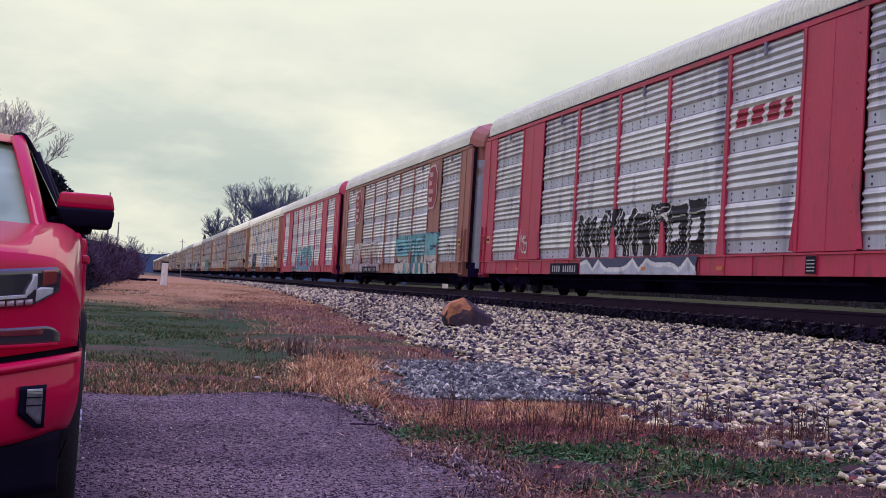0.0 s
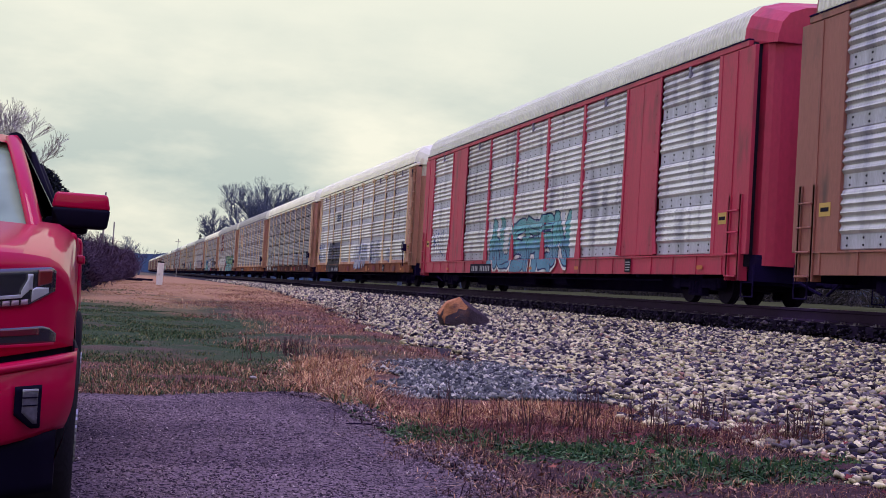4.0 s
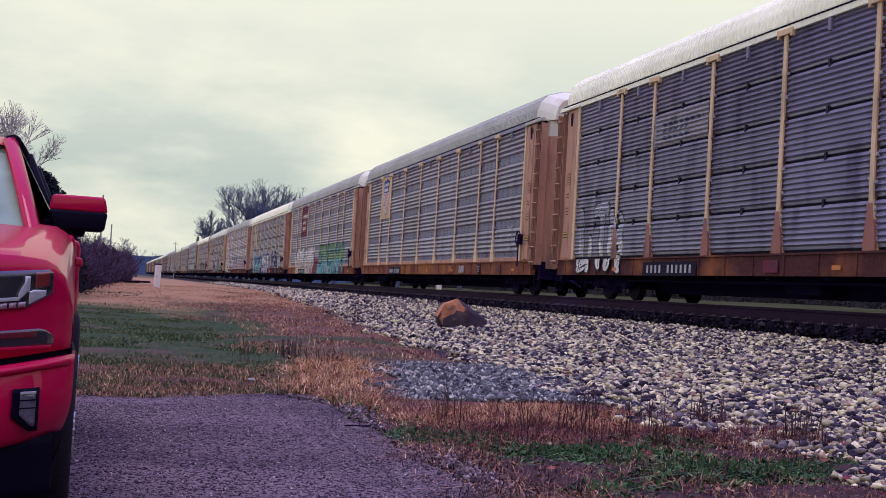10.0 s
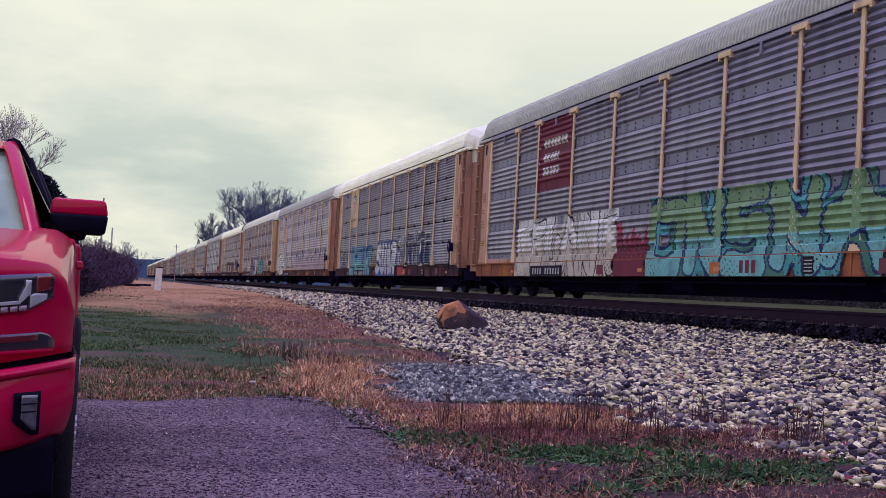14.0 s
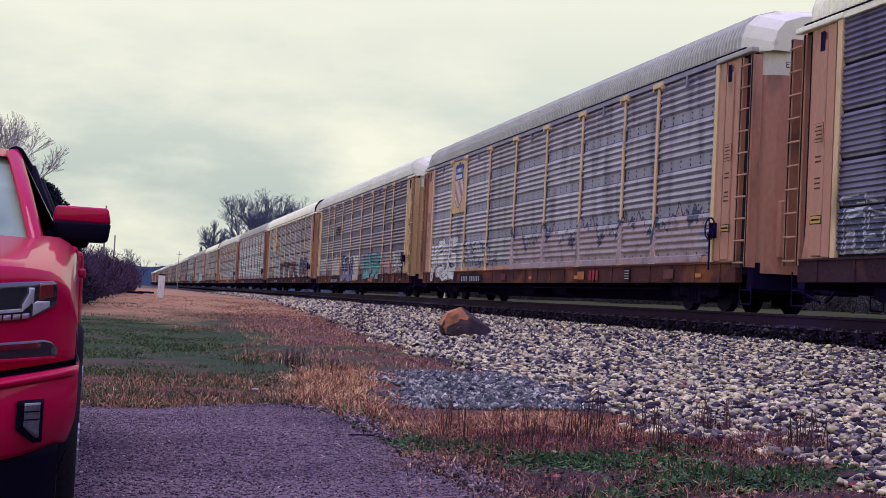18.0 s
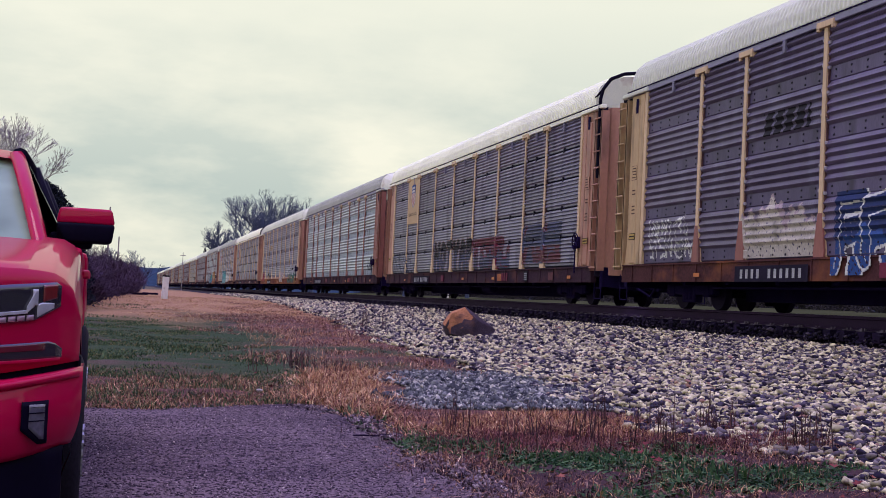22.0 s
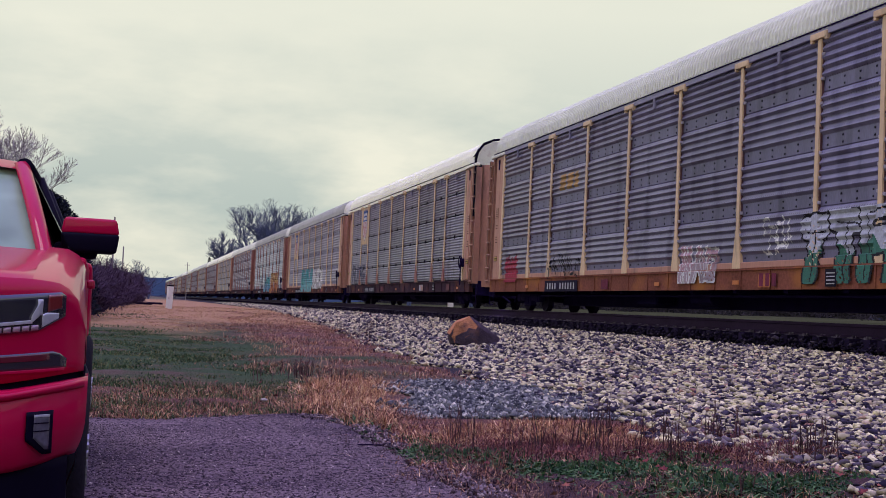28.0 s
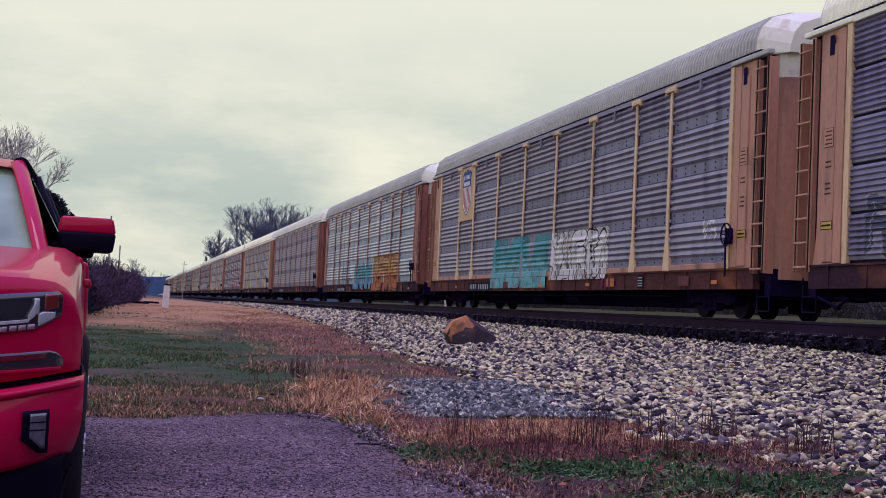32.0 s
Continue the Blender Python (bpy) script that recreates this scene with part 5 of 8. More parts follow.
CARS.append(dict(label="yellow auto-rack rail wagon, dark fine-ribbed panels, blue and silver graffiti", trim="paint_yellow", panels="galv_violet", style="fine", flush=False, no=7, emblems=[("shield", True, True, False)],
         art=[("letters", 2.9, 8.7, 0.6, 2.05, ["sky", "aqua", "navy", "blue"], 6, "light blue graffiti lettering", 1.4),
              ("letters", 9.2, 11.9, 1.0, 2.0, ["slate", "slate", "silver"], 4, "white outlined graffiti"),
              ("letters", 1.9, 2.85, 0.95, 1.65, ["gold", "orange", "black"], 1, "gold graffiti letter", 1.3),
              ("text", -2.6, 1.7, 0.56, 2.15, ["white", "silver", "navy", "blue"], "SUAR", "big silver graffiti letters on blue", 1.12),
              ("letters", -4.4, -2.65, 0.98, 2.3, ["slate", "navy", "white"], 3, "dark graffiti in a white outline", 1.2),
              ("band", -4.5, -3.1, 0.58, 1.35, ["crimson", "maroon"], 3, "red sprayed burst"),
              ("letters", -8.6, -4.5, 1.0, 2.35, ["slate", "navy", "white"], 4, "dark graffiti lettering outlined in white", 1.4),
              ("tag", -11.8, -8.8, 1.0, 2.0, ["silver"], 6)]))
CARS.append(dict(label="yellow auto-rack rail wagon, dull panels with a painted-over pale band", trim="paint_yellow", panels="galv_dull", style="ribbed", flush=False, roof="roof_grey", no=8, emblems=[("shield", False, False, False)],
         art=[("letters", 8.2, 11.9, 0.62, 2.2, ["white", "white", "slate"], 4, "white graffiti lettering with dark outline", 1.3),
              ("tag", 3.1, 7.2, 1.05, 1.95, ["slate"], 7),
              ("band", -11.7, 1.9, 0.99, 2.35, ["rose", "slate"], 5, "pale painted-over band with dark drips")]))
CARS.append(dict(label="yellow auto-rack rail wagon, dark violet-grey panels, teal and blue graffiti", trim="paint_tan", panels="galv_plum", style="ribbed", flush=False, roof="roof_grey", shift=0.22, no=9,
         art=[("tag", 9.1, 11.7, 1.05, 2.0, ["white"], 7),
              ("band", 4.2, 7.3, 1.0, 2.2, ["cream", "rose"], 3, "cream painted-over block"),
              ("letters", 0.4, 3.9, 0.65, 2.05, ["navy", "blue", "white"], 4, "blue graffiti lettering outlined in white", 1.5),
              ("band", -1.45, 0.4, 0.7, 2.1, ["cream", "white"], 3),
              ("letters", -6.7, -2.6, 0.75, 2.0, ["teal", "aqua", "black"], 5, "teal graffiti lettering", 1.3),
              ("band", -9.25, -7.7, 1.0, 2.0, ["pink", "rose"], 3, "pink painted block"),
              ("tag", -11.6, -9.5, 1.0, 1.9, ["white"], 5),
              ("bars", 4.7, 6.6, 3.2, 3.75, ["black"], 5, "faded dark bars of a wordmark")]))
CARS.append(dict(label="yellow auto-rack rail wagon, dark fine-ribbed panels, dark red faded graffiti", trim="paint_yellow", panels="galv_violet", style="fine", flush=False, no=10, emblems=[("shield", True, True, False)],
         art=[("text", -1.6, 4.1, 1.0, 2.15, ["black", "slate", "clay"], "HOTYAP", "black graffiti letters outlined in tan", 1.15),
              ("letters", -5.9, -1.4, 1.0, 2.05, ["rust", "slate", "maroon"], 4, "faded dark red graffiti lettering"),
              ("wild", -10.7, -7.3, 1.1, 2.25, ["rust", "slate", "rust", "slate", "slate"], 3, "dark red faded graffiti"),
              ("tag", 7.5, 11.8, 1.0, 1.9, ["slate"], 7)]))
CARS.append(dict(label="brown auto-rack rail wagon with pale blue-grey corrugated panels", trim="paint_brown", panels="galv_blue", style="ribbed", flush=False, roof="roof_grey", no=11,
         art=[("tag", -11.5, -10.4, 1.2, 1.7, ["black"], 3),
              ("tag", -11.4, -10.3, 1.25, 1.6, ["navy"], 4),
              ("tag", 7.5, 9.0, 1.15, 1.85, ["slate"], 3)]))
CARS.append(dict(label="yellow auto-rack rail wagon, dull panels, pink and green graffiti", trim="paint_yellow", panels="galv_violet", style="ribbed", flush=False, roof="roof_grey", no=12,
         art=[("bars", 4.9, 6.7, 3.3, 3.85, ["gold"], 3, "yellow bars of a wordmark"),
              ("letters", -3.5, -1.7, 0.7, 1.5, ["pink", "rose", "white"], 3, "pink graffiti lettering"),
              ("tag", -6.4, -5.3, 1.2, 1.95, ["white"], 4),
              ("letters", -10.6, -6.7, 0.65, 1.9, ["silver", "green", "black"], 4, "pale green graffiti lettering with dark outline", 1.3),
              ("tag", 4.6, 7.3, 0.9, 1.6, ["black"], 7),
              ("band", 10.1, 11.6, 0.85, 1.8, ["crimson", "maroon"], 3, "red smeared paint")]))
CARS.append(dict(label="yellow auto-rack rail wagon, dark fine-ribbed panels, tall shield emblem", trim="paint_yellow", panels="galv_violet", style="fine", flush=False, shift=0.3, no=13, emblems=[("shield", False, False, False)],
         art=[("letters", 7.8, 11.5, 1.0, 2.1, ["slate", "slate", "grey"], 5, "faint outlined graffiti"),
              ("tag", -11.4, -9.5, 1.0, 1.7, ["grey"], 5),
              ("tag", -3.6, 0.4, 0.98, 1.8, ["grey"], 7)]))
CARS.append(dict(label="yellow auto-rack rail wagon, dull panels, teal and white graffiti", trim="paint_yellow", panels="galv_mid", style="ribbed", flush=False, roof="roof_grey", no=14, emblems=[("shield", False, False, False)],
         art=[("letters", -1.0, 4.6, 0.64, 2.2, ["teal", "aqua", "teal", "grey"], 5, "teal graffiti lettering", 1.4),
              ("letters", -5.6, -1.3, 0.84, 2.15, ["white", "white", "black", "cream"], 5, "white graffiti lettering with black outline", 1.5),
              ("tag", -11.5, -10.8, 1.55, 2.0, ["white"], 2)]))
CARS.append(dict(label="brown auto-rack rail wagon, blue-grey panels, orange graffiti", trim="paint_brown", panels="galv_blue", style="ribbed", flush=False, roof="roof_grey", no=15,
         art=[("letters", -9.1, -3.0, 0.6, 2.3, ["gold", "orange", "black", "orange"], 5, "orange and yellow graffiti lettering"),
              ("letters", -2.8, 2.2, 0.7, 2.0, ["teal", "sky", "navy"], 4, "blue-green graffiti lettering", 1.2),
              ("tag", 3, 6, 1.0, 2.0, ["navy"], 6)]))
FAR_CARS = [
    dict(label="brown auto-rack rail wagon with dull corrugated panels", trim="paint_brown", panels="galv_mid", style="ribbed", flush=False, roof="roof_grey"),
    dict(label=YEL_L, trim="paint_yellow", panels="galv_violet", style="fine", flush=False),
    dict(label="brown auto-rack rail wagon with dark corrugated panels", trim="paint_brown", panels="galv_violet", style="ribbed", flush=False),
    dict(label=YEL_L, trim="paint_yellow", panels="galv_mid", style="ribbed", flush=False, roof="roof_grey"),
]
WAGONS = [wagon(k) for k in range(-1, 29) if k >= 0]

# ---- parked pickup truck, seen from the front. Truck space: y = 0 at the bumper and running back, half-width 1 m ----
M["truck_red"] = material("glossy_red_paint", (0.41, 0.0015, 0.045), 0.45, 0.0, vary=0.05, scale=1.5, fine=8, coat=0.45, spec=0.05)
# pale green base colour stands in for the sky's reflection on the glass
M["truck_glass"] = material("pale_reflection_glass", (0.20, 0.28, 0.20), 0.12, 0.0, vary=0.5, scale=1.6, fine=3, spec=0.12)
M["chrome"] = material("chrome", (0.75, 0.75, 0.75), 0.12, 1.0, vary=0.03)
M["lamp_dark"] = material("dark_lamp_housing", (0.02, 0.02, 0.03), 0.15, 0.0, coat=1.0)
M["lamp_clear"] = material("clear_lamp_lens", (0.45, 0.47, 0.5), 0.12, 0.2, coat=1.0)
M["lamp_grey"] = material("grey_fog_lens", (0.10, 0.10, 0.13), 0.2, 0.1, coat=1.0, vary=0.3, scale=20)
M["lamp_rose"] = material("rose_lens_blocks", (0.36, 0.24, 0.30), 0.15, 0.2, coat=1.0)
M["amber"] = material("amber_lens", (0.15, 0.016, 0.018), 0.2, coat=1.0)
M["red_lens"] = material("dark_red_lens", (0.10, 0.008, 0.02), 0.25, coat=0.5)
M["rubber"] = material("tyre_rubber", (0.012, 0.010, 0.016), 0.85, spec=0.15, vary=0.3, fine=60, bump=0.004)
M["alloy"] = material("alloy_rim", (0.5, 0.5, 0.5), 0.3, 0.8)
M["seat_cloth"] = material("grey_interior", (0.06, 0.06, 0.065), 0.9)


def nose(x):
    return 0.38 * min(abs(x), 1.02) ** 4


def front_patch(name, x0, x1, low, high, out, depth, mat, parent, label="", rows=6, cols=14, bulge=0.0):
    """A curved plate that follows the truck's nose between two heights, with thickness."""
    bm = bmesh.new()
    grid = []
    for j in range(rows + 1):
        v = j / rows
        row = []
        for i in range(cols + 1):
            x = x0 + (x1 - x0) * i / cols
            z = low(x) + (high(x) - low(x)) * v
            y = nose(x) - out - bulge * math.sin(math.pi * v) ** 0.7
            row.append(bm.verts.new((x, y, z)))
        grid.append(row)
    front = [bm.faces.new((grid[j][i], grid[j][i + 1], grid[j + 1][i + 1], grid[j + 1][i])) for j in range(rows) for i in range(cols)]
    for v in [g for g in bmesh.ops.extrude_face_region(bm, geom=front)["geom"] if isinstance(g, bmesh.types.BMVert)]:
        v.co.y += depth
    bmesh.ops.recalc_face_normals(bm, faces=bm.faces)
    return part(name, bm_mesh(name, bm, mat, smooth=True), parent, label)


def loft(name, sections, mat, parent, label="", smooth=True, close=False):
    """Quads between cross-sections that have the same number of points."""
    n = len(sections[0])
    verts = [p for s in sections for p in s]
    faces = []
    for i in range(len(sections) - 1):
        for j in range(n - (0 if close else 1)):
            faces.append((i * n + j, i * n + (j + 1) % n, (i + 1) * n + (j + 1) % n, (i + 1) * n + j))
    me = mesh_of(name, verts, faces, mat, smooth=smooth)
    bm = bmesh.new()
    bm.from_mesh(me)
    bmesh.ops.recalc_face_normals(bm, faces=bm.faces)
    bm.to_mesh(me)
    bm.free()
    return part(name, me, parent, label)


def pickup():
    t = tagged(new("pickup_truck"), "glossy red pickup truck parked nose forward on the asphalt", "truck")
    red, black = M["truck_red"], M["black"]
    k = lambda v: (lambda x: v)
    # bumper, valance, fascia
    bumper = front_patch("front_bumper", -0.995, 0.995, lambda x: 0.478 + 0.16 * max(abs(x) - 0.74, 0), lambda x: 0.752 + 0.15 * max(abs(x) - 0.72, 0), 0.06, 0.25, red, t, bulge=0.05, rows=12, cols=48)
    for v in bumper.data.vertices:     # the lower corners are rounded off
        low = min(max((0.66 - v.co.z) / 0.18, 0), 1)
        v.co.x *= 1 - 0.05 * low ** 2 * min(max((abs(v.co.x) - 0.8) / 0.15, 0), 1)
    front_patch("bumper_brow", -0.985, 0.985, lambda x: 0.722 + 0.15 * max(abs(x) - 0.72, 0), lambda x: 0.748 + 0.15 * max(abs(x) - 0.72, 0), 0.095, 0.06, red, t, cols=48, bulge=0.012)
    front_patch("valance", -0.94, 0.94, k(0.30), lambda x: 0.485 + 0.16 * max(abs(x) - 0.74, 0), 0.035, 0.2, black, t, "black plastic valance", cols=30)
    front_patch("bumper_gap", -0.985, 0.985, lambda x: 0.745 + 0.15 * max(abs(x) - 0.72, 0), lambda x: 0.79 + 0.15 * max(abs(x) - 0.72, 0), -0.03, 0.1, black, t, "dark gap above the bumper", cols=30)
    front_patch("front_fascia", -0.978, 0.978, lambda x: 0.775 + 0.15 * max(abs(x) - 0.72, 0), lambda x: float(np.interp(abs(x), [0, 0.79, 0.875, 0.922, 0.95, 0.968, 0.98], [1.142, 1.138, 1.130, 1.104, 1.064, 1.01, 0.95])), -0.01, 0.25, red, t, cols=60)
    front_patch("grille", -0.56, 0.56, k(0.82), k(1.07), 0.005, 0.1, black, t, "black mesh grille", cols=20)
    front_patch("grille_bar", -0.58, 0.58, k(0.93), k(0.985), 0.02, 0.05, red, t, "red grille bar", cols=20)
    for s in (-1, 1):
        w = lambda a, b: (a, b) if s > 0 else (-b, -a)
        x0, x1 = w(0.54, 0.906)
        lo = lambda x: 0.925 + 0.12 * (abs(x) - 0.55) + 0.5 * max(abs(x) - 0.82, 0)
        hi = lambda x: 1.062 + 0.10 * (abs(x) - 0.55) - 0.9 * max(abs(x) - 0.89, 0)
        lamp = front_patch("headlight", x0, x1, lo, hi, 0.004, 0.1, M["lamp_dark"], t, "dark headlight with a hooked light strip", cols=22)
        a0, a1 = w(0.848, 0.895)
        front_patch("marker_lens", a0, a1, lambda x: 1.025 + 0.3 * max(abs(x) - 0.85, 0), lambda x: hi(x) - 0.008, 0.008, 0.02, M["amber"], lamp, "amber marker lens", cols=6)
        a0, a1 = w(0.55, 0.80)
        front_patch("light_strip", a0, a1, lambda x: lo(x) + 0.028, lambda x: lo(x) + 0.040, 0.012, 0.03, M["lamp_clear"], lamp, "clear light strip", cols=12)
        for q in range(9):     # lens blocks below the strip
            a0, a1 = w(0.565 + 0.029 * q, 0.588 + 0.029 * q)
            front_patch("lens_block", a0, a1, lambda x: lo(x) + 0.004, lambda x: lo(x) + 0.022, 0.009, 0.02, M["lamp_rose"], lamp, cols=2, rows=2)
        a0, a1 = w(0.796, 0.822)
        front_patch("hook_riser", a0, a1, lambda x: lo(x) + 0.028 + 0.9 * max(abs(x) - 0.796, 0), lambda x: lo(x) + 0.052 + 2.0 * max(abs(x) - 0.796, 0), 0.0125, 0.03, M["lamp_clear"], lamp, cols=6)
        a0, a1 = w(0.814, 0.832)
        front_patch("hook_strip", a0, a1, k(1.012), k(1.068), 0.012, 0.03, M["lamp_clear"], lamp, cols=3)
        a0, a1 = w(0.83, 0.885)
        front_patch("lens", a0, a1, lambda x: lo(x) + 0.006, lambda x: min(lo(x) + 0.05, 1.022), 0.0095, 0.03, M["lamp_clear"], lamp, "clear corner reflector", cols=8)
        a0, a1 = w(0.5, 0.918)
        front_patch("intake_slot", a0, a1, lambda x: 0.816 + 0.06 * max(abs(x) - 0.7, 0), lambda x: 0.872 + 0.08 * max(abs(x) - 0.7, 0) - 0.9 * max(abs(x) - 0.885, 0), 0.002, 0.06, M["lamp_dark"], t, "dark slot below the headlight", cols=18)
        a0, a1 = w(0.56, 0.862)
        front_patch("lower_lens", a0, a1, lambda x: 0.846 + 0.06 * max(abs(x) - 0.7, 0), lambda x: 0.866 + 0.08 * max(abs(x) - 0.7, 0), 0.006, 0.03, M["red_lens"], t, "dark red lens strip", cols=8)
        a0, a1 = w(0.5, 0.912)
        front_patch("slot_lip", a0, a1, lambda x: 0.806 + 0.06 * max(abs(x) - 0.7, 0), lambda x: 0.816 + 0.06 * max(abs(x) - 0.7, 0), 0.012, 0.03, red, t, cols=14)
        a0, a1 = w(0.803, 0.888)
        fog = front_patch("fog_light", a0, a1, lambda x: 0.540 + 0.9 * max(0.858 - abs(x), 0), lambda x: 0.684 + 0.05 * (abs(x) - 0.8), 0.119, 0.05, M["black"], t, "fog light in a black bezel", cols=12)
        a0, a1 = w(0.828, 0.878)
        front_patch("fog_lens", a0, a1, lambda x: 0.556 + 1.1 * max(0.866 - abs(x), 0), k(0.675), 0.124, 0.03, M["lamp_grey"], fog, cols=8)
        front_patch("lens_rim", a0, a1, k(0.668), k(0.676), 0.127, 0.01, M["lamp_clear"], fog, cols=6)
        for zz in (0.618, 0.645):
            front_patch("lens_divider", a0, a1, k(zz), k(zz + 0.004), 0.127, 0.01, M["black"], fog, cols=6)
    # bonnet
    rows = []
    for j in range(13):
        v = j / 12
        row = []
        for i in range(21):
            u = -1 + 2 * i / 20
            hw = 0.786 + 0.03 * v
            x = hw * u
            rise = 0.035 * max(0, 1 - abs(abs(u) - 0.35) / 0.45) * math.sin(math.pi * min(v + 0.15, 1)) ** 0.5
            y = nose(x) * (1 - v) + 0.03 + v * 1.42
            z = 1.142 + 0.150 * v ** 0.8 - 0.016 * abs(u) ** 3 + rise - (0.05 if j == 0 else 0)
            row.append((x, y, z))
        rows.append(row)
    loft("hood", rows, red, t)
    # side bodies with wheel arches
    for s in (-1, 1):
        prof = [(0.94, 0.40), (0.965, 0.47), (0.978, 0.60), (0.978, 0.80), (0.975, 0.93), (0.968, 1.0), (0.95, 1.055), (0.922, 1.096), (0.875, 1.122), (0.79, 1.128)]
        def edge(y, w, z):
            back = 0.05 * min(max((y - 1.6) / 0.3, 0), 1) * min(max((4.75 - y) / 0.3, 0), 1)
            lift = 0.17 * min(max((y - 0.02) / 1.5, 0), 1) ** 0.8 * min(max((z - 0.93) / 0.12, 0), 1)
            lead = nose(w) * max(1 - y / 1.1, 0)
            return (s * (w - back), y + lead, z + lift)
        ys = [0.015 + 0.03 * i for i in range(14)] + [0.43 + 0.06 * i for i in range(90)]
        # finer rows in height so that the arches are round
        faces, n = [], len(prof)
        fine = []
        for y in ys:
            for j in range(n - 1):
                for q in range(4):
                    f = q / 4
                    fine.append((y, prof[j][0] + (prof[j + 1][0] - prof[j][0]) * f, prof[j][1] + (prof[j + 1][1] - prof[j][1]) * f))
            fine.append((y, *prof[-1]))
        n = 4 * (n - 1) + 1
        verts = [edge(*p) for p in fine]
        for i in range(len(ys) - 1):
            for j in range(n - 1):
                y, z = edge(ys[i] + 0.03, fine[j][1], fine[j][2])[1], fine[j][2]
                if y > 0.42 and any((y - c) ** 2 + (z - 0.42) ** 2 < 0.47 ** 2 for c in (1.0, 4.65)):
                    continue
                faces.append((i * n + j, i * n + j + 1, (i + 1) * n + j + 1, (i + 1) * n + j))
        part("body_side", mesh_of("body_side", verts, faces, red, smooth=True), t)
    # underbody and inner arches
    bm = bmesh.new()
    box(bm, -0.80, 0.80, 0.3, 5.6, 0.36, 0.9)
    box(bm, -0.93, 0.93, 1.55, 4.1, 0.33, 0.46)
    part("chassis", bm_mesh("chassis", bm, black), t)
    # cab: belt to roof
    loft("cab_roof", [[(x, y, z) for x, z in ((-0.66, top - 0.09), (-0.60, top - 0.03), (-0.3, top), (0, top + 0.008), (0.3, top), (0.60, top - 0.03), (0.66, top - 0.09))]
                      for y, top in ((2.02, 1.715), (2.2, 1.765), (2.5, 1.795), (3.2, 1.80), (3.8, 1.775), (3.92, 1.73))], red, t)
    glass = M["truck_glass"]
    shield = []
    for j in range(7):
        v = j / 6
        shield.append([((0.772 - 0.165 * v) * u, 1.36 + 0.70 * v + 0.10 * u * u * (1 - 0.4 * v), 1.245 + 0.465 * v) for u in [-1 + 2 * i / 12 for i in range(13)]])
    loft("windscreen", shield, glass, t, "windscreen with a sky reflection in its base colour")
    for sgn in (-1, 1):
        for p0, p1, r0, r1 in (((0.79, 1.47, 1.24), (0.625, 2.12, 1.715), 0.055, 0.045), ((0.86, 2.75, 1.24), (0.66, 2.75, 1.70), 0.04, 0.04), ((0.86, 3.75, 1.24), (0.65, 3.85, 1.70), 0.06, 0.06), ((0.63, 2.1, 1.705), (0.65, 3.85, 1.70), 0.045, 0.045)):
            if p0[1] < 1.5:        # front pillar: a broad flat strip with rounded edges beside the glass
                strip = []
                for q in range(9):
                    v = q / 8
                    c = [p0[m] + (p1[m] - p0[m]) * v for m in range(3)]
                    c[1] += 0.05 * math.sin(math.pi * v) * -1
                    c[2] += 0.02 * math.sin(math.pi * v)
                    strip.append([(sgn * (c[0] + a), c[1] + b, c[2] + d) for a, b, d in ((-0.045, -0.03, 0.006), (-0.02, -0.035, 0.015), (0.008, -0.025, 0.018), (0.022, 0.01, 0.014), (0.028, 0.07, 0.0), (0.0, 0.08, -0.02), (-0.03, 0.03, -0.02))])
                loft("pillar", strip, red, t, close=True)
                continue
            bm = bmesh.new()
            rod(bm, (sgn * p0[0], *p0[1:]), (sgn * p1[0], *p1[1:]), r0, 10, r1)
            part("pillar", bm_mesh("pillar", bm, black, smooth=True), t, "black window pillar")
    for s in (-1, 1):
        for y0, y1, lean in ((1.55, 2.74, 0.55), (2.76, 3.78, 0.0)):
            loft("side_window", [[(s * 0.90, y0, 1.25), (s * 0.90, y1, 1.25)], [(s * 0.665, y0 + lean, 1.685), (s * 0.665, y1, 1.685)]], glass, t, "dark tinted side window", smooth=False)
        for y0, y1 in ((1.62, 2.72), (2.74, 3.86)):
            bm = bmesh.new()
            box(bm, min(s * 0.90, s * 0.956), max(s * 0.90, s * 0.956), y0, y1, 0.46, 1.26, 0.02)
            door = part("door", bm_mesh("door", bm, red), t)
            bm = bmesh.new()
            box(bm, min(s * 0.95, s * 0.995), max(s * 0.95, s * 0.995), y1 - 0.28, y1 - 0.06, 1.12, 1.165, 0.012)
            part("door_handle", bm_mesh("door_handle", bm, red), door)
        # mirror
        cx = s * 0.934
        def shell(z0, z1, hw0, hw1, y0, y1, mat, name, par, label=""):
            b2 = bmesh.new()
            vs = []
            for z, a in ((z0, hw0), (z1, hw1)):
                for px, py in ((-a, y0), (a, y0 + 0.03), (a - 0.01, y1), (-a, y1)):
                    vs.append(b2.verts.new((cx + px * s + s * 0.03, py, z)))
            for f in ((0, 1, 2, 3), (4, 7, 6, 5), (0, 4, 5, 1), (1, 5, 6, 2), (2, 6, 7, 3), (3, 7, 4, 0)):
                b2.faces.new([vs[i] for i in f])
            bmesh.ops.recalc_face_normals(b2, faces=b2.faces)
            bmesh.ops.bevel(b2, geom=list(b2.edges), offset=0.016, segments=3, affect="EDGES", profile=0.5)
            return part(name, bm_mesh(name, b2, mat, smooth=True), par, label)
        low_shell = shell(1.287, 1.380, 0.124, 0.136, 1.72, 1.92, black, "wing_mirror", t, "black wing mirror with a red cap")
        shell(1.374, 1.452, 0.136, 0.120, 1.73, 1.92, red, "mirror_cap", low_shell, "red mirror cap")
        bm = bmesh.new()
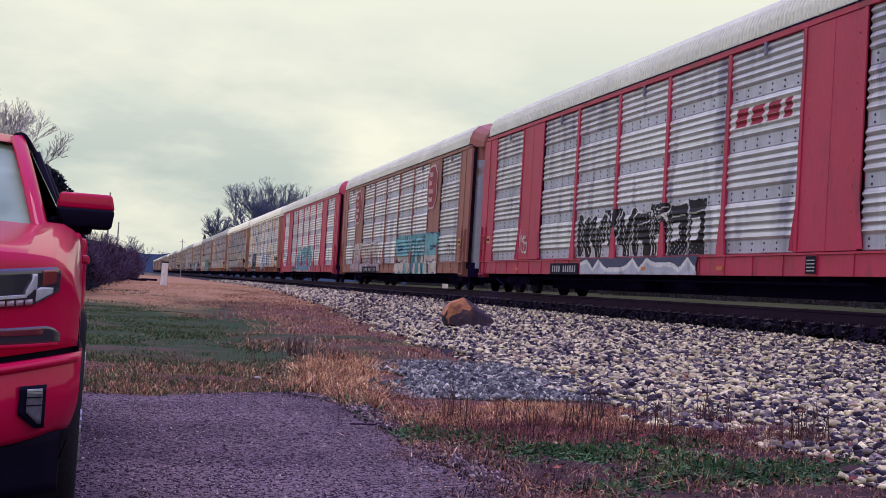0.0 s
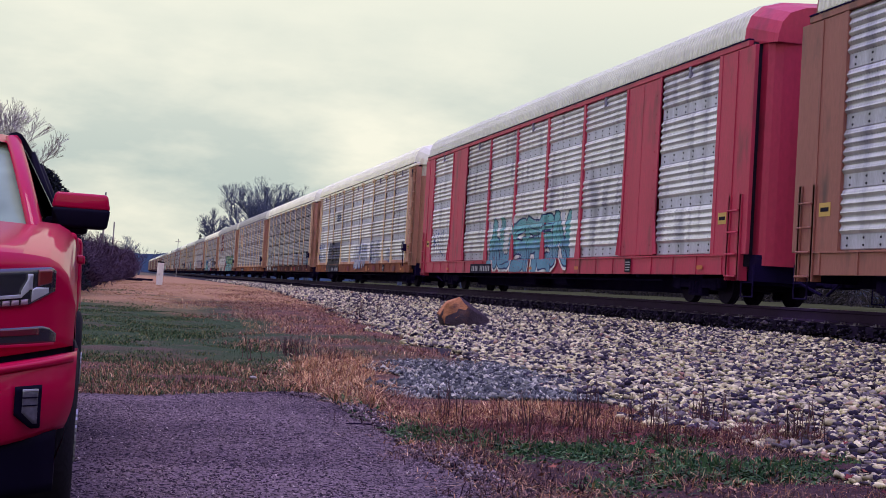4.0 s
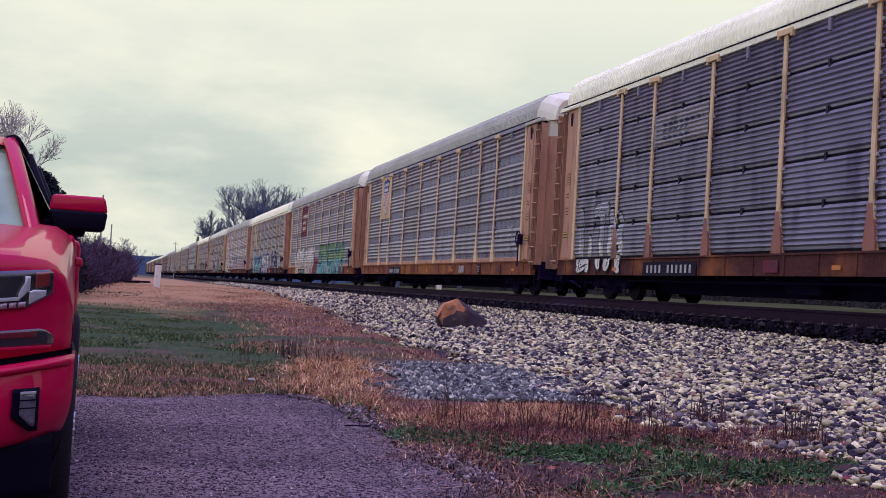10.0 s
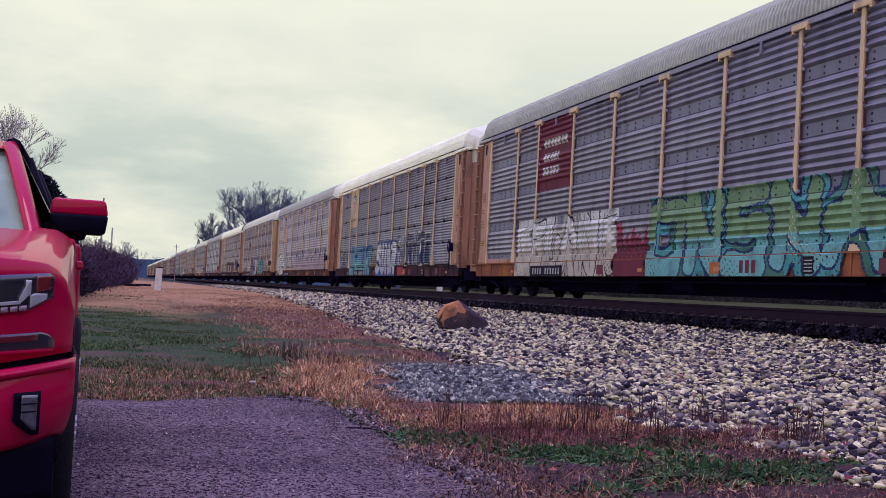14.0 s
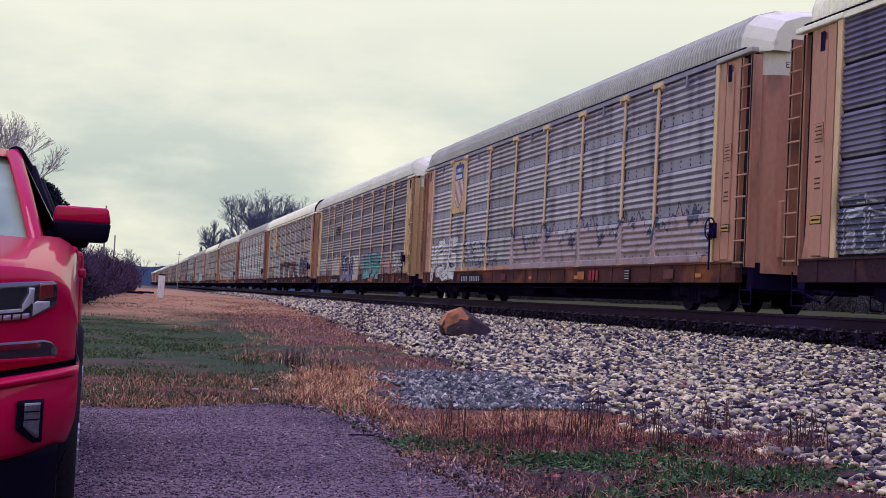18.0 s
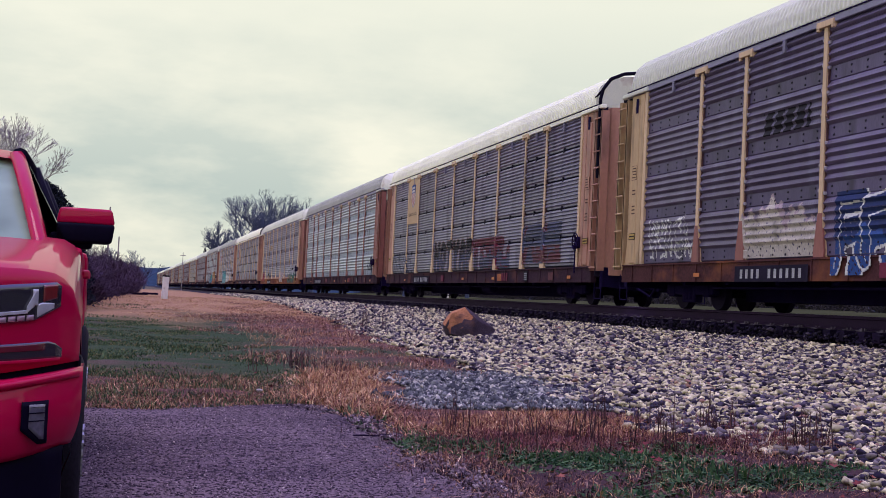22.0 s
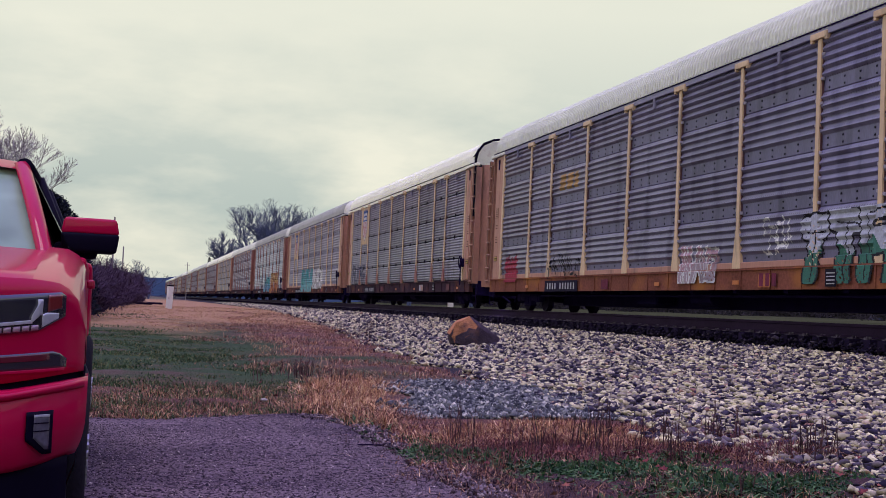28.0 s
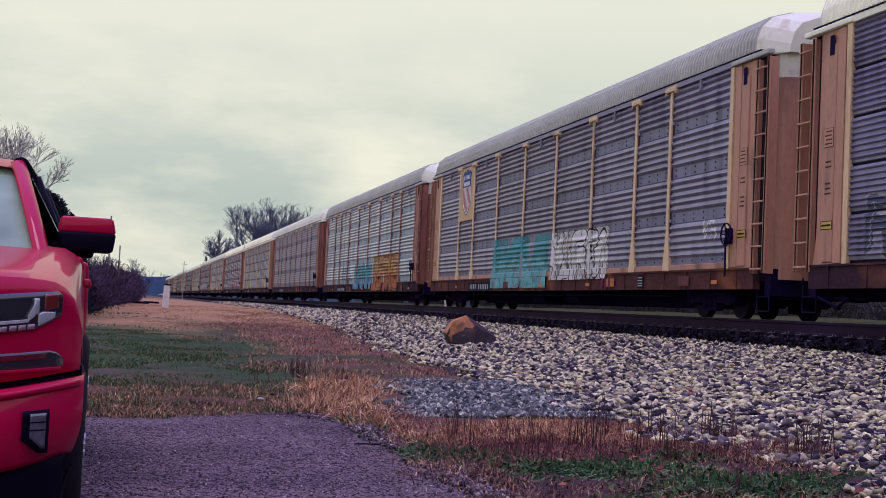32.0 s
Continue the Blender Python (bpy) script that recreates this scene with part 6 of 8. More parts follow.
        box(bm, min(s * 0.80, s * 1.0), max(s * 0.80, s * 1.0), 1.78, 1.90, 1.258, 1.335, 0.02)
        part("mirror_arm", bm_mesh("mirror_arm", bm, black), low_shell)
    # load bed
    bm = bmesh.new()
    box(bm, -0.93, 0.93, 3.95, 5.72, 0.75, 0.82)
    for s in (-1, 1):
        box(bm, min(s * 0.86, s * 0.97), max(s * 0.86, s * 0.97), 3.95, 5.74, 0.8, 1.29, 0.03)
    box(bm, -0.93, 0.93, 3.93, 3.99, 0.8, 1.27)
    part("load_bed", bm_mesh("load_bed", bm, red), t)
    bm = bmesh.new()
    box(bm, -0.85, 0.85, 5.70, 5.76, 0.78, 1.28, 0.02)
    part("tailgate", bm_mesh("tailgate", bm, red), t)
    bm = bmesh.new()
    box(bm, -0.95, 0.95, 5.74, 5.88, 0.48, 0.70, 0.04)
    part("rear_bumper", bm_mesh("rear_bumper", bm, M["chrome"]), t)
    bm = bmesh.new()
    box(bm, -0.6, 0.6, 2.3, 2.5, 0.9, 1.45, 0.06)
    box(bm, -0.75, 0.75, 1.5, 1.75, 0.95, 1.2, 0.05)
    part("interior", bm_mesh("interior", bm, M["seat_cloth"]), t)
    # wheels
    for s in (-1, 1):
        for y in (1.0, 4.65):
            bm = bmesh.new()
            m = Matrix.Translation((s * 0.865, y, 0.405)) @ Matrix.Rotation(radians(90), 4, "Y")
            prof = [(-0.13, 0.24), (-0.14, 0.34), (-0.12, 0.39), (-0.09, 0.405), (0.09, 0.405), (0.12, 0.39), (0.14, 0.34), (0.13, 0.24)]
            ring = []
            for i in range(32):
                a = 2 * math.pi * i / 32
                ring.append([bm.verts.new((s * 0.865 + p, y + r * math.cos(a), 0.405 + r * math.sin(a))) for p, r in prof])
            for i in range(32):
                for j in range(len(prof) - 1):
                    bm.faces.new((ring[i][j], ring[(i + 1) % 32][j], ring[(i + 1) % 32][j + 1], ring[i][j + 1]))
            bmesh.ops.recalc_face_normals(bm, faces=bm.faces)
            tyre = part("tyre", bm_mesh("tyre", bm, M["rubber"], smooth=True), t)
            bm = bmesh.new()
            rod(bm, (s * 0.80, y, 0.405), (s * 0.985, y, 0.405), 0.245, 28)
            for q in range(16):    # wheel nuts
                a = 2 * math.pi * q / 16
                rod(bm, (s * 0.975, y + 0.09 * math.cos(a), 0.405 + 0.09 * math.sin(a)), (s * 1.012, y + 0.09 * math.cos(a), 0.405 + 0.09 * math.sin(a)), 0.018, 6)
            for q in range(6):
                a = math.pi * q / 3
                rod(bm, (s * 0.968, y + 0.05 * math.cos(a), 0.405 + 0.05 * math.sin(a)), (s * 0.965, y + 0.23 * math.cos(a), 0.405 + 0.23 * math.sin(a)), 0.03, 6)
            part("rim", bm_mesh("rim", bm, M["alloy"]), tyre)
    t.matrix_basis = pose(-1.135, 4.42, 0.0, 0, 0, 1.6)
    return t


pickup()

# ---- white marker post and loose rock by the track ----
bm = bmesh.new()
box(bm, -0.13, 0.13, -0.13, 0.13, -0.4, 1.13, 0.015)
marker = tagged(new("marker_post", bm_mesh("marker_post", bm, M["white_paint"])), "white square trackside post with a dark cap", "post")
marker.matrix_basis = pose(1.72, 66, 0.46, 1.0, 1.5, 20)
bm = bmesh.new()
box(bm, -0.14, 0.14, -0.14, 0.14, 1.13, 1.20, 0.01)
part("cap", bm_mesh("cap", bm, M["black"]), marker, "dark cap")

def boulder():
    """A split slab of rock: flat faces, sharp edges, a sloping back."""
    bm = bmesh.new()
    for p in ((-0.60, -0.25, 0.02), (-0.62, 0.2, 0.05), (-0.50, -0.32, 0.36), (-0.20, -0.28, 0.60), (-0.10, 0.22, 0.58), (-0.46, 0.24, 0.42), (0.04, -0.42, 0.36), (0.62, -0.20, 0.16), (0.58, 0.24, 0.22), (0.60, -0.28, -0.22), (0.10, -0.40, -0.20), (-0.1, -0.44, 0.10), (0.5, 0.3, -0.25), (-0.5, 0.3, -0.25), (-0.45, -0.3, -0.2)):
        bm.verts.new(p)
    bmesh.ops.convex_hull(bm, input=list(bm.verts))
    bmesh.ops.bevel(bm, geom=list(bm.edges), offset=0.018, segments=1, affect="EDGES")
    bmesh.ops.triangulate(bm, faces=bm.faces)
    bmesh.ops.subdivide_edges(bm, edges=[e for e in bm.edges if e.calc_length() > 0.12], cuts=2, use_grid_fill=True)
    for v in bm.verts:
        v.co += Vector((noise.noise(v.co * 6), noise.noise(v.co * 6 + Vector((9, 0, 0))), noise.noise(v.co * 6 + Vector((0, 9, 0))))) * 0.022
    bmesh.ops.recalc_face_normals(bm, faces=bm.faces)
    for fc in bm.faces:
        # upper left faces get rust colour brightened as if lit, the rest dark slate
        fc.material_index = 1 if fc.normal.dot(Vector((-0.72, -0.45, 0.5))) > 0.62 and fc.calc_center_median().x < -0.05 else 0
    return bm_mesh("boulder", bm, [M["rock"], M["rock_rust_lit"]])


rock = tagged(new("boulder", boulder()), "angular split brown and slate boulder lying on the ballast bank", "boulder")
rock.matrix_basis = pose(7.15, 26.4, 0.46, 0, 8, -8) @ Matrix.Diagonal((0.90, 0.9, 0.80, 1))

# ---- ballast stones ----
def island_material(name, stops, rough=0.95, fine=30.0):
    """Colour picked piece by piece from a row of colours."""
    m = bpy.data.materials.new(name)
    m.use_nodes = True
    n, k = m.node_tree.nodes, m.node_tree.links
    b = n["Principled BSDF"]
    b.inputs["Roughness"].default_value = rough
    b.inputs["Specular IOR Level"].default_value = 0.2
    g = n.new("ShaderNodeNewGeometry")
    r = n.new("ShaderNodeValToRGB")
    e = r.color_ramp.elements
    e[0].position, e[0].color = stops[0][0], (*stops[0][1], 1)
    e[1].position, e[1].color = stops[-1][0], (*stops[-1][1], 1)
    for p, c in stops[1:-1]:
        x = e.new(p)
        x.color = (*c, 1)
    k.new(g.outputs["Random Per Island"], r.inputs["Fac"])
    co = n.new("ShaderNodeTexCoord")
    t = n.new("ShaderNodeTexNoise")
    t.inputs["Scale"].default_value = fine
    k.new(co.outputs["Object"], t.inputs["Vector"])
    mr = n.new("ShaderNodeMapRange")
    mr.inputs["From Min"].default_value, mr.inputs["From Max"].default_value = 0.3, 0.7
    mr.inputs["To Min"].default_value, mr.inputs["To Max"].default_value = 0.7, 1.25
    k.new(t.outputs["Fac"], mr.inputs["Value"])
    s = n.new("ShaderNodeVectorMath")
    s.operation = "SCALE"
    k.new(r.outputs["Color"], s.inputs[0])
    k.new(mr.outputs["Result"], s.inputs["Scale"])
    k.new(s.outputs[0], b.inputs["Base Color"])
    return m


M["stones"] = island_material("limestone_ballast", [(0.0, (0.012, 0.008, 0.022)), (0.26, (0.05, 0.040, 0.068)), (0.44, (0.16, 0.132, 0.135)), (0.64, (0.40, 0.35, 0.23)), (0.93, (0.74, 0.66, 0.40)), (1.0, (0.26, 0.13, 0.11))])
M["chips"] = island_material("blue_grey_chippings", [(0.0, (0.014, 0.015, 0.026)), (0.5, (0.078, 0.082, 0.088)), (0.85, (0.21, 0.212, 0.20)), (1.0, (0.52, 0.49, 0.40))])

PHI = (1 + 5 ** 0.5) / 2
ICO_V = np.array([(-1, PHI, 0), (1, PHI, 0), (-1, -PHI, 0), (1, -PHI, 0), (0, -1, PHI), (0, 1, PHI), (0, -1, -PHI), (0, 1, -PHI), (PHI, 0, -1), (PHI, 0, 1), (-PHI, 0, -1), (-PHI, 0, 1)]) / 1.9
ICO_F = np.array([(0, 11, 5), (0, 5, 1), (0, 1, 7), (0, 7, 10), (0, 10, 11), (1, 5, 9), (5, 11, 4), (11, 10, 2), (10, 7, 6), (7, 1, 8), (3, 9, 4), (3, 4, 2), (3, 2, 6), (3, 6, 8), (3, 8, 9), (4, 9, 5), (2, 4, 11), (6, 2, 10), (8, 6, 7), (9, 8, 1)])
LOW_V = np.array([(1, 0, 0), (-1, 0, 0), (0, 1, 0), (0, -1, 0), (0, 0, 1), (0, 0, -1)]) * 1.0
LOW_F = np.array([(0, 2, 4), (2, 1, 4), (1, 3, 4), (3, 0, 4), (2, 0, 5), (1, 2, 5), (3, 1, 5), (0, 3, 5)])
BLOCK_V = np.array([(x, y, z) for x in (-0.66, 0.66) for y in (-0.66, 0.66) for z in (-0.66, 0.66)])
BLOCK_F = np.array([(0, 1, 3), (0, 3, 2), (4, 6, 7), (4, 7, 5), (0, 4, 5), (0, 5, 1), (2, 3, 7), (2, 7, 6), (0, 2, 6), (0, 6, 4), (1, 5, 7), (1, 7, 3)])
rng = np.random.default_rng(7)


def stones(name, places, sizes, base_v, base_f, mat, label):
    """Many broken stones in one mesh: each a squashed, jittered, turned solid."""
    n, nv = len(places), len(base_v)
    v = base_v[None] * (1 + rng.uniform(-0.32, 0.32, (n, nv, 1)))
    v = v + rng.uniform(-0.17, 0.17, (n, nv, 3))
    v = v * rng.uniform(0.65, 1.2, (n, 1, 3)) * np.array([1, 1, 0.85])
    a = rng.uniform(0, 2 * np.pi, n)
    b = rng.normal(0, 0.38, n)
    ca, sa, cb, sb = np.cos(a), np.sin(a), np.cos(b), np.sin(b)
    x, y, z = v[..., 0], v[..., 1], v[..., 2]
    y, z = y * cb[:, None] - z * sb[:, None], y * sb[:, None] + z * cb[:, None]
    x, y = x * ca[:, None] - y * sa[:, None], x * sa[:, None] + y * ca[:, None]
    v = np.stack([x, y, z], -1) * sizes[:, None, None] + places[:, None, :]
    f = base_f[None] + (np.arange(n) * nv)[:, None, None]
    me = bpy.data.meshes.new(name)
    me.vertices.add(n * nv)
    me.vertices.foreach_set("co", v.reshape(-1))
    count = n * len(base_f)
    me.loops.add(count * 3)
    me.loops.foreach_set("vertex_index", f.reshape(-1))
    me.polygons.add(count)
    me.polygons.foreach_set("loop_start", np.arange(count) * 3)
    me.update(calc_edges=True)
    me.materials.append(mat)
    return tagged(new(name, me), label, "gravel", kind="stuff")


FOOT_Y = np.array([0, 6, 9, 12, 16, 20, 25, 40, 70, 120, 400.0])
FOOT_X = np.array([5.2, 5.0, 4.8, 4.9, 5.3, 5.2, 5.3, 6.6, 7.9, 8.8, 9.3])


def land_np(x, y):
    base = 0.46 * np.clip((y - 12.5) / 55, 0, 1) + 0.05 * np.clip((x - 2.2) / 2, 0, 1)
    f = np.interp(y, FOOT_Y, FOOT_X)
    top = RAIL_Z - 0.47
    return np.where(x <= f, base, np.where(x < 10.9, base + (top - CREST - base) * (x - f) / (10.9 - f), top - CREST * np.clip((11.95 - x) / 0.25, 0, 1)))


def bank(n, y0, y1, size, power=1.0):
    y = y0 + (y1 - y0) * rng.uniform(0, 1, n) ** power
    f = np.interp(y, FOOT_Y, FOOT_X)
    u = rng.uniform(-0.03, 1, n)
    edge = 0.25 * np.sin(y * 1.7) + 0.18 * np.sin(y * 4.1 + 1)
    x = f + edge * (1 - u) + u * (11.75 - f)
    s = size * np.clip(rng.lognormal(0, 0.28, n), 0.5, 1.6)
    z = land_np(x, y) + rng.uniform(-0.5, 1.1, n) * s
    hump = (x > 11.45) & (np.mod(y - 4 + 0.115, 0.53) < 0.23)
    z = np.where(hump, z - 0.08, z)
    return np.stack([x, y, z], 1), s


def thin_out(pl, sz):
    """Fewer stones on the stretch beside the pavement's near end."""
    q = (pl[:, 1] > 1.45 * pl[:, 0] - 1.2) | (rng.uniform(0, 1, len(pl)) < 0.25)
    return pl[q], sz[q]


def laid(v, flat_z):
    """A base solid squashed towards a slab, as stones come to rest."""
    return v * np.array([1.0, 1.0, flat_z])


for n, size, solid, tris in ((34000, 0.034, ICO_V, ICO_F), (46000, 0.025, ICO_V, ICO_F), (30000, 0.031, BLOCK_V, BLOCK_F)):
    pl, sz = thin_out(*bank(n, 6.0, 21, size))
    stones("ballast_stones", pl, sz, laid(solid, 0.68), tris, M["stones"], "pale broken limestone ballast on the track bank")
pl, sz = bank(56000, 20, 46, 0.040, 1.3)
stones("ballast_stones", pl, sz, laid(LOW_V, 0.8), LOW_F, M["stones"], "pale broken limestone ballast on the track bank")
pl, sz = bank(42000, 46, 140, 0.058, 1.5)
stones("ballast_stones", pl, sz, LOW_V, LOW_F, M["stones"], "pale broken limestone ballast farther along the track")
# blue-grey chippings at the foot of the bank
n = 21000
cx, cy = rng.normal(0, 1, n), rng.uniform(0, 1, n)
py = 11.9 + 5.0 * cy ** 1.2
px = 2.55 + 0.18 * (py - 12) + 2.2 * rng.uniform(0, 1, n) ** 0.9 + 0.25 * np.sin(py * 2.3)
sz = 0.023 * rng.lognormal(0, 0.3, n)
stones("chippings", np.stack([px, py, land_np(px, py) + 0.012 + rng.uniform(-0.2, 0.6, n) * sz], 1), sz, LOW_V, LOW_F, M["chips"], "blue-grey chippings at the foot of the bank")
n = 5000
py = rng.uniform(6, 120, n) ** 1.0
px = rng.uniform(12.2, 15.2, n)
sz = 0.07 * rng.lognormal(0, 0.25, n)
stones("ballast_stones", np.stack([px, py, land_np(px, py) + 0.02], 1), sz, LOW_V, LOW_F, M["stones"], "pale ballast between the rails")
# ballast packed between the tie ends, coloured black for the shade there
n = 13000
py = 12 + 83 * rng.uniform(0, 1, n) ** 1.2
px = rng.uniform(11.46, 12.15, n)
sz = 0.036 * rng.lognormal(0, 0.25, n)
M["shade_stones"] = island_material("shade_black_ballast", [(0.0, (0.006, 0.004, 0.014)), (0.8, (0.022, 0.015, 0.034)), (1.0, (0.09, 0.07, 0.09))])
stones("oily_ballast", np.stack([px, py, RAIL_Z - 0.36 + rng.uniform(-0.10, 0.06, n)], 1), sz, LOW_V, LOW_F, M["shade_stones"], "ballast coloured dark for the shade between the tie ends")
# coarse aggregate worn out of the asphalt, and loose grit
n = 44000
py = 5.4 + 7.2 * rng.uniform(0, 1, n) ** 1.25
px = rng.uniform(-1.3, 2.1, n)
sz = 0.0046 * np.clip(rng.lognormal(0, 0.42, n), 0.5, 1.9)
q = (py < 11.1) | ((px > 0.5) & (py < 12.2) & (px < 1.75))
M["aggregate"] = island_material("asphalt_aggregate", [(0.0, (0.018, 0.012, 0.022)), (0.3, (0.07, 0.048, 0.062)), (0.75, (0.19, 0.14, 0.16)), (0.95, (0.30, 0.235, 0.245)), (1.0, (0.55, 0.47, 0.42))])
stones("aggregate", np.stack([px, py, sz * 0.15], 1)[q], sz[q], LOW_V, LOW_F, M["aggregate"], "worn aggregate and loose grit on the asphalt")
# crumbled edge of the pavement
n = 3500
py = rng.uniform(5.2, 12.3, n)
px = 2.02 + 0.02 * (11 - py) + rng.normal(0.04, 0.08, n) - 0.35 * np.clip(py - 11.3, 0, 1)
sz = 0.009 * np.clip(rng.lognormal(0, 0.5, n), 0.4, 2.2)
stones("asphalt_crumbs", np.stack([px, py, 0.01 + 0 * px], 1), sz, LOW_V, LOW_F, M["aggregate"], "crumbled asphalt along the pavement's edge")

# ---- dead grass, weeds and leaves between the pavement and the bank ----
M["straw"] = island_material("dead_straw_grass", [(0.0, (0.09, 0.03, 0.035)), (0.3, (0.27, 0.105, 0.075)), (0.6, (0.50, 0.255, 0.125)), (0.88, (0.68, 0.43, 0.22)), (1.0, (0.80, 0.62, 0.38))], fine=8)
M["brown_grass"] = island_material("brown_dry_grass", [(0.0, (0.045, 0.018, 0.026)), (0.4, (0.18, 0.082, 0.072)), (0.8, (0.37, 0.185, 0.125)), (1.0, (0.56, 0.35, 0.22))], fine=8)
M["green_grass"] = island_material("green_lawn_grass", [(0.0, (0.016, 0.036, 0.020)), (0.4, (0.042, 0.080, 0.036)), (0.78, (0.095, 0.14, 0.052)), (1.0, (0.24, 0.18, 0.09))], fine=8)
M["weed_green"] = island_material("green_weed_leaves", [(0.0, (0.012, 0.036, 0.018)), (0.5, (0.035, 0.09, 0.036)), (1.0, (0.10, 0.18, 0.07))], fine=8)
M["red_stem"] = island_material("red_brown_stems", [(0.0, (0.05, 0.02, 0.03)), (0.5, (0.15, 0.045, 0.05)), (0.9, (0.26, 0.10, 0.085)), (1.0, (0.40, 0.22, 0.16))], fine=8)
M["dead_stalk"] = island_material("dark_dead_stalks", [(0.0, (0.035, 0.02, 0.025)), (1.0, (0.13, 0.06, 0.055))], fine=8)
M["fallen_leaf"] = island_material("fallen_leaves", [(0.0, (0.08, 0.014, 0.020)), (0.4, (0.15, 0.032, 0.034)), (0.7, (0.24, 0.085, 0.055)), (1.0, (0.46, 0.28, 0.18))], fine=30)


def sheet(name, v, f, mat, label, category="grass"):
    me = bpy.data.meshes.new(name)
    me.vertices.add(len(v))
    me.vertices.foreach_set("co", np.ascontiguousarray(v, dtype=np.float32).reshape(-1))
    count = len(f)
    me.loops.add(count * f.shape[1])
    me.loops.foreach_set("vertex_index", np.ascontiguousarray(f, dtype=np.int32).reshape(-1))
    me.polygons.add(count)
    me.polygons.foreach_set("loop_start", np.arange(count) * f.shape[1])
    me.update(calc_edges=True)
    me.materials.append(mat)
    return tagged(new(name, me), label, category, kind="stuff")


def blades(name, x, y, height, width, lean, mat, label, wind=(0, 0)):
    """Bent grass blades: two quads and a tip each, as four triangles."""
    n = len(x)
    patch = 0.5 + 0.5 * np.sin(x * 3.1 + 1.7 * np.sin(y * 1.3)) * np.sin(y * 2.3 + 1.3 * np.sin(x * 1.9)) + 0.25 * np.sin(x * 7.3 + y * 5.9)
    height = height * np.clip(0.5 + 0.75 * patch, 0.3, 1.4)
    z = land_np(x, y) + 0.05 * np.sin(x * 2.1) * np.sin(y * 1.9) * 0.3 - 0.015
    a = rng.uniform(0, 2 * np.pi, n)
    l = np.abs(rng.normal(0, lean, n))
    dx, dy = np.cos(a) * l + wind[0], np.sin(a) * l + wind[1]
    b = rng.uniform(0, 2 * np.pi, n)
    wx, wy = np.cos(b) * width / 2, np.sin(b) * width / 2
    p0 = np.stack([x, y, z], 1)
    w = np.stack([wx, wy, 0 * wx], 1)
    p1 = p0 + np.stack([dx * 0.35, dy * 0.35, 0.55 * np.ones(n)], 1) * height[:, None]
    p2 = p0 + np.stack([dx, dy, 1.0 / np.sqrt(1 + l * l)], 1) * height[:, None]
    v = np.stack([p0 - w, p0 + w, p1 - w * 0.8, p1 + w * 0.8, p2], 1).reshape(-1, 3)
    f = np.array([(0, 1, 3), (0, 3, 2), (2, 3, 4)])[None] + (np.arange(n) * 5)[:, None, None]
    return sheet(name, v, f.reshape(-1, 3), mat, label)


def spread(n, x0, x1, y0, y1, clump=0.0, per=18):
    if not clump:
        return rng.uniform(x0, x1, n), rng.uniform(y0, y1, n)
    m = max(1, n // per)
    cx, cy = rng.uniform(x0, x1, m), rng.uniform(y0, y1, m)
    i = rng.integers(0, m, n)
    return cx[i] + rng.normal(0, clump, n), cy[i] + rng.normal(0, clump, n)


def keep(x, y, test):
    q = test(x, y)
    return x[q], y[q]


def paved(x, y):
    return (y < 11.5 + np.clip((x - 0.3) / 1.4, 0, 1)) & (x < 1.92 + 0.02 * (12 - y))


def off_pavement(x, y):
    return ~paved(x, y)


# straw: a matted tuft past the pavement's corner, a thin band along the foot of the bank
x, y = spread(9500, 2.25, 4.5, 9.5, 11.3, 0.10)
x, y = keep(x, y, lambda x, y: off_pavement(x, y) & (y < 11.0 + 0.3 * np.sin(x * 4)) & (y > 9.7 - 0.2 * np.sin(x * 3.3)))
blades("straw_grass", x, y, rng.uniform(0.04, 0.15, len(x)), 0.008, 1.7, M["straw"], "matted straw-coloured dead grass beside the asphalt")
x, y = spread(12000, 1.6, 3.2, 11.2, 17.2, 0.14)
x, y = keep(x, y, lambda x, y: off_pavement(x, y) & (np.abs(x - 2.0 - 0.18 * (y - 12)) < 0.55 + 0.15 * np.sin(y * 3)))
blades("straw_grass", x, y, rng.uniform(0.05, 0.17, len(x)), 0.008, 2.0, M["straw"], "matted straw-coloured dead grass beside the asphalt")
x, y = spread(9000, 2.2, 5.2, 8.6, 11.0, 0.12)
x, y = keep(x, y, off_pavement)
blades("red_grass", x, y, rng.uniform(0.04, 0.15, len(x)), 0.006, 1.5, M["red_stem"], "reddish dead stems at the foot of the ballast")
x, y = spread(4200, 2.2, 4.4, 11.0, 12.4, 0.12)
x, y = keep(x, y, off_pavement)
blades("red_grass", x, y, rng.uniform(0.03, 0.10, len(x)), 0.006, 1.6, M["brown_grass"], "brown dead stems among the chippings")
# stems and litter lying on dark soil
x, y = spread(15000, 1.9, 5.9, 5.4, 9.6, 0.16)
x, y = keep(x, y, off_pavement)
M["litter"] = island_material("dark_matted_litter", [(0.0, (0.02, 0.01, 0.018)), (0.5, (0.06, 0.03, 0.036)), (0.9, (0.15, 0.08, 0.07)), (1.0, (0.34, 0.22, 0.16))], fine=8)
h = len(x) // 3
blades("dead_grass", x[:h], y[:h], rng.uniform(0.03, 0.10, h), 0.006, 2.2, M["brown_grass"], "brown dead grass flattened on the verge")
blades("dead_litter", x[h:], y[h:], rng.uniform(0.03, 0.11, len(x) - h), 0.008, 2.4, M["litter"], "dark matted plant litter on the verge", )
x, y = spread(5000, 1.9, 5.6, 5.4, 9.4, 0.2)
x, y = keep(x, y, off_pavement)
blades("dead_grass", x, y, rng.uniform(0.04, 0.11, len(x)), 0.005, 1.9, M["straw"], "pale dead grass stems lying on the verge")
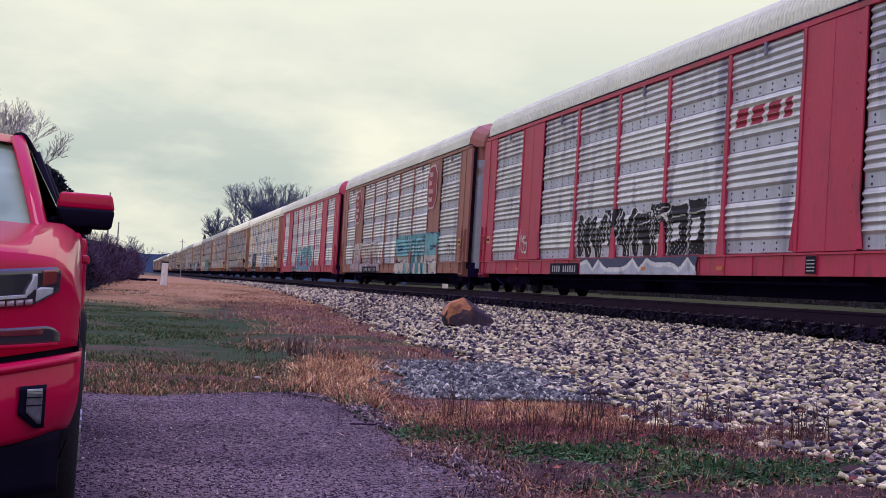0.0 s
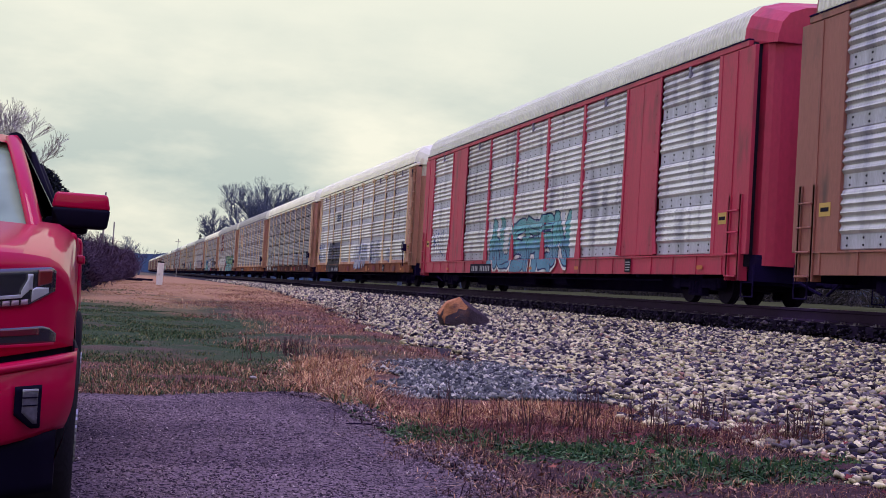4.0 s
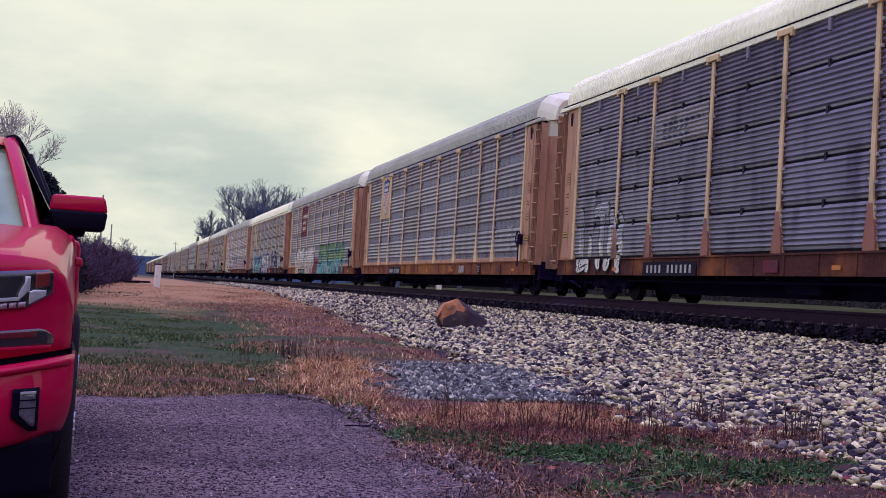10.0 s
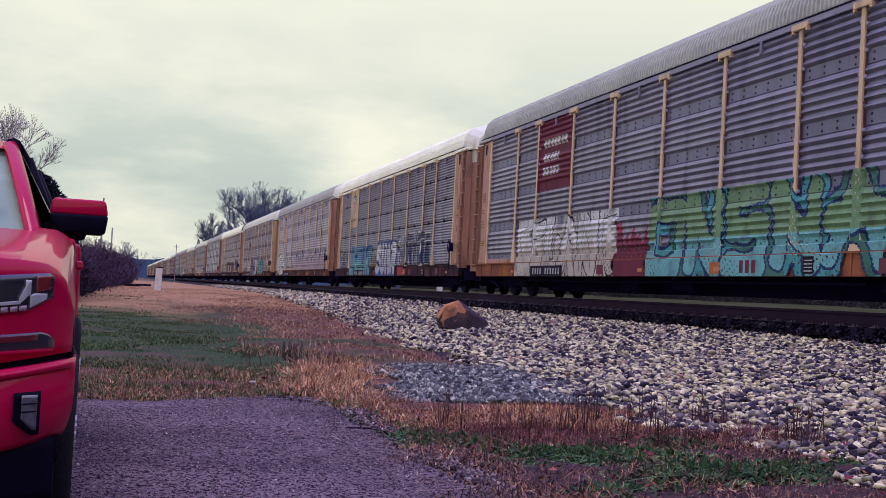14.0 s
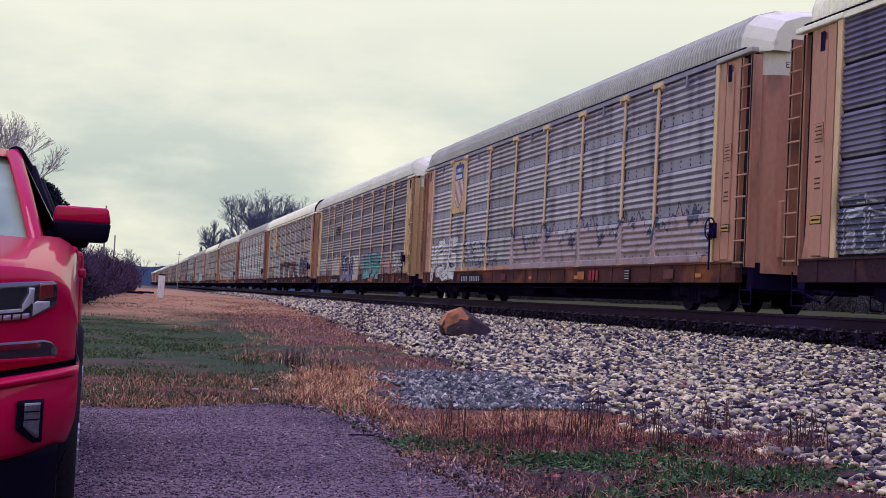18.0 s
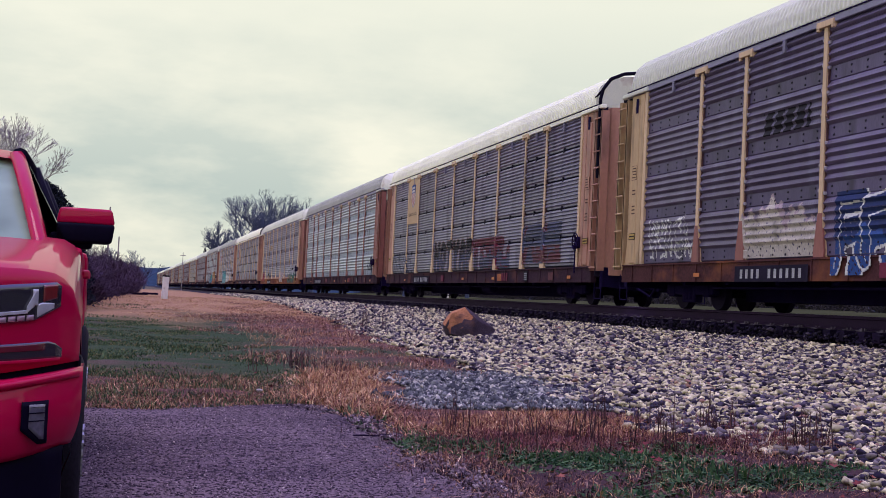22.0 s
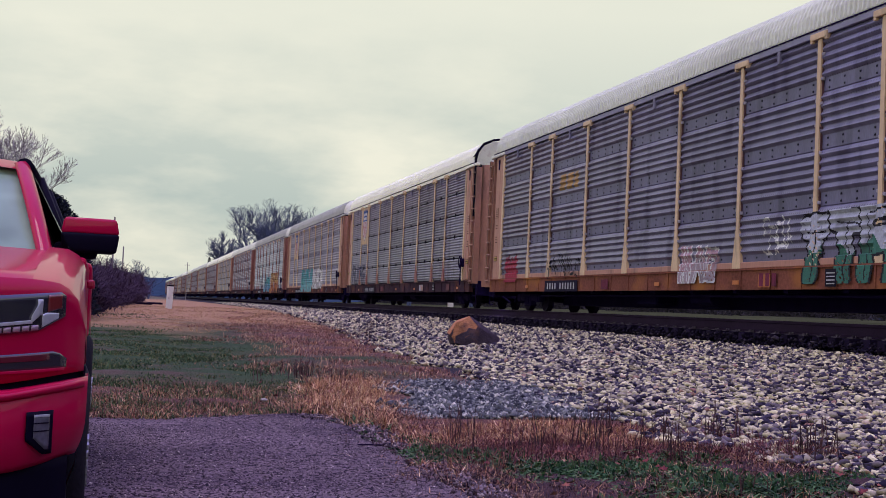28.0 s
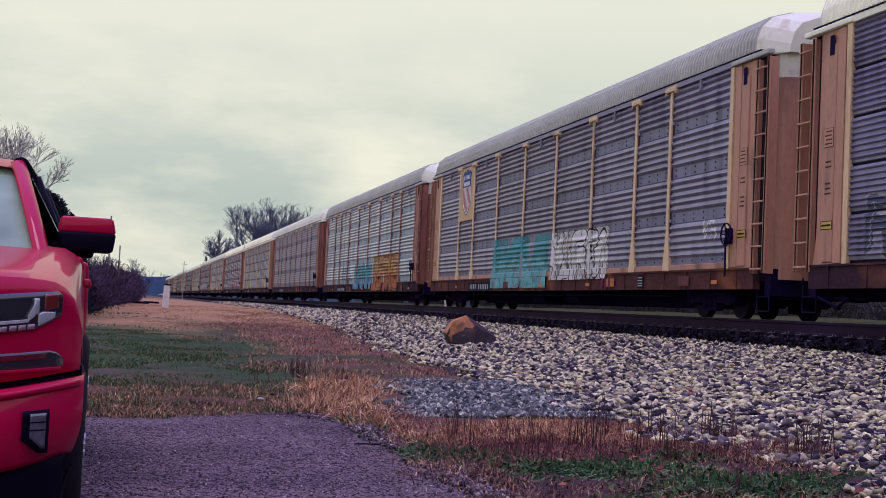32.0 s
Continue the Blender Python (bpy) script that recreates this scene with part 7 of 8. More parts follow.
# leaf litter and stems strewn over the pavement's crumbled edge
x, y = spread(1700, 1.8, 2.6, 5.4, 10.6, 0.09)
blades("dead_litter", x, y, rng.uniform(0.02, 0.09, len(x)), 0.008, 3.0, M["litter"], "plant litter strewn over the asphalt edge")
x, y = spread(800, 1.8, 2.6, 5.4, 9.5, 0.09)
blades("dead_litter", x, y, rng.uniform(0.02, 0.08, len(x)), 0.007, 3.0, M["straw"], "pale stems strewn over the asphalt edge")
# rust-brown grass slope farther off
x, y = spread(26000, 0.5, 7.2, 15, 42, 0.16)
x, y = keep(x, y, lambda x, y: (x < np.interp(y, FOOT_Y, FOOT_X) - 0.1) & (x + 0.9 * np.sin(y * 0.7) + 0.5 * np.sin(x * 2 + y * 1.9) > 2.3 + 0.06 * np.clip(22 - y, 0, 9) * 0) & ~((x > 2.8) & (y < 15.8)))
blades("dry_grass", x, y, rng.uniform(0.04, 0.13, len(x)), 0.011, 1.7, M["brown_grass"], "rust-brown dry grass below the ballast bank")
x, y = spread(9000, 2.0, 7.6, 18, 48, 0.2)
x, y = keep(x, y, lambda x, y: (x < np.interp(y, FOOT_Y, FOOT_X)) & (x > 1.8 + 0.05 * (y - 15)))
blades("straw_grass", x, y, rng.uniform(0.04, 0.13, len(x)), 0.010, 1.8, M["straw"], "straw-coloured dead grass below the ballast bank")
# tan grass on the far level, with green strips
M["tan_grass"] = island_material("bleached_tan_grass", [(0.0, (0.20, 0.095, 0.06)), (0.4, (0.38, 0.215, 0.105)), (0.8, (0.52, 0.33, 0.15)), (1.0, (0.62, 0.46, 0.24))], fine=4)
x, y = spread(24000, -2.8, 8.2, 34, 80, 0.35)
x, y = keep(x, y, lambda x, y: (x < np.interp(y, FOOT_Y, FOOT_X)) & (y + 4 * np.sin(x * 0.8) + 2 * np.sin(x * 2.3 + y * 0.3) > 38) & ~((x < 1.2) & (np.sin(y * 0.42 + x * 0.5) > 0.55) & (y < 62)))
blades("tan_grass", x, y, rng.uniform(0.03, 0.09, len(x)), 0.018, 2.0, M["tan_grass"], "bleached tan grass on the level ground")
x, y = spread(9000, -3.0, 1.0, 33, 60, 0.3)
x, y = keep(x, y, lambda x, y: (np.sin(y * 0.42 + x * 0.5) > 0.45) & (x < 1.0 + 0.6 * np.sin(y * 1.3)))
blades("lawn_grass", x, y, rng.uniform(0.03, 0.09, len(x)), 0.018, 0.7, M["green_grass"], "short green lawn grass in strips")
x, y = spread(9000, 2.5, 7.8, 38, 62, 0.25)
x, y = keep(x, y, lambda x, y: (x < np.interp(y, FOOT_Y, FOOT_X)) & (x > 3.2 + 0.06 * (y - 38) + 0.8 * np.sin(y * 0.6)))
blades("dry_grass", x, y, rng.uniform(0.04, 0.11, len(x)), 0.014, 1.8, M["brown_grass"], "rust-brown dry grass along the bank")
# lawn
x, y = spread(62000, -3.2, 2.6, 13.5, 34, 0.0)
x, y = keep(x, y, lambda x, y: x < 2.5 + 0.5 * np.sin(y * 0.9) + 0.4 * np.sin(y * 2.3 + 1) + rng.normal(0, 0.3, len(x)) - 0.16 * (y - 23).clip(0))
blades("lawn_grass", x, y, rng.uniform(0.02, 0.065, len(x)), 0.017, 1.5, M["green_grass"], "short green lawn grass")
x, y = spread(15000, -3.0, 2.4, 11.4, 15.5, 0.14)
x, y = keep(x, y, off_pavement)
blades("verge_grass", x, y, rng.uniform(0.03, 0.11, len(x)), 0.009, 1.6, M["brown_grass"], "mixed brown grass along the edge of the asphalt")
x, y = spread(26000, -3.0, 2.3, 11.5, 15.8, 0.14)
x, y = keep(x, y, off_pavement)
blades("verge_grass", x, y, rng.uniform(0.03, 0.10, len(x)), 0.009, 1.4, M["green_grass"], "mixed green grass along the edge of the asphalt")
x, y = spread(5000, -3.0, 2.3, 11.5, 14.8, 0.10)
x, y = keep(x, y, off_pavement)
blades("verge_straw", x, y, rng.uniform(0.03, 0.12, len(x)), 0.007, 1.8, M["straw"], "pale straw tufts along the edge of the asphalt")
# green weeds in the foreground
for cx, cy, sx, sy, n in ((2.05, 10.9, 0.2, 0.5, 420), (2.2, 9.05, 0.22, 0.22, 900), (2.62, 8.9, 0.22, 0.2, 420), (3.0, 8.15, 0.34, 0.3, 1900), (3.6, 8.25, 0.4, 0.32, 1500), (4.1, 8.9, 0.22, 0.2, 420), (3.65, 7.25, 0.42, 0.26, 1300), (4.25, 7.35, 0.42, 0.26, 1200), (4.9, 7.7, 0.3, 0.22, 600), (2.3, 9.8, 0.15, 0.4, 260), (2.9, 6.8, 0.3, 0.2, 260)):
    x, y = rng.normal(cx, sx * 0.6, n), rng.normal(cy, sy * 0.7, n)
    x, y = keep(x, y, off_pavement)
    blades("green_weeds", x, y, rng.uniform(0.03, 0.10, len(x)), 0.034, 1.9, M["weed_green"], "low green weeds on the verge")


def stalks(name, n, x0, x1, y0, y1, h0, h1, r, label):
    """Upright dead stems with side twigs, each a thin three-sided spike."""
    m = n // 7 + 1
    cx, cy = rng.uniform(x0, x1, m), rng.uniform(y0, y1, m)
    i = rng.integers(0, m, n)
    x, y = cx[i] + rng.normal(0, 0.09, n), cy[i] + rng.normal(0, 0.09, n)
    x, y = keep(x, y, off_pavement)
    n = len(x)
    h = rng.uniform(h0, h1, n)
    p0 = np.stack([x, y, land_np(x, y) - 0.02], 1)
    tip = p0 + np.stack([rng.normal(0, 0.10, n) * h, rng.normal(0, 0.10, n) * h, h], 1)
    k = 4
    f = rng.uniform(0.35, 0.9, (n, k))
    base = p0[:, None] + (tip - p0)[:, None] * f[..., None]
    twig = base + np.stack([rng.normal(0, 0.22, (n, k)) * h[:, None], rng.normal(0, 0.22, (n, k)) * h[:, None], rng.uniform(0.05, 0.28, (n, k)) * h[:, None]], -1)
    a = np.concatenate([p0, base.reshape(-1, 3)])
    b = np.concatenate([tip, twig.reshape(-1, 3)])
    rr = np.concatenate([np.full(n, r), np.full(n * k, r * 0.55)])
    ang = np.array([0, 2.094, 4.189])
    ring = np.stack([np.cos(ang), np.sin(ang), 0 * ang], 1)
    v = np.concatenate([a[:, None] + ring[None] * rr[:, None, None], b[:, None] + ring[None] * rr[:, None, None] * 0.35], 1)
    f = np.array([(0, 1, 4, 3), (1, 2, 5, 4), (2, 0, 3, 5)])[None] + (np.arange(len(a)) * 6)[:, None, None]
    return sheet(name, v.reshape(-1, 3), f.reshape(-1, 4), M["dead_stalk"], label, "weeds")


stalks("dead_stalks", 58, 2.3, 4.6, 8.8, 11.3, 0.10, 0.38, 0.0065, "dark dead weed stalks standing in the straw")
stalks("dead_stalks", 52, 3.6, 5.4, 8.2, 10.4, 0.10, 0.38, 0.0065, "dark dead weed stalks at the foot of the ballast")
stalks("dead_stalks", 24, 2.6, 4.2, 6.6, 9.0, 0.12, 0.33, 0.006, "dark dead weed stalks near the asphalt")
stalks("dead_stalks", 50, 1.7, 2.9, 15.5, 19, 0.10, 0.30, 0.008, "dark dead weed stalks in the brown grass")
stalks("dead_stalks", 40, 5.2, 6.2, 30, 34, 0.3, 0.6, 0.006, "dark dead weed stalks in the brown grass")

# fallen leaves: small folded, lobed blades lying about
x, y = np.concatenate([rng.uniform(2.4, 5.8, 105), rng.uniform(-2, 2.2, 26)]), np.concatenate([rng.uniform(6.2, 9.8, 105), rng.uniform(12.5, 16, 26)])
x, y = keep(x, y, off_pavement)
n = len(x)
out = np.array([(0, -0.5), (0.22, -0.28), (0.5, -0.2), (0.3, 0.02), (0.42, 0.3), (0.14, 0.24), (0, 0.55), (-0.14, 0.24), (-0.42, 0.3), (-0.3, 0.02), (-0.5, -0.2), (-0.22, -0.28)])
size, a = rng.uniform(0.025, 0.08, n), rng.uniform(0, 6.28, n)
tx, ty = rng.normal(0, 0.3, n), rng.normal(0, 0.3, n)
lx = out[None, :, 0] * np.cos(a)[:, None] - out[None, :, 1] * np.sin(a)[:, None]
ly = out[None, :, 0] * np.sin(a)[:, None] + out[None, :, 1] * np.cos(a)[:, None]
lz = lx * tx[:, None] + ly * ty[:, None] + 0.5 * np.abs(out[None, :, 0]) ** 1.5
v = np.stack([x[:, None] + lx * size[:, None], y[:, None] + ly * size[:, None], (land_np(x, y) + 0.045)[:, None] + lz * size[:, None]], -1)
f = np.arange(12)[None] + (np.arange(n) * 12)[:, None]
sheet("fallen_leaves", v.reshape(-1, 3), f, M["fallen_leaf"], "red and brown fallen leaves on the verge", "leaves")
bm = bmesh.new()
bmesh.ops.create_icosphere(bm, subdivisions=2, radius=0.045)
for q in bm.verts:
    q.co = Vector((q.co.x * 1.2, q.co.y * 0.7, q.co.z * 0.5)) * (1 + 0.4 * noise.noise(q.co * 14))
litter = tagged(new("pale_stone", bm_mesh("pale_stone", bm, M["ballast"])), "small pale stone lying in the verge grass", "stone")
litter.matrix_basis = pose(1.34, 13.05, 0.08, 0, 0, 20) @ Matrix.Scale(0.75, 4)
bm = bmesh.new()
for i in range(6):
    rod(bm, (0.05 * math.sin(i), 0.09 * i, 0.008 + 0.004 * (i % 2)), (0.05 * math.sin(i + 1), 0.09 * (i + 1), 0.008 + 0.004 * ((i + 1) % 2)), 0.006, 6)
stick = tagged(new("stick", bm_mesh("stick", bm, M["tie_wood"])), "thin dark stick lying on the asphalt edge", "stick")
stick.matrix_basis = pose(1.75, 9.75, 0.0, 0, 0, -75)

# small white marker box on a stake beyond the track
bm = bmesh.new()
box(bm, -0.03, 0.03, -0.03, 0.03, -0.5, 0.9, 0.005)
stake = tagged(new("marker_box", bm_mesh("marker_box", bm, M["tie_wood"])), "small white marker box on a dark stake", "marker")
stake.matrix_basis = pose(16.6, 66.2, 0.45)
bm = bmesh.new()
box(bm, -0.16, 0.16, -0.05, 0.05, 0.72, 1.08, 0.01)
part("box", bm_mesh("box", bm, M["white_paint"]), stake, "white box")

# discarded ties lying near the marker post
tie_old = box_mesh("old_tie", (-0.55, 0.55, -0.11, 0.11, 0.0, 0.16), M["tie_wood"], 0.015)
for ox, oy, turn in ((0.6, 86, 12), (1.4, 92, -8), (-0.3, 95, 30)):
    tagged(new("old_tie", tie_old), "short dark piece of discarded wooden tie on the grass", "railway tie", "discarded ties").matrix_basis = pose(ox, oy, 0.44, 0, 0, turn)

# ---- trees and shrubs ----
M["bark"] = material("grey_bark", (0.27, 0.24, 0.25), 0.95, vary=0.3, scale=3, fine=20, bump=0.01, each=0.2)
# bluer bark for distant trees, with the haze mixed into its colour
M["bark_far"] = material("haze_blue_bark", (0.060, 0.075, 0.14), 0.95, vary=0.3, scale=1, each=0.15)
M["twig_brown"] = island_material("brown_violet_twigs", [(0.0, (0.026, 0.015, 0.040)), (0.5, (0.055, 0.033, 0.070)), (1.0, (0.095, 0.06, 0.09))], fine=4)
M["twig_dark"] = island_material("dark_hedge_twigs", [(0.0, (0.02, 0.02, 0.025)), (1.0, (0.06, 0.05, 0.05))], fine=4)
M["evergreen"] = island_material("dark_evergreen_needles", [(0.0, (0.006, 0.008, 0.022)), (0.6, (0.014, 0.018, 0.034)), (1.0, (0.028, 0.034, 0.045))], fine=6)


def tubes(segs, sides):
    """Tapered tubes from rows (start, end, radius, radius)."""
    n = len(segs)
    a = np.array([s[0] for s in segs])
    b = np.array([s[1] for s in segs])
    ra = np.array([s[2] for s in segs])
    rb = np.array([s[3] for s in segs])
    d = b - a
    d = d / np.maximum(np.linalg.norm(d, axis=1, keepdims=True), 1e-6)
    ref = np.where(np.abs(d[:, 2:3]) > 0.9, np.array([[1.0, 0, 0]]), np.array([[0, 0, 1.0]]))
    u = np.cross(d, ref)
    u = u / np.linalg.norm(u, axis=1, keepdims=True)
    w = np.cross(d, u)
    ang = 2 * np.pi * np.arange(sides) / sides
    ring = u[:, None] * np.cos(ang)[None, :, None] + w[:, None] * np.sin(ang)[None, :, None]
    v = np.concatenate([a[:, None] + ring * ra[:, None, None], b[:, None] + ring * rb[:, None, None]], 1).reshape(-1, 3)
    f = np.array([(i, (i + 1) % sides, sides + (i + 1) % sides, sides + i) for i in range(sides)])[None] + (np.arange(n) * 2 * sides)[:, None, None]
    return v, f.reshape(-1, 4)


def tube_mesh(name, segs, sides, mat):
    v, f = tubes(segs, sides)
    me = bpy.data.meshes.new(name)
    me.from_pydata(v.tolist(), [], f.tolist())
    me.materials.append(mat)
    return me


def bare_tree(x, y, z, height, seed, mat, label, spread_out=0.55, depth=6, trunk=0.35, low=0.3):
    r = random.Random(seed)
    thick, thin = [], []

    def grow(p, d, length, rad, level):
        bends = 3 if level < 3 else 2
        for i in range(bends):
            d2 = (d + Vector((r.uniform(-1, 1), r.uniform(-1, 1), r.uniform(-0.4, 0.7))) * 0.16).normalized()
            q = p + d2 * (length / bends)
            r2 = rad * (1 - 0.22 * (i + 1) / bends)
            (thick if level < 2 else thin).append((tuple(p), tuple(q), rad * (1 - 0.22 * i / bends), r2))
            p, d = q, d2
            if level >= 1 and level < depth and r.random() < 0.6:
                side = Vector((r.uniform(-1, 1), r.uniform(-1, 1), r.uniform(-0.1, 0.8))).normalized()
                grow(p, (d * 0.6 + side * 0.8).normalized(), length * r.uniform(0.45, 0.65), r2 * 0.55, level + 1)
        if level < depth:
            for _ in range(2 if r.random() < 0.6 else 3):
                side = Vector((r.uniform(-1, 1), r.uniform(-1, 1), r.uniform(-0.3, 0.6)))
                grow(p, (d + side * spread_out * (1.25 if level == 0 else 1)).normalized(), length * r.uniform(0.62, 0.8), rad * 0.62, level + 1)
    grow(Vector((0, 0, -0.3)), Vector((0, 0, 1)), height * low, trunk, 0)
    top = max(s[1][2] for s in thin)
    sc = height / top
    t = tagged(new("bare_tree"), label, "tree")
    for nm, segs, sides in (("trunk", thick, 7), ("crown", thin, 3)):
        me = tube_mesh(nm, [(tuple(c * sc for c in a), tuple(c * sc for c in b), ra * sc * 0.75, max(rb * sc * 0.75, 0.007)) for a, b, ra, rb in segs], sides, mat)
        part(nm, me, t)
    t.matrix_basis = pose(x, y, z)
    return t


def shrub(x, y, z, wide, height, seed, label, mat, stout=1.0):
    """Leafless thicket: many thin arching stems with twigs."""
    r = np.random.default_rng(seed)
    segs = []
    for i in range(150):
        a = r.uniform(0, 6.283)
        rad = wide * math.sqrt(r.uniform(0, 1)) * 0.7
        p = np.array([rad * math.cos(a), rad * math.sin(a), -0.1])
        h = height * r.uniform(0.5, 1.0) * (1 - 0.35 * (rad / wide) ** 2)
        d = np.array([math.cos(a) * r.uniform(0, 0.5), math.sin(a) * r.uniform(0, 0.5), 1.0])
        for j in range(4):
            d = d + r.normal(0, 0.16, 3)
            q = p + d / np.linalg.norm(d) * h / 4
            w = 0.022 * stout * (1 - 0.2 * j)
            segs.append((p, q, w, w * 0.8))
            for _ in range(5):
                e = d / np.linalg.norm(d) + r.normal(0, 0.7, 3)
                e2 = q + e / np.linalg.norm(e) * height * r.uniform(0.08, 0.22)
                segs.append((q, e2, 0.012 * stout, 0.004 * stout))
                for _ in range(2):
                    g = e + r.normal(0, 0.8, 3)
                    segs.append((e2 * 0.5 + q * 0.5, e2 * 0.5 + q * 0.5 + g / np.linalg.norm(g) * height * r.uniform(0.04, 0.12), 0.008 * stout, 0.003 * stout))
            p = q
    ob = tagged(new("shrub", tube_mesh("shrub", segs, 3, mat)), label, "shrub", "thicket beside the lawn")
    ob.matrix_basis = pose(x, y, z)
    return ob


def evergreen(x, y, z, wide, height, seed, label, n=9000, power=0.75):
    """Dense dark evergreen: short trunk and a ragged crown of many small sprays."""
    r = np.random.default_rng(seed)
    h = r.uniform(0.02, 1, n)
    rad = wide * (1 - h ** 1.6) ** power * np.sqrt(r.uniform(0.35, 1.0, n))
    a = r.uniform(0, 6.283, n)
    bumps = 1 + 0.16 * np.sin(a * 5 + h * 9) + 0.10 * np.sin(a * 11 - h * 17)
    p = np.stack([rad * bumps * np.cos(a), rad * bumps * np.sin(a), 0.15 + h * (height - 0.15)], 1)
    s = wide * (0.034 if n > 20000 else 0.06) * r.lognormal(0, 0.3, n)
    d = np.stack([np.cos(a), np.sin(a), r.uniform(-0.2, 0.9, n)], 1) + r.normal(0, 0.5, (n, 3))
    d = d / np.linalg.norm(d, axis=1, keepdims=True)
    w = np.cross(d, r.normal(0, 1, (n, 3)))
    w = w / np.linalg.norm(w, axis=1, keepdims=True)
    v = np.stack([p - w * s[:, None] * 0.4, p + w * s[:, None] * 0.4, p + d * s[:, None] * 1.5, p + np.array([0, 0, -0.3]) * s[:, None]], 1).reshape(-1, 3)
    f = (np.array([(0, 1, 2), (0, 3, 1)])[None] + (np.arange(n) * 4)[:, None, None]).reshape(-1, 3)
    t = tagged(new("evergreen_tree"), label, "tree")
    me = bpy.data.meshes.new("crown")
    me.from_pydata(v.tolist(), [], f.tolist())
    me.materials.append(M["evergreen"])
    part("crown", me, t)
    bm = bmesh.new()
    rod(bm, (0, 0, -0.2), (0, 0, height * 0.8), wide * 0.09, 8, 0.02)
    part("trunk", bm_mesh("trunk", bm, M["bark"]), t)
    t.matrix_basis = pose(x, y, z)
    return t


evergreen(-3.05, 40, 0.2, 1.68, 3.95, 3, "dense dark evergreen tree beside the lawn", 52000, 0.42)
evergreen(-4.6, 43, 0.2, 1.9, 4.2, 4, "dense dark evergreen tree beside the lawn", 30000, 0.5)
for i in range(25):
    u = i / 24
    yy = 44 + 75 * u ** 1.25
    shrub(-2.6 + 1.9 * u ** 0.9 - 0.5 * (i % 2), yy, 0.3, 1.4 + 0.7 * u, 1.95 + 0.3 * math.sin(i * 2.3) + 0.7 * u, 20 + i, "leafless brown-violet thicket shrub", M["twig_brown"])
for i in range(9):
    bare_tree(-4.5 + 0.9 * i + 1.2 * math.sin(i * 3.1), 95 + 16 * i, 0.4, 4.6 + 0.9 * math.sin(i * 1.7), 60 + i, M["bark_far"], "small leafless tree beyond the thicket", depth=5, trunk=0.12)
bare_tree(-4.3, 54, 0.3, 8.0, 11, M["bark"], "tall leafless tree behind the evergreen", spread_out=0.5, trunk=0.075, depth=7, low=0.16)
bare_tree(-6.6, 52, 0.3, 8.2, 17, M["bark"], "tall leafless tree behind the evergreen", spread_out=0.5, trunk=0.075, depth=7, low=0.16)
for tx, ty, th, sd, sp in ((20.3, 200, 16.8, 31, 0.8), (22.2, 206, 16.0, 32, 0.8), (18.9, 210, 13.4, 41, 0.85), (25.0, 205, 15.4, 33, 0.8), (28.5, 204, 15.0, 34, 0.8), (17.2, 262, 14.6, 35, 0.7), (33, 200, 15.6, 36, 0.8), (16.0, 250, 7.5, 37, 0.7), (41, 190, 18.5, 38, 0.6), (49, 182, 20.5, 39, 0.6), (57, 176, 22.5, 42, 0.6), (22.8, 203, 15.8, 43, 0.55)):
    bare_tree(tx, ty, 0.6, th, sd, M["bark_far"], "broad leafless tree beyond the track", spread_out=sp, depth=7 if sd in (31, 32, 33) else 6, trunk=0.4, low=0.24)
evergreen(17.5, 318, 0.6, 2.0, 10.5, 44, "slim dark conifer beyond the track", 2500, 1.0)

# ---- poles and wires ----
for px, py, pz, ph, arm in ((-1.45, 80, 0.4, 5.4, 0), (-1.0, 96, 0.4, 4.2, 0), (7.9, 205, 0.4, 6.2, 1)):
    bm = bmesh.new()
    rod(bm, (0, 0, -0.4), (0, 0, ph), 0.07, 10, 0.05)
    pole = tagged(new("utility_pole", bm_mesh("utility_pole", bm, M["bark"])), "slim wooden utility pole", "pole")
    pole.matrix_basis = pose(px, py, pz)
    if arm:
        bm = bmesh.new()
        box(bm, -0.45, 0.45, -0.05, 0.05, ph - 0.5, ph - 0.42)
        part("crossarm", bm_mesh("crossarm", bm, M["bark"]), pole)

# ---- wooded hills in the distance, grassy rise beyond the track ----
# distance haze is put into the woodland's blue base colour
M["far_wood"] = material("haze_tinted_woodland", (0.030, 0.050, 0.082), 1.0, spec=0.0, vary=0.25, scale=0.02, fine=0.15)
verts, faces = [], []
N = 240
for i in range(N + 1):
    a = radians(-75 + 150 * i / N)
    R = 950
    h = 17 + 9 * noise.noise((i * 0.05, 1, 0)) + 2.5 * noise.noise((i * 0.4, 2, 0)) + 1.2 * noise.noise((i * 1.7, 3, 0)) + 12 * max(0, math.sin(a)) 
    for dr, hh in ((0, -2), (40, h * 0.6), (110, h), (260, h * 0.9)):
        verts.append((math.sin(a) * (R + dr), math.cos(a) * (R + dr), hh))
for i in range(N):
    for j in range(3):
        faces.append((i * 4 + j, i * 4 + 4 + j, i * 4 + 5 + j, i * 4 + 1 + j))
tagged(new("backdrop", mesh_of("backdrop", verts, faces, M["far_wood"], smooth=True)), "wooded hills in the distance, tinted blue-green for haze", "hills", kind="structure")

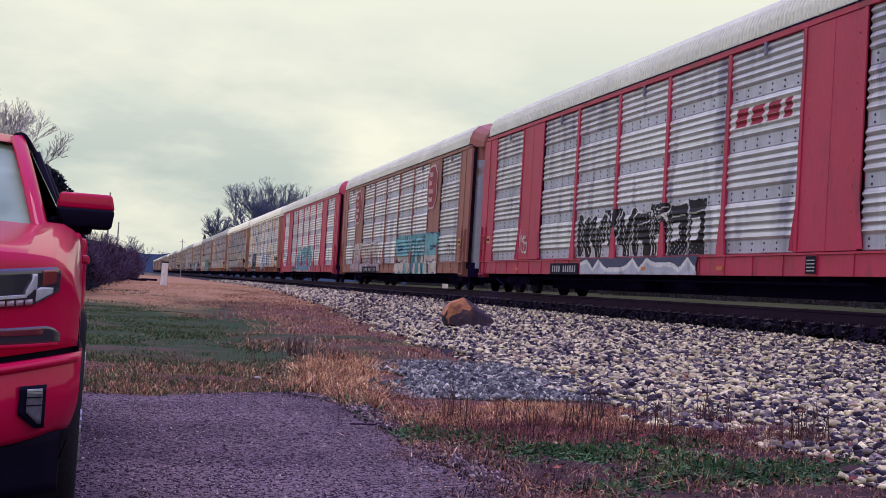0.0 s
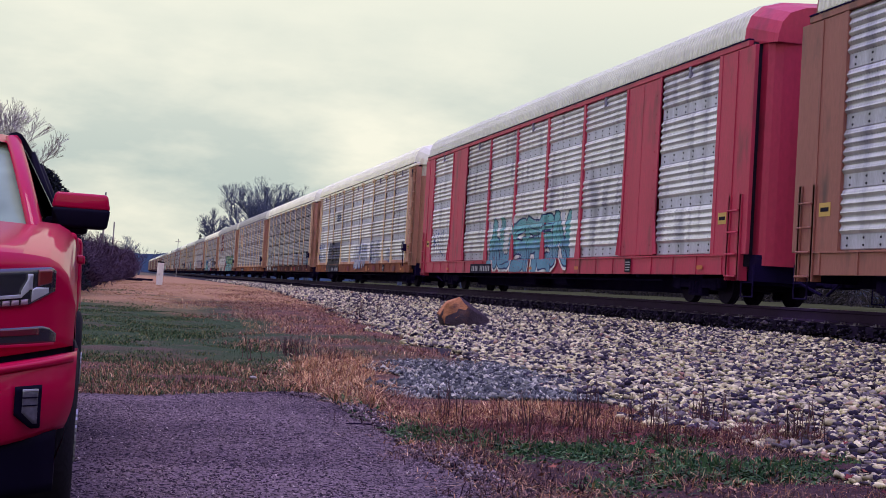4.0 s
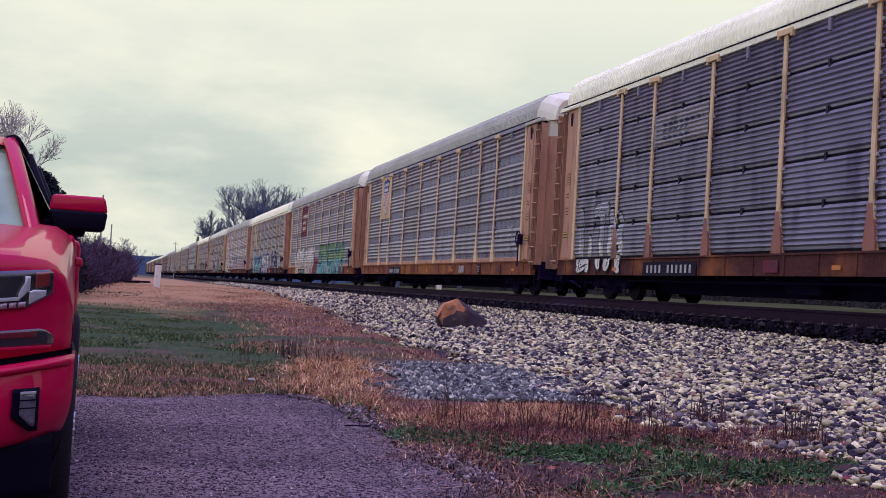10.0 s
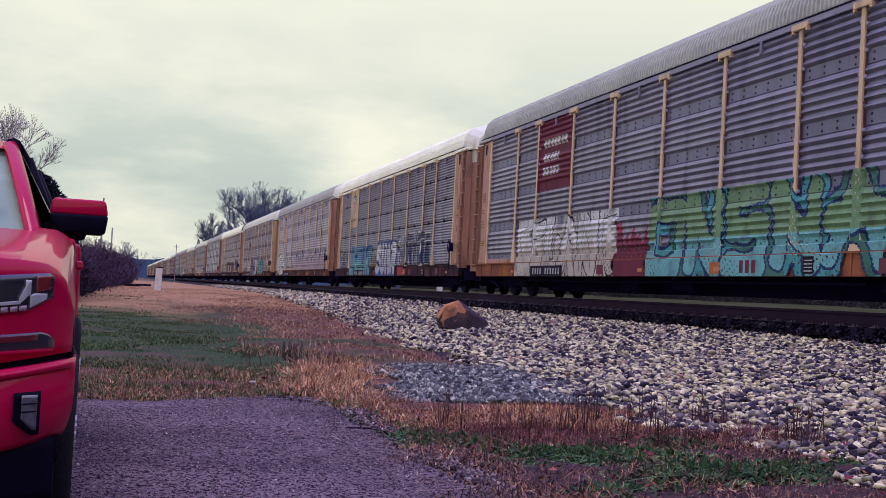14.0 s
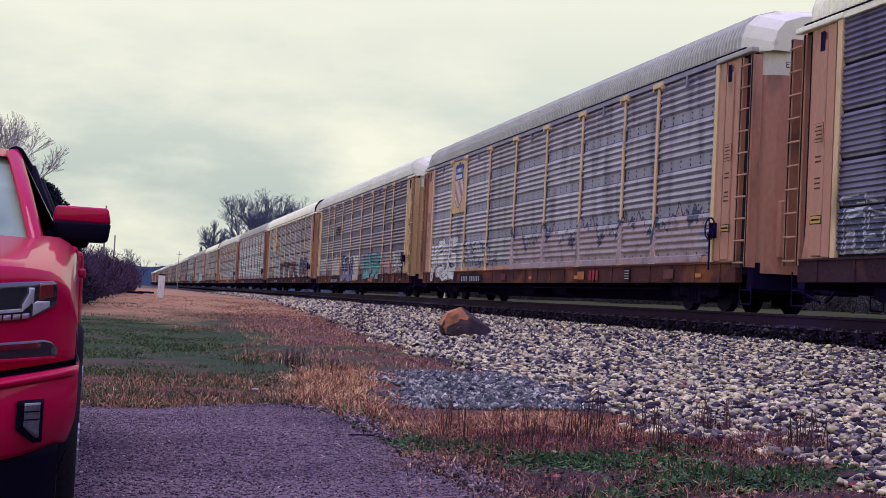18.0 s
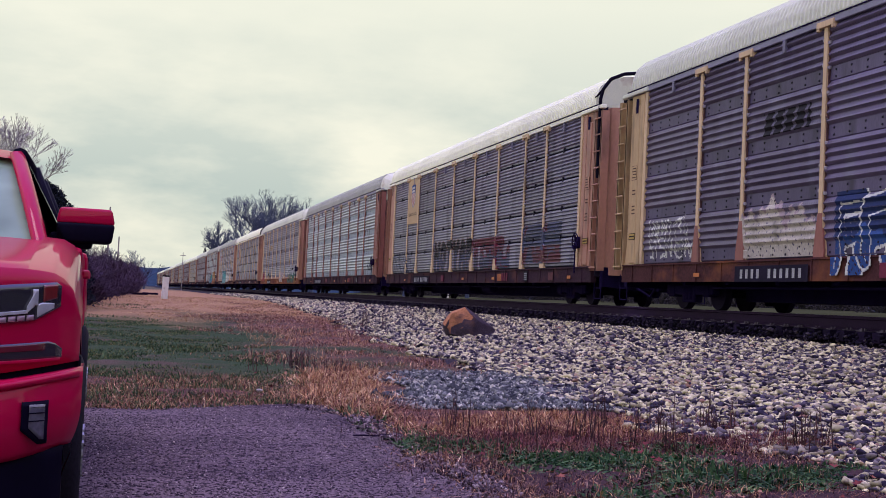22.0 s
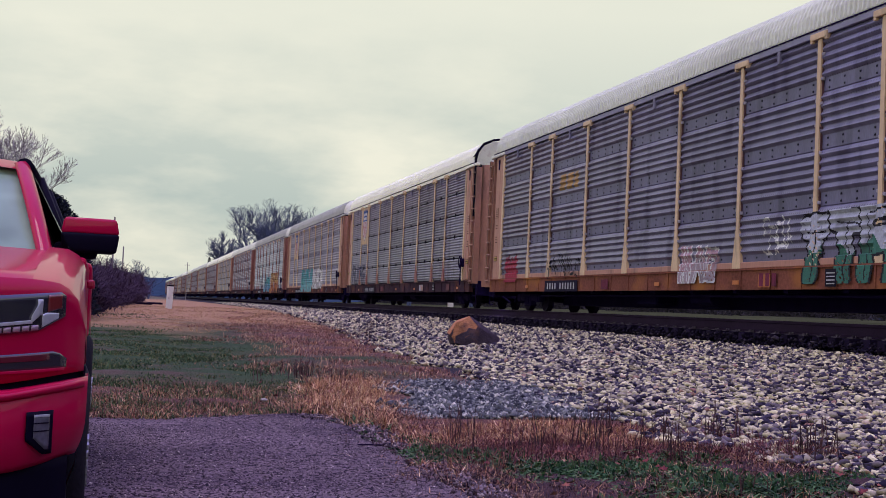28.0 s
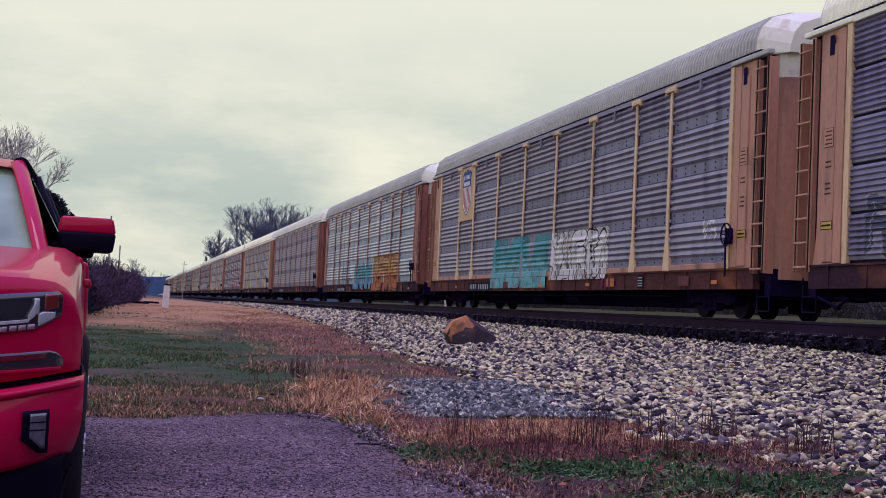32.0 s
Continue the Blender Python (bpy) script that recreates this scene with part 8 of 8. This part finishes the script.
M["field_grass"] = material("pale_field_grass", (0.048, 0.052, 0.026), 1.0, spec=0.0, vary=0.45, scale=0.15, fine=6)
bm = bmesh.new()
prof = [(24, 0.4), (34, 0.8), (44, 1.25), (60, 1.75), (90, 1.8), (140, 0.3)]
rows = [[bm.verts.new((px, py, pz + 0.25 * noise.noise((px * 0.1, py * 0.03, 0)))) for px, pz in prof] for py in range(-40, 330, 10)]
for a, b in zip(rows, rows[1:]):
    for i in range(len(prof) - 1):
        bm.faces.new((a[i], a[i + 1], b[i + 1], b[i]))
tagged(new("grassy_rise", bm_mesh("grassy_rise", bm, M["field_grass"], smooth=True)), "pale grassy rise beyond the track", "ground", kind="structure")

# dark hedge line beyond the rise
kinds = [shrub(70 + 5 * i, -20 + 11 * i, -0.6, 8.5, 6.0, 300 + i, "dark leafless hedge shrub beyond the field", M["twig_dark"], 4.0) for i in range(3)]
for i in range(3, 38):
    copy_thing(kinds[i % 3], pose(70 + 8 * math.sin(i * 2.1), -20 + 9.5 * i, -0.6, 0, 0, 40 * i))

# ---- what moves: the train rolls towards the camera and past it ----
TRAVEL = [(0, 0), (1.5, 18.52), (3, 37.02), (6, 73.86), (9, 110.43), (12, 147.08), (14.5, 177.88), (17, 208.49), (20, 245.37), (23, 282.22), (25.5, 312.9), (28, 343.66), (30, 368.28), (32, 392.87)]
FIRST = 40.63 - 13.42     # middle of the first wagon at the start
PITCH = 28.6


def far_car(mat, label):
    """Small saloon car: shaped body, glazed cabin, four wheels. Its length runs along x."""
    car = tagged(new("car"), label, "car", "cars on the far road")
    low = [(-2.2, 0.30), (2.2, 0.30), (2.25, 0.55), (2.1, 0.78), (1.2, 0.90), (-1.6, 0.95), (-2.2, 0.88), (-2.28, 0.55)]
    part("body", extrude("body", [(x, z) for x, z in low], -0.88, 0.88, mat), car)
    part("cabin", extrude("cabin", [(-1.5, 0.93), (1.15, 0.89), (0.45, 1.38), (-0.85, 1.42)], -0.74, 0.74, M["truck_glass"]), car, "dark glazed cabin")
    part("roof", extrude("roof", [(-0.85, 1.41), (0.45, 1.375), (0.35, 1.45), (-0.75, 1.48)], -0.72, 0.72, mat), car)
    for x in (-1.35, 1.4):
        for y in (-0.8, 0.8):
            bm = bmesh.new()
            rod(bm, (x, y - 0.1, 0.32), (x, y + 0.1, 0.32), 0.32, 14)
            part("wheel", bm_mesh("wheel", bm, M["rubber"]), car)
    return car


M["car_white"] = material("white_car_paint", (0.75, 0.75, 0.73), 0.35, coat=0.6)
M["car_silver"] = material("silver_car_paint", (0.5, 0.52, 0.55), 0.35, coat=0.6)
WHITE_CAR = far_car(M["car_white"], "white saloon car driving on the far road")
SILVER_CAR = far_car(M["car_silver"], "silver saloon car driving on the far road")


def motions():
    walk(WHITE_CAR, [(t, pose(x, 600, 0.46, 0, 0, 180)) for t, x in ((0, 60), (26, 38), (28, 17), (29, 12), (30, 8.6), (31, 3), (32, -4))])
    walk(SILVER_CAR, [(t, pose(x, 606, 0.46)) for t, x in ((0, -40), (27, -16), (28.6, 1), (29, 3.8), (30, 6.5), (31, 11.5), (32, 14.5))])
    ts = [1.0 * i for i in range(33)]
    for k, car in enumerate(WAGONS):
        extra = CARS[k].get("shift", 0) if k < len(CARS) else 0
        rows = []
        for t in ts:
            s = FIRST + PITCH * k + extra - float(np.interp(t, [a for a, b in TRAVEL], [b for a, b in TRAVEL]))
            x, y, head = path_at(s)
            rows.append((t, pose(x, y, RAIL_Z, 0, 0, head)))
        walk(car, rows)


motions()
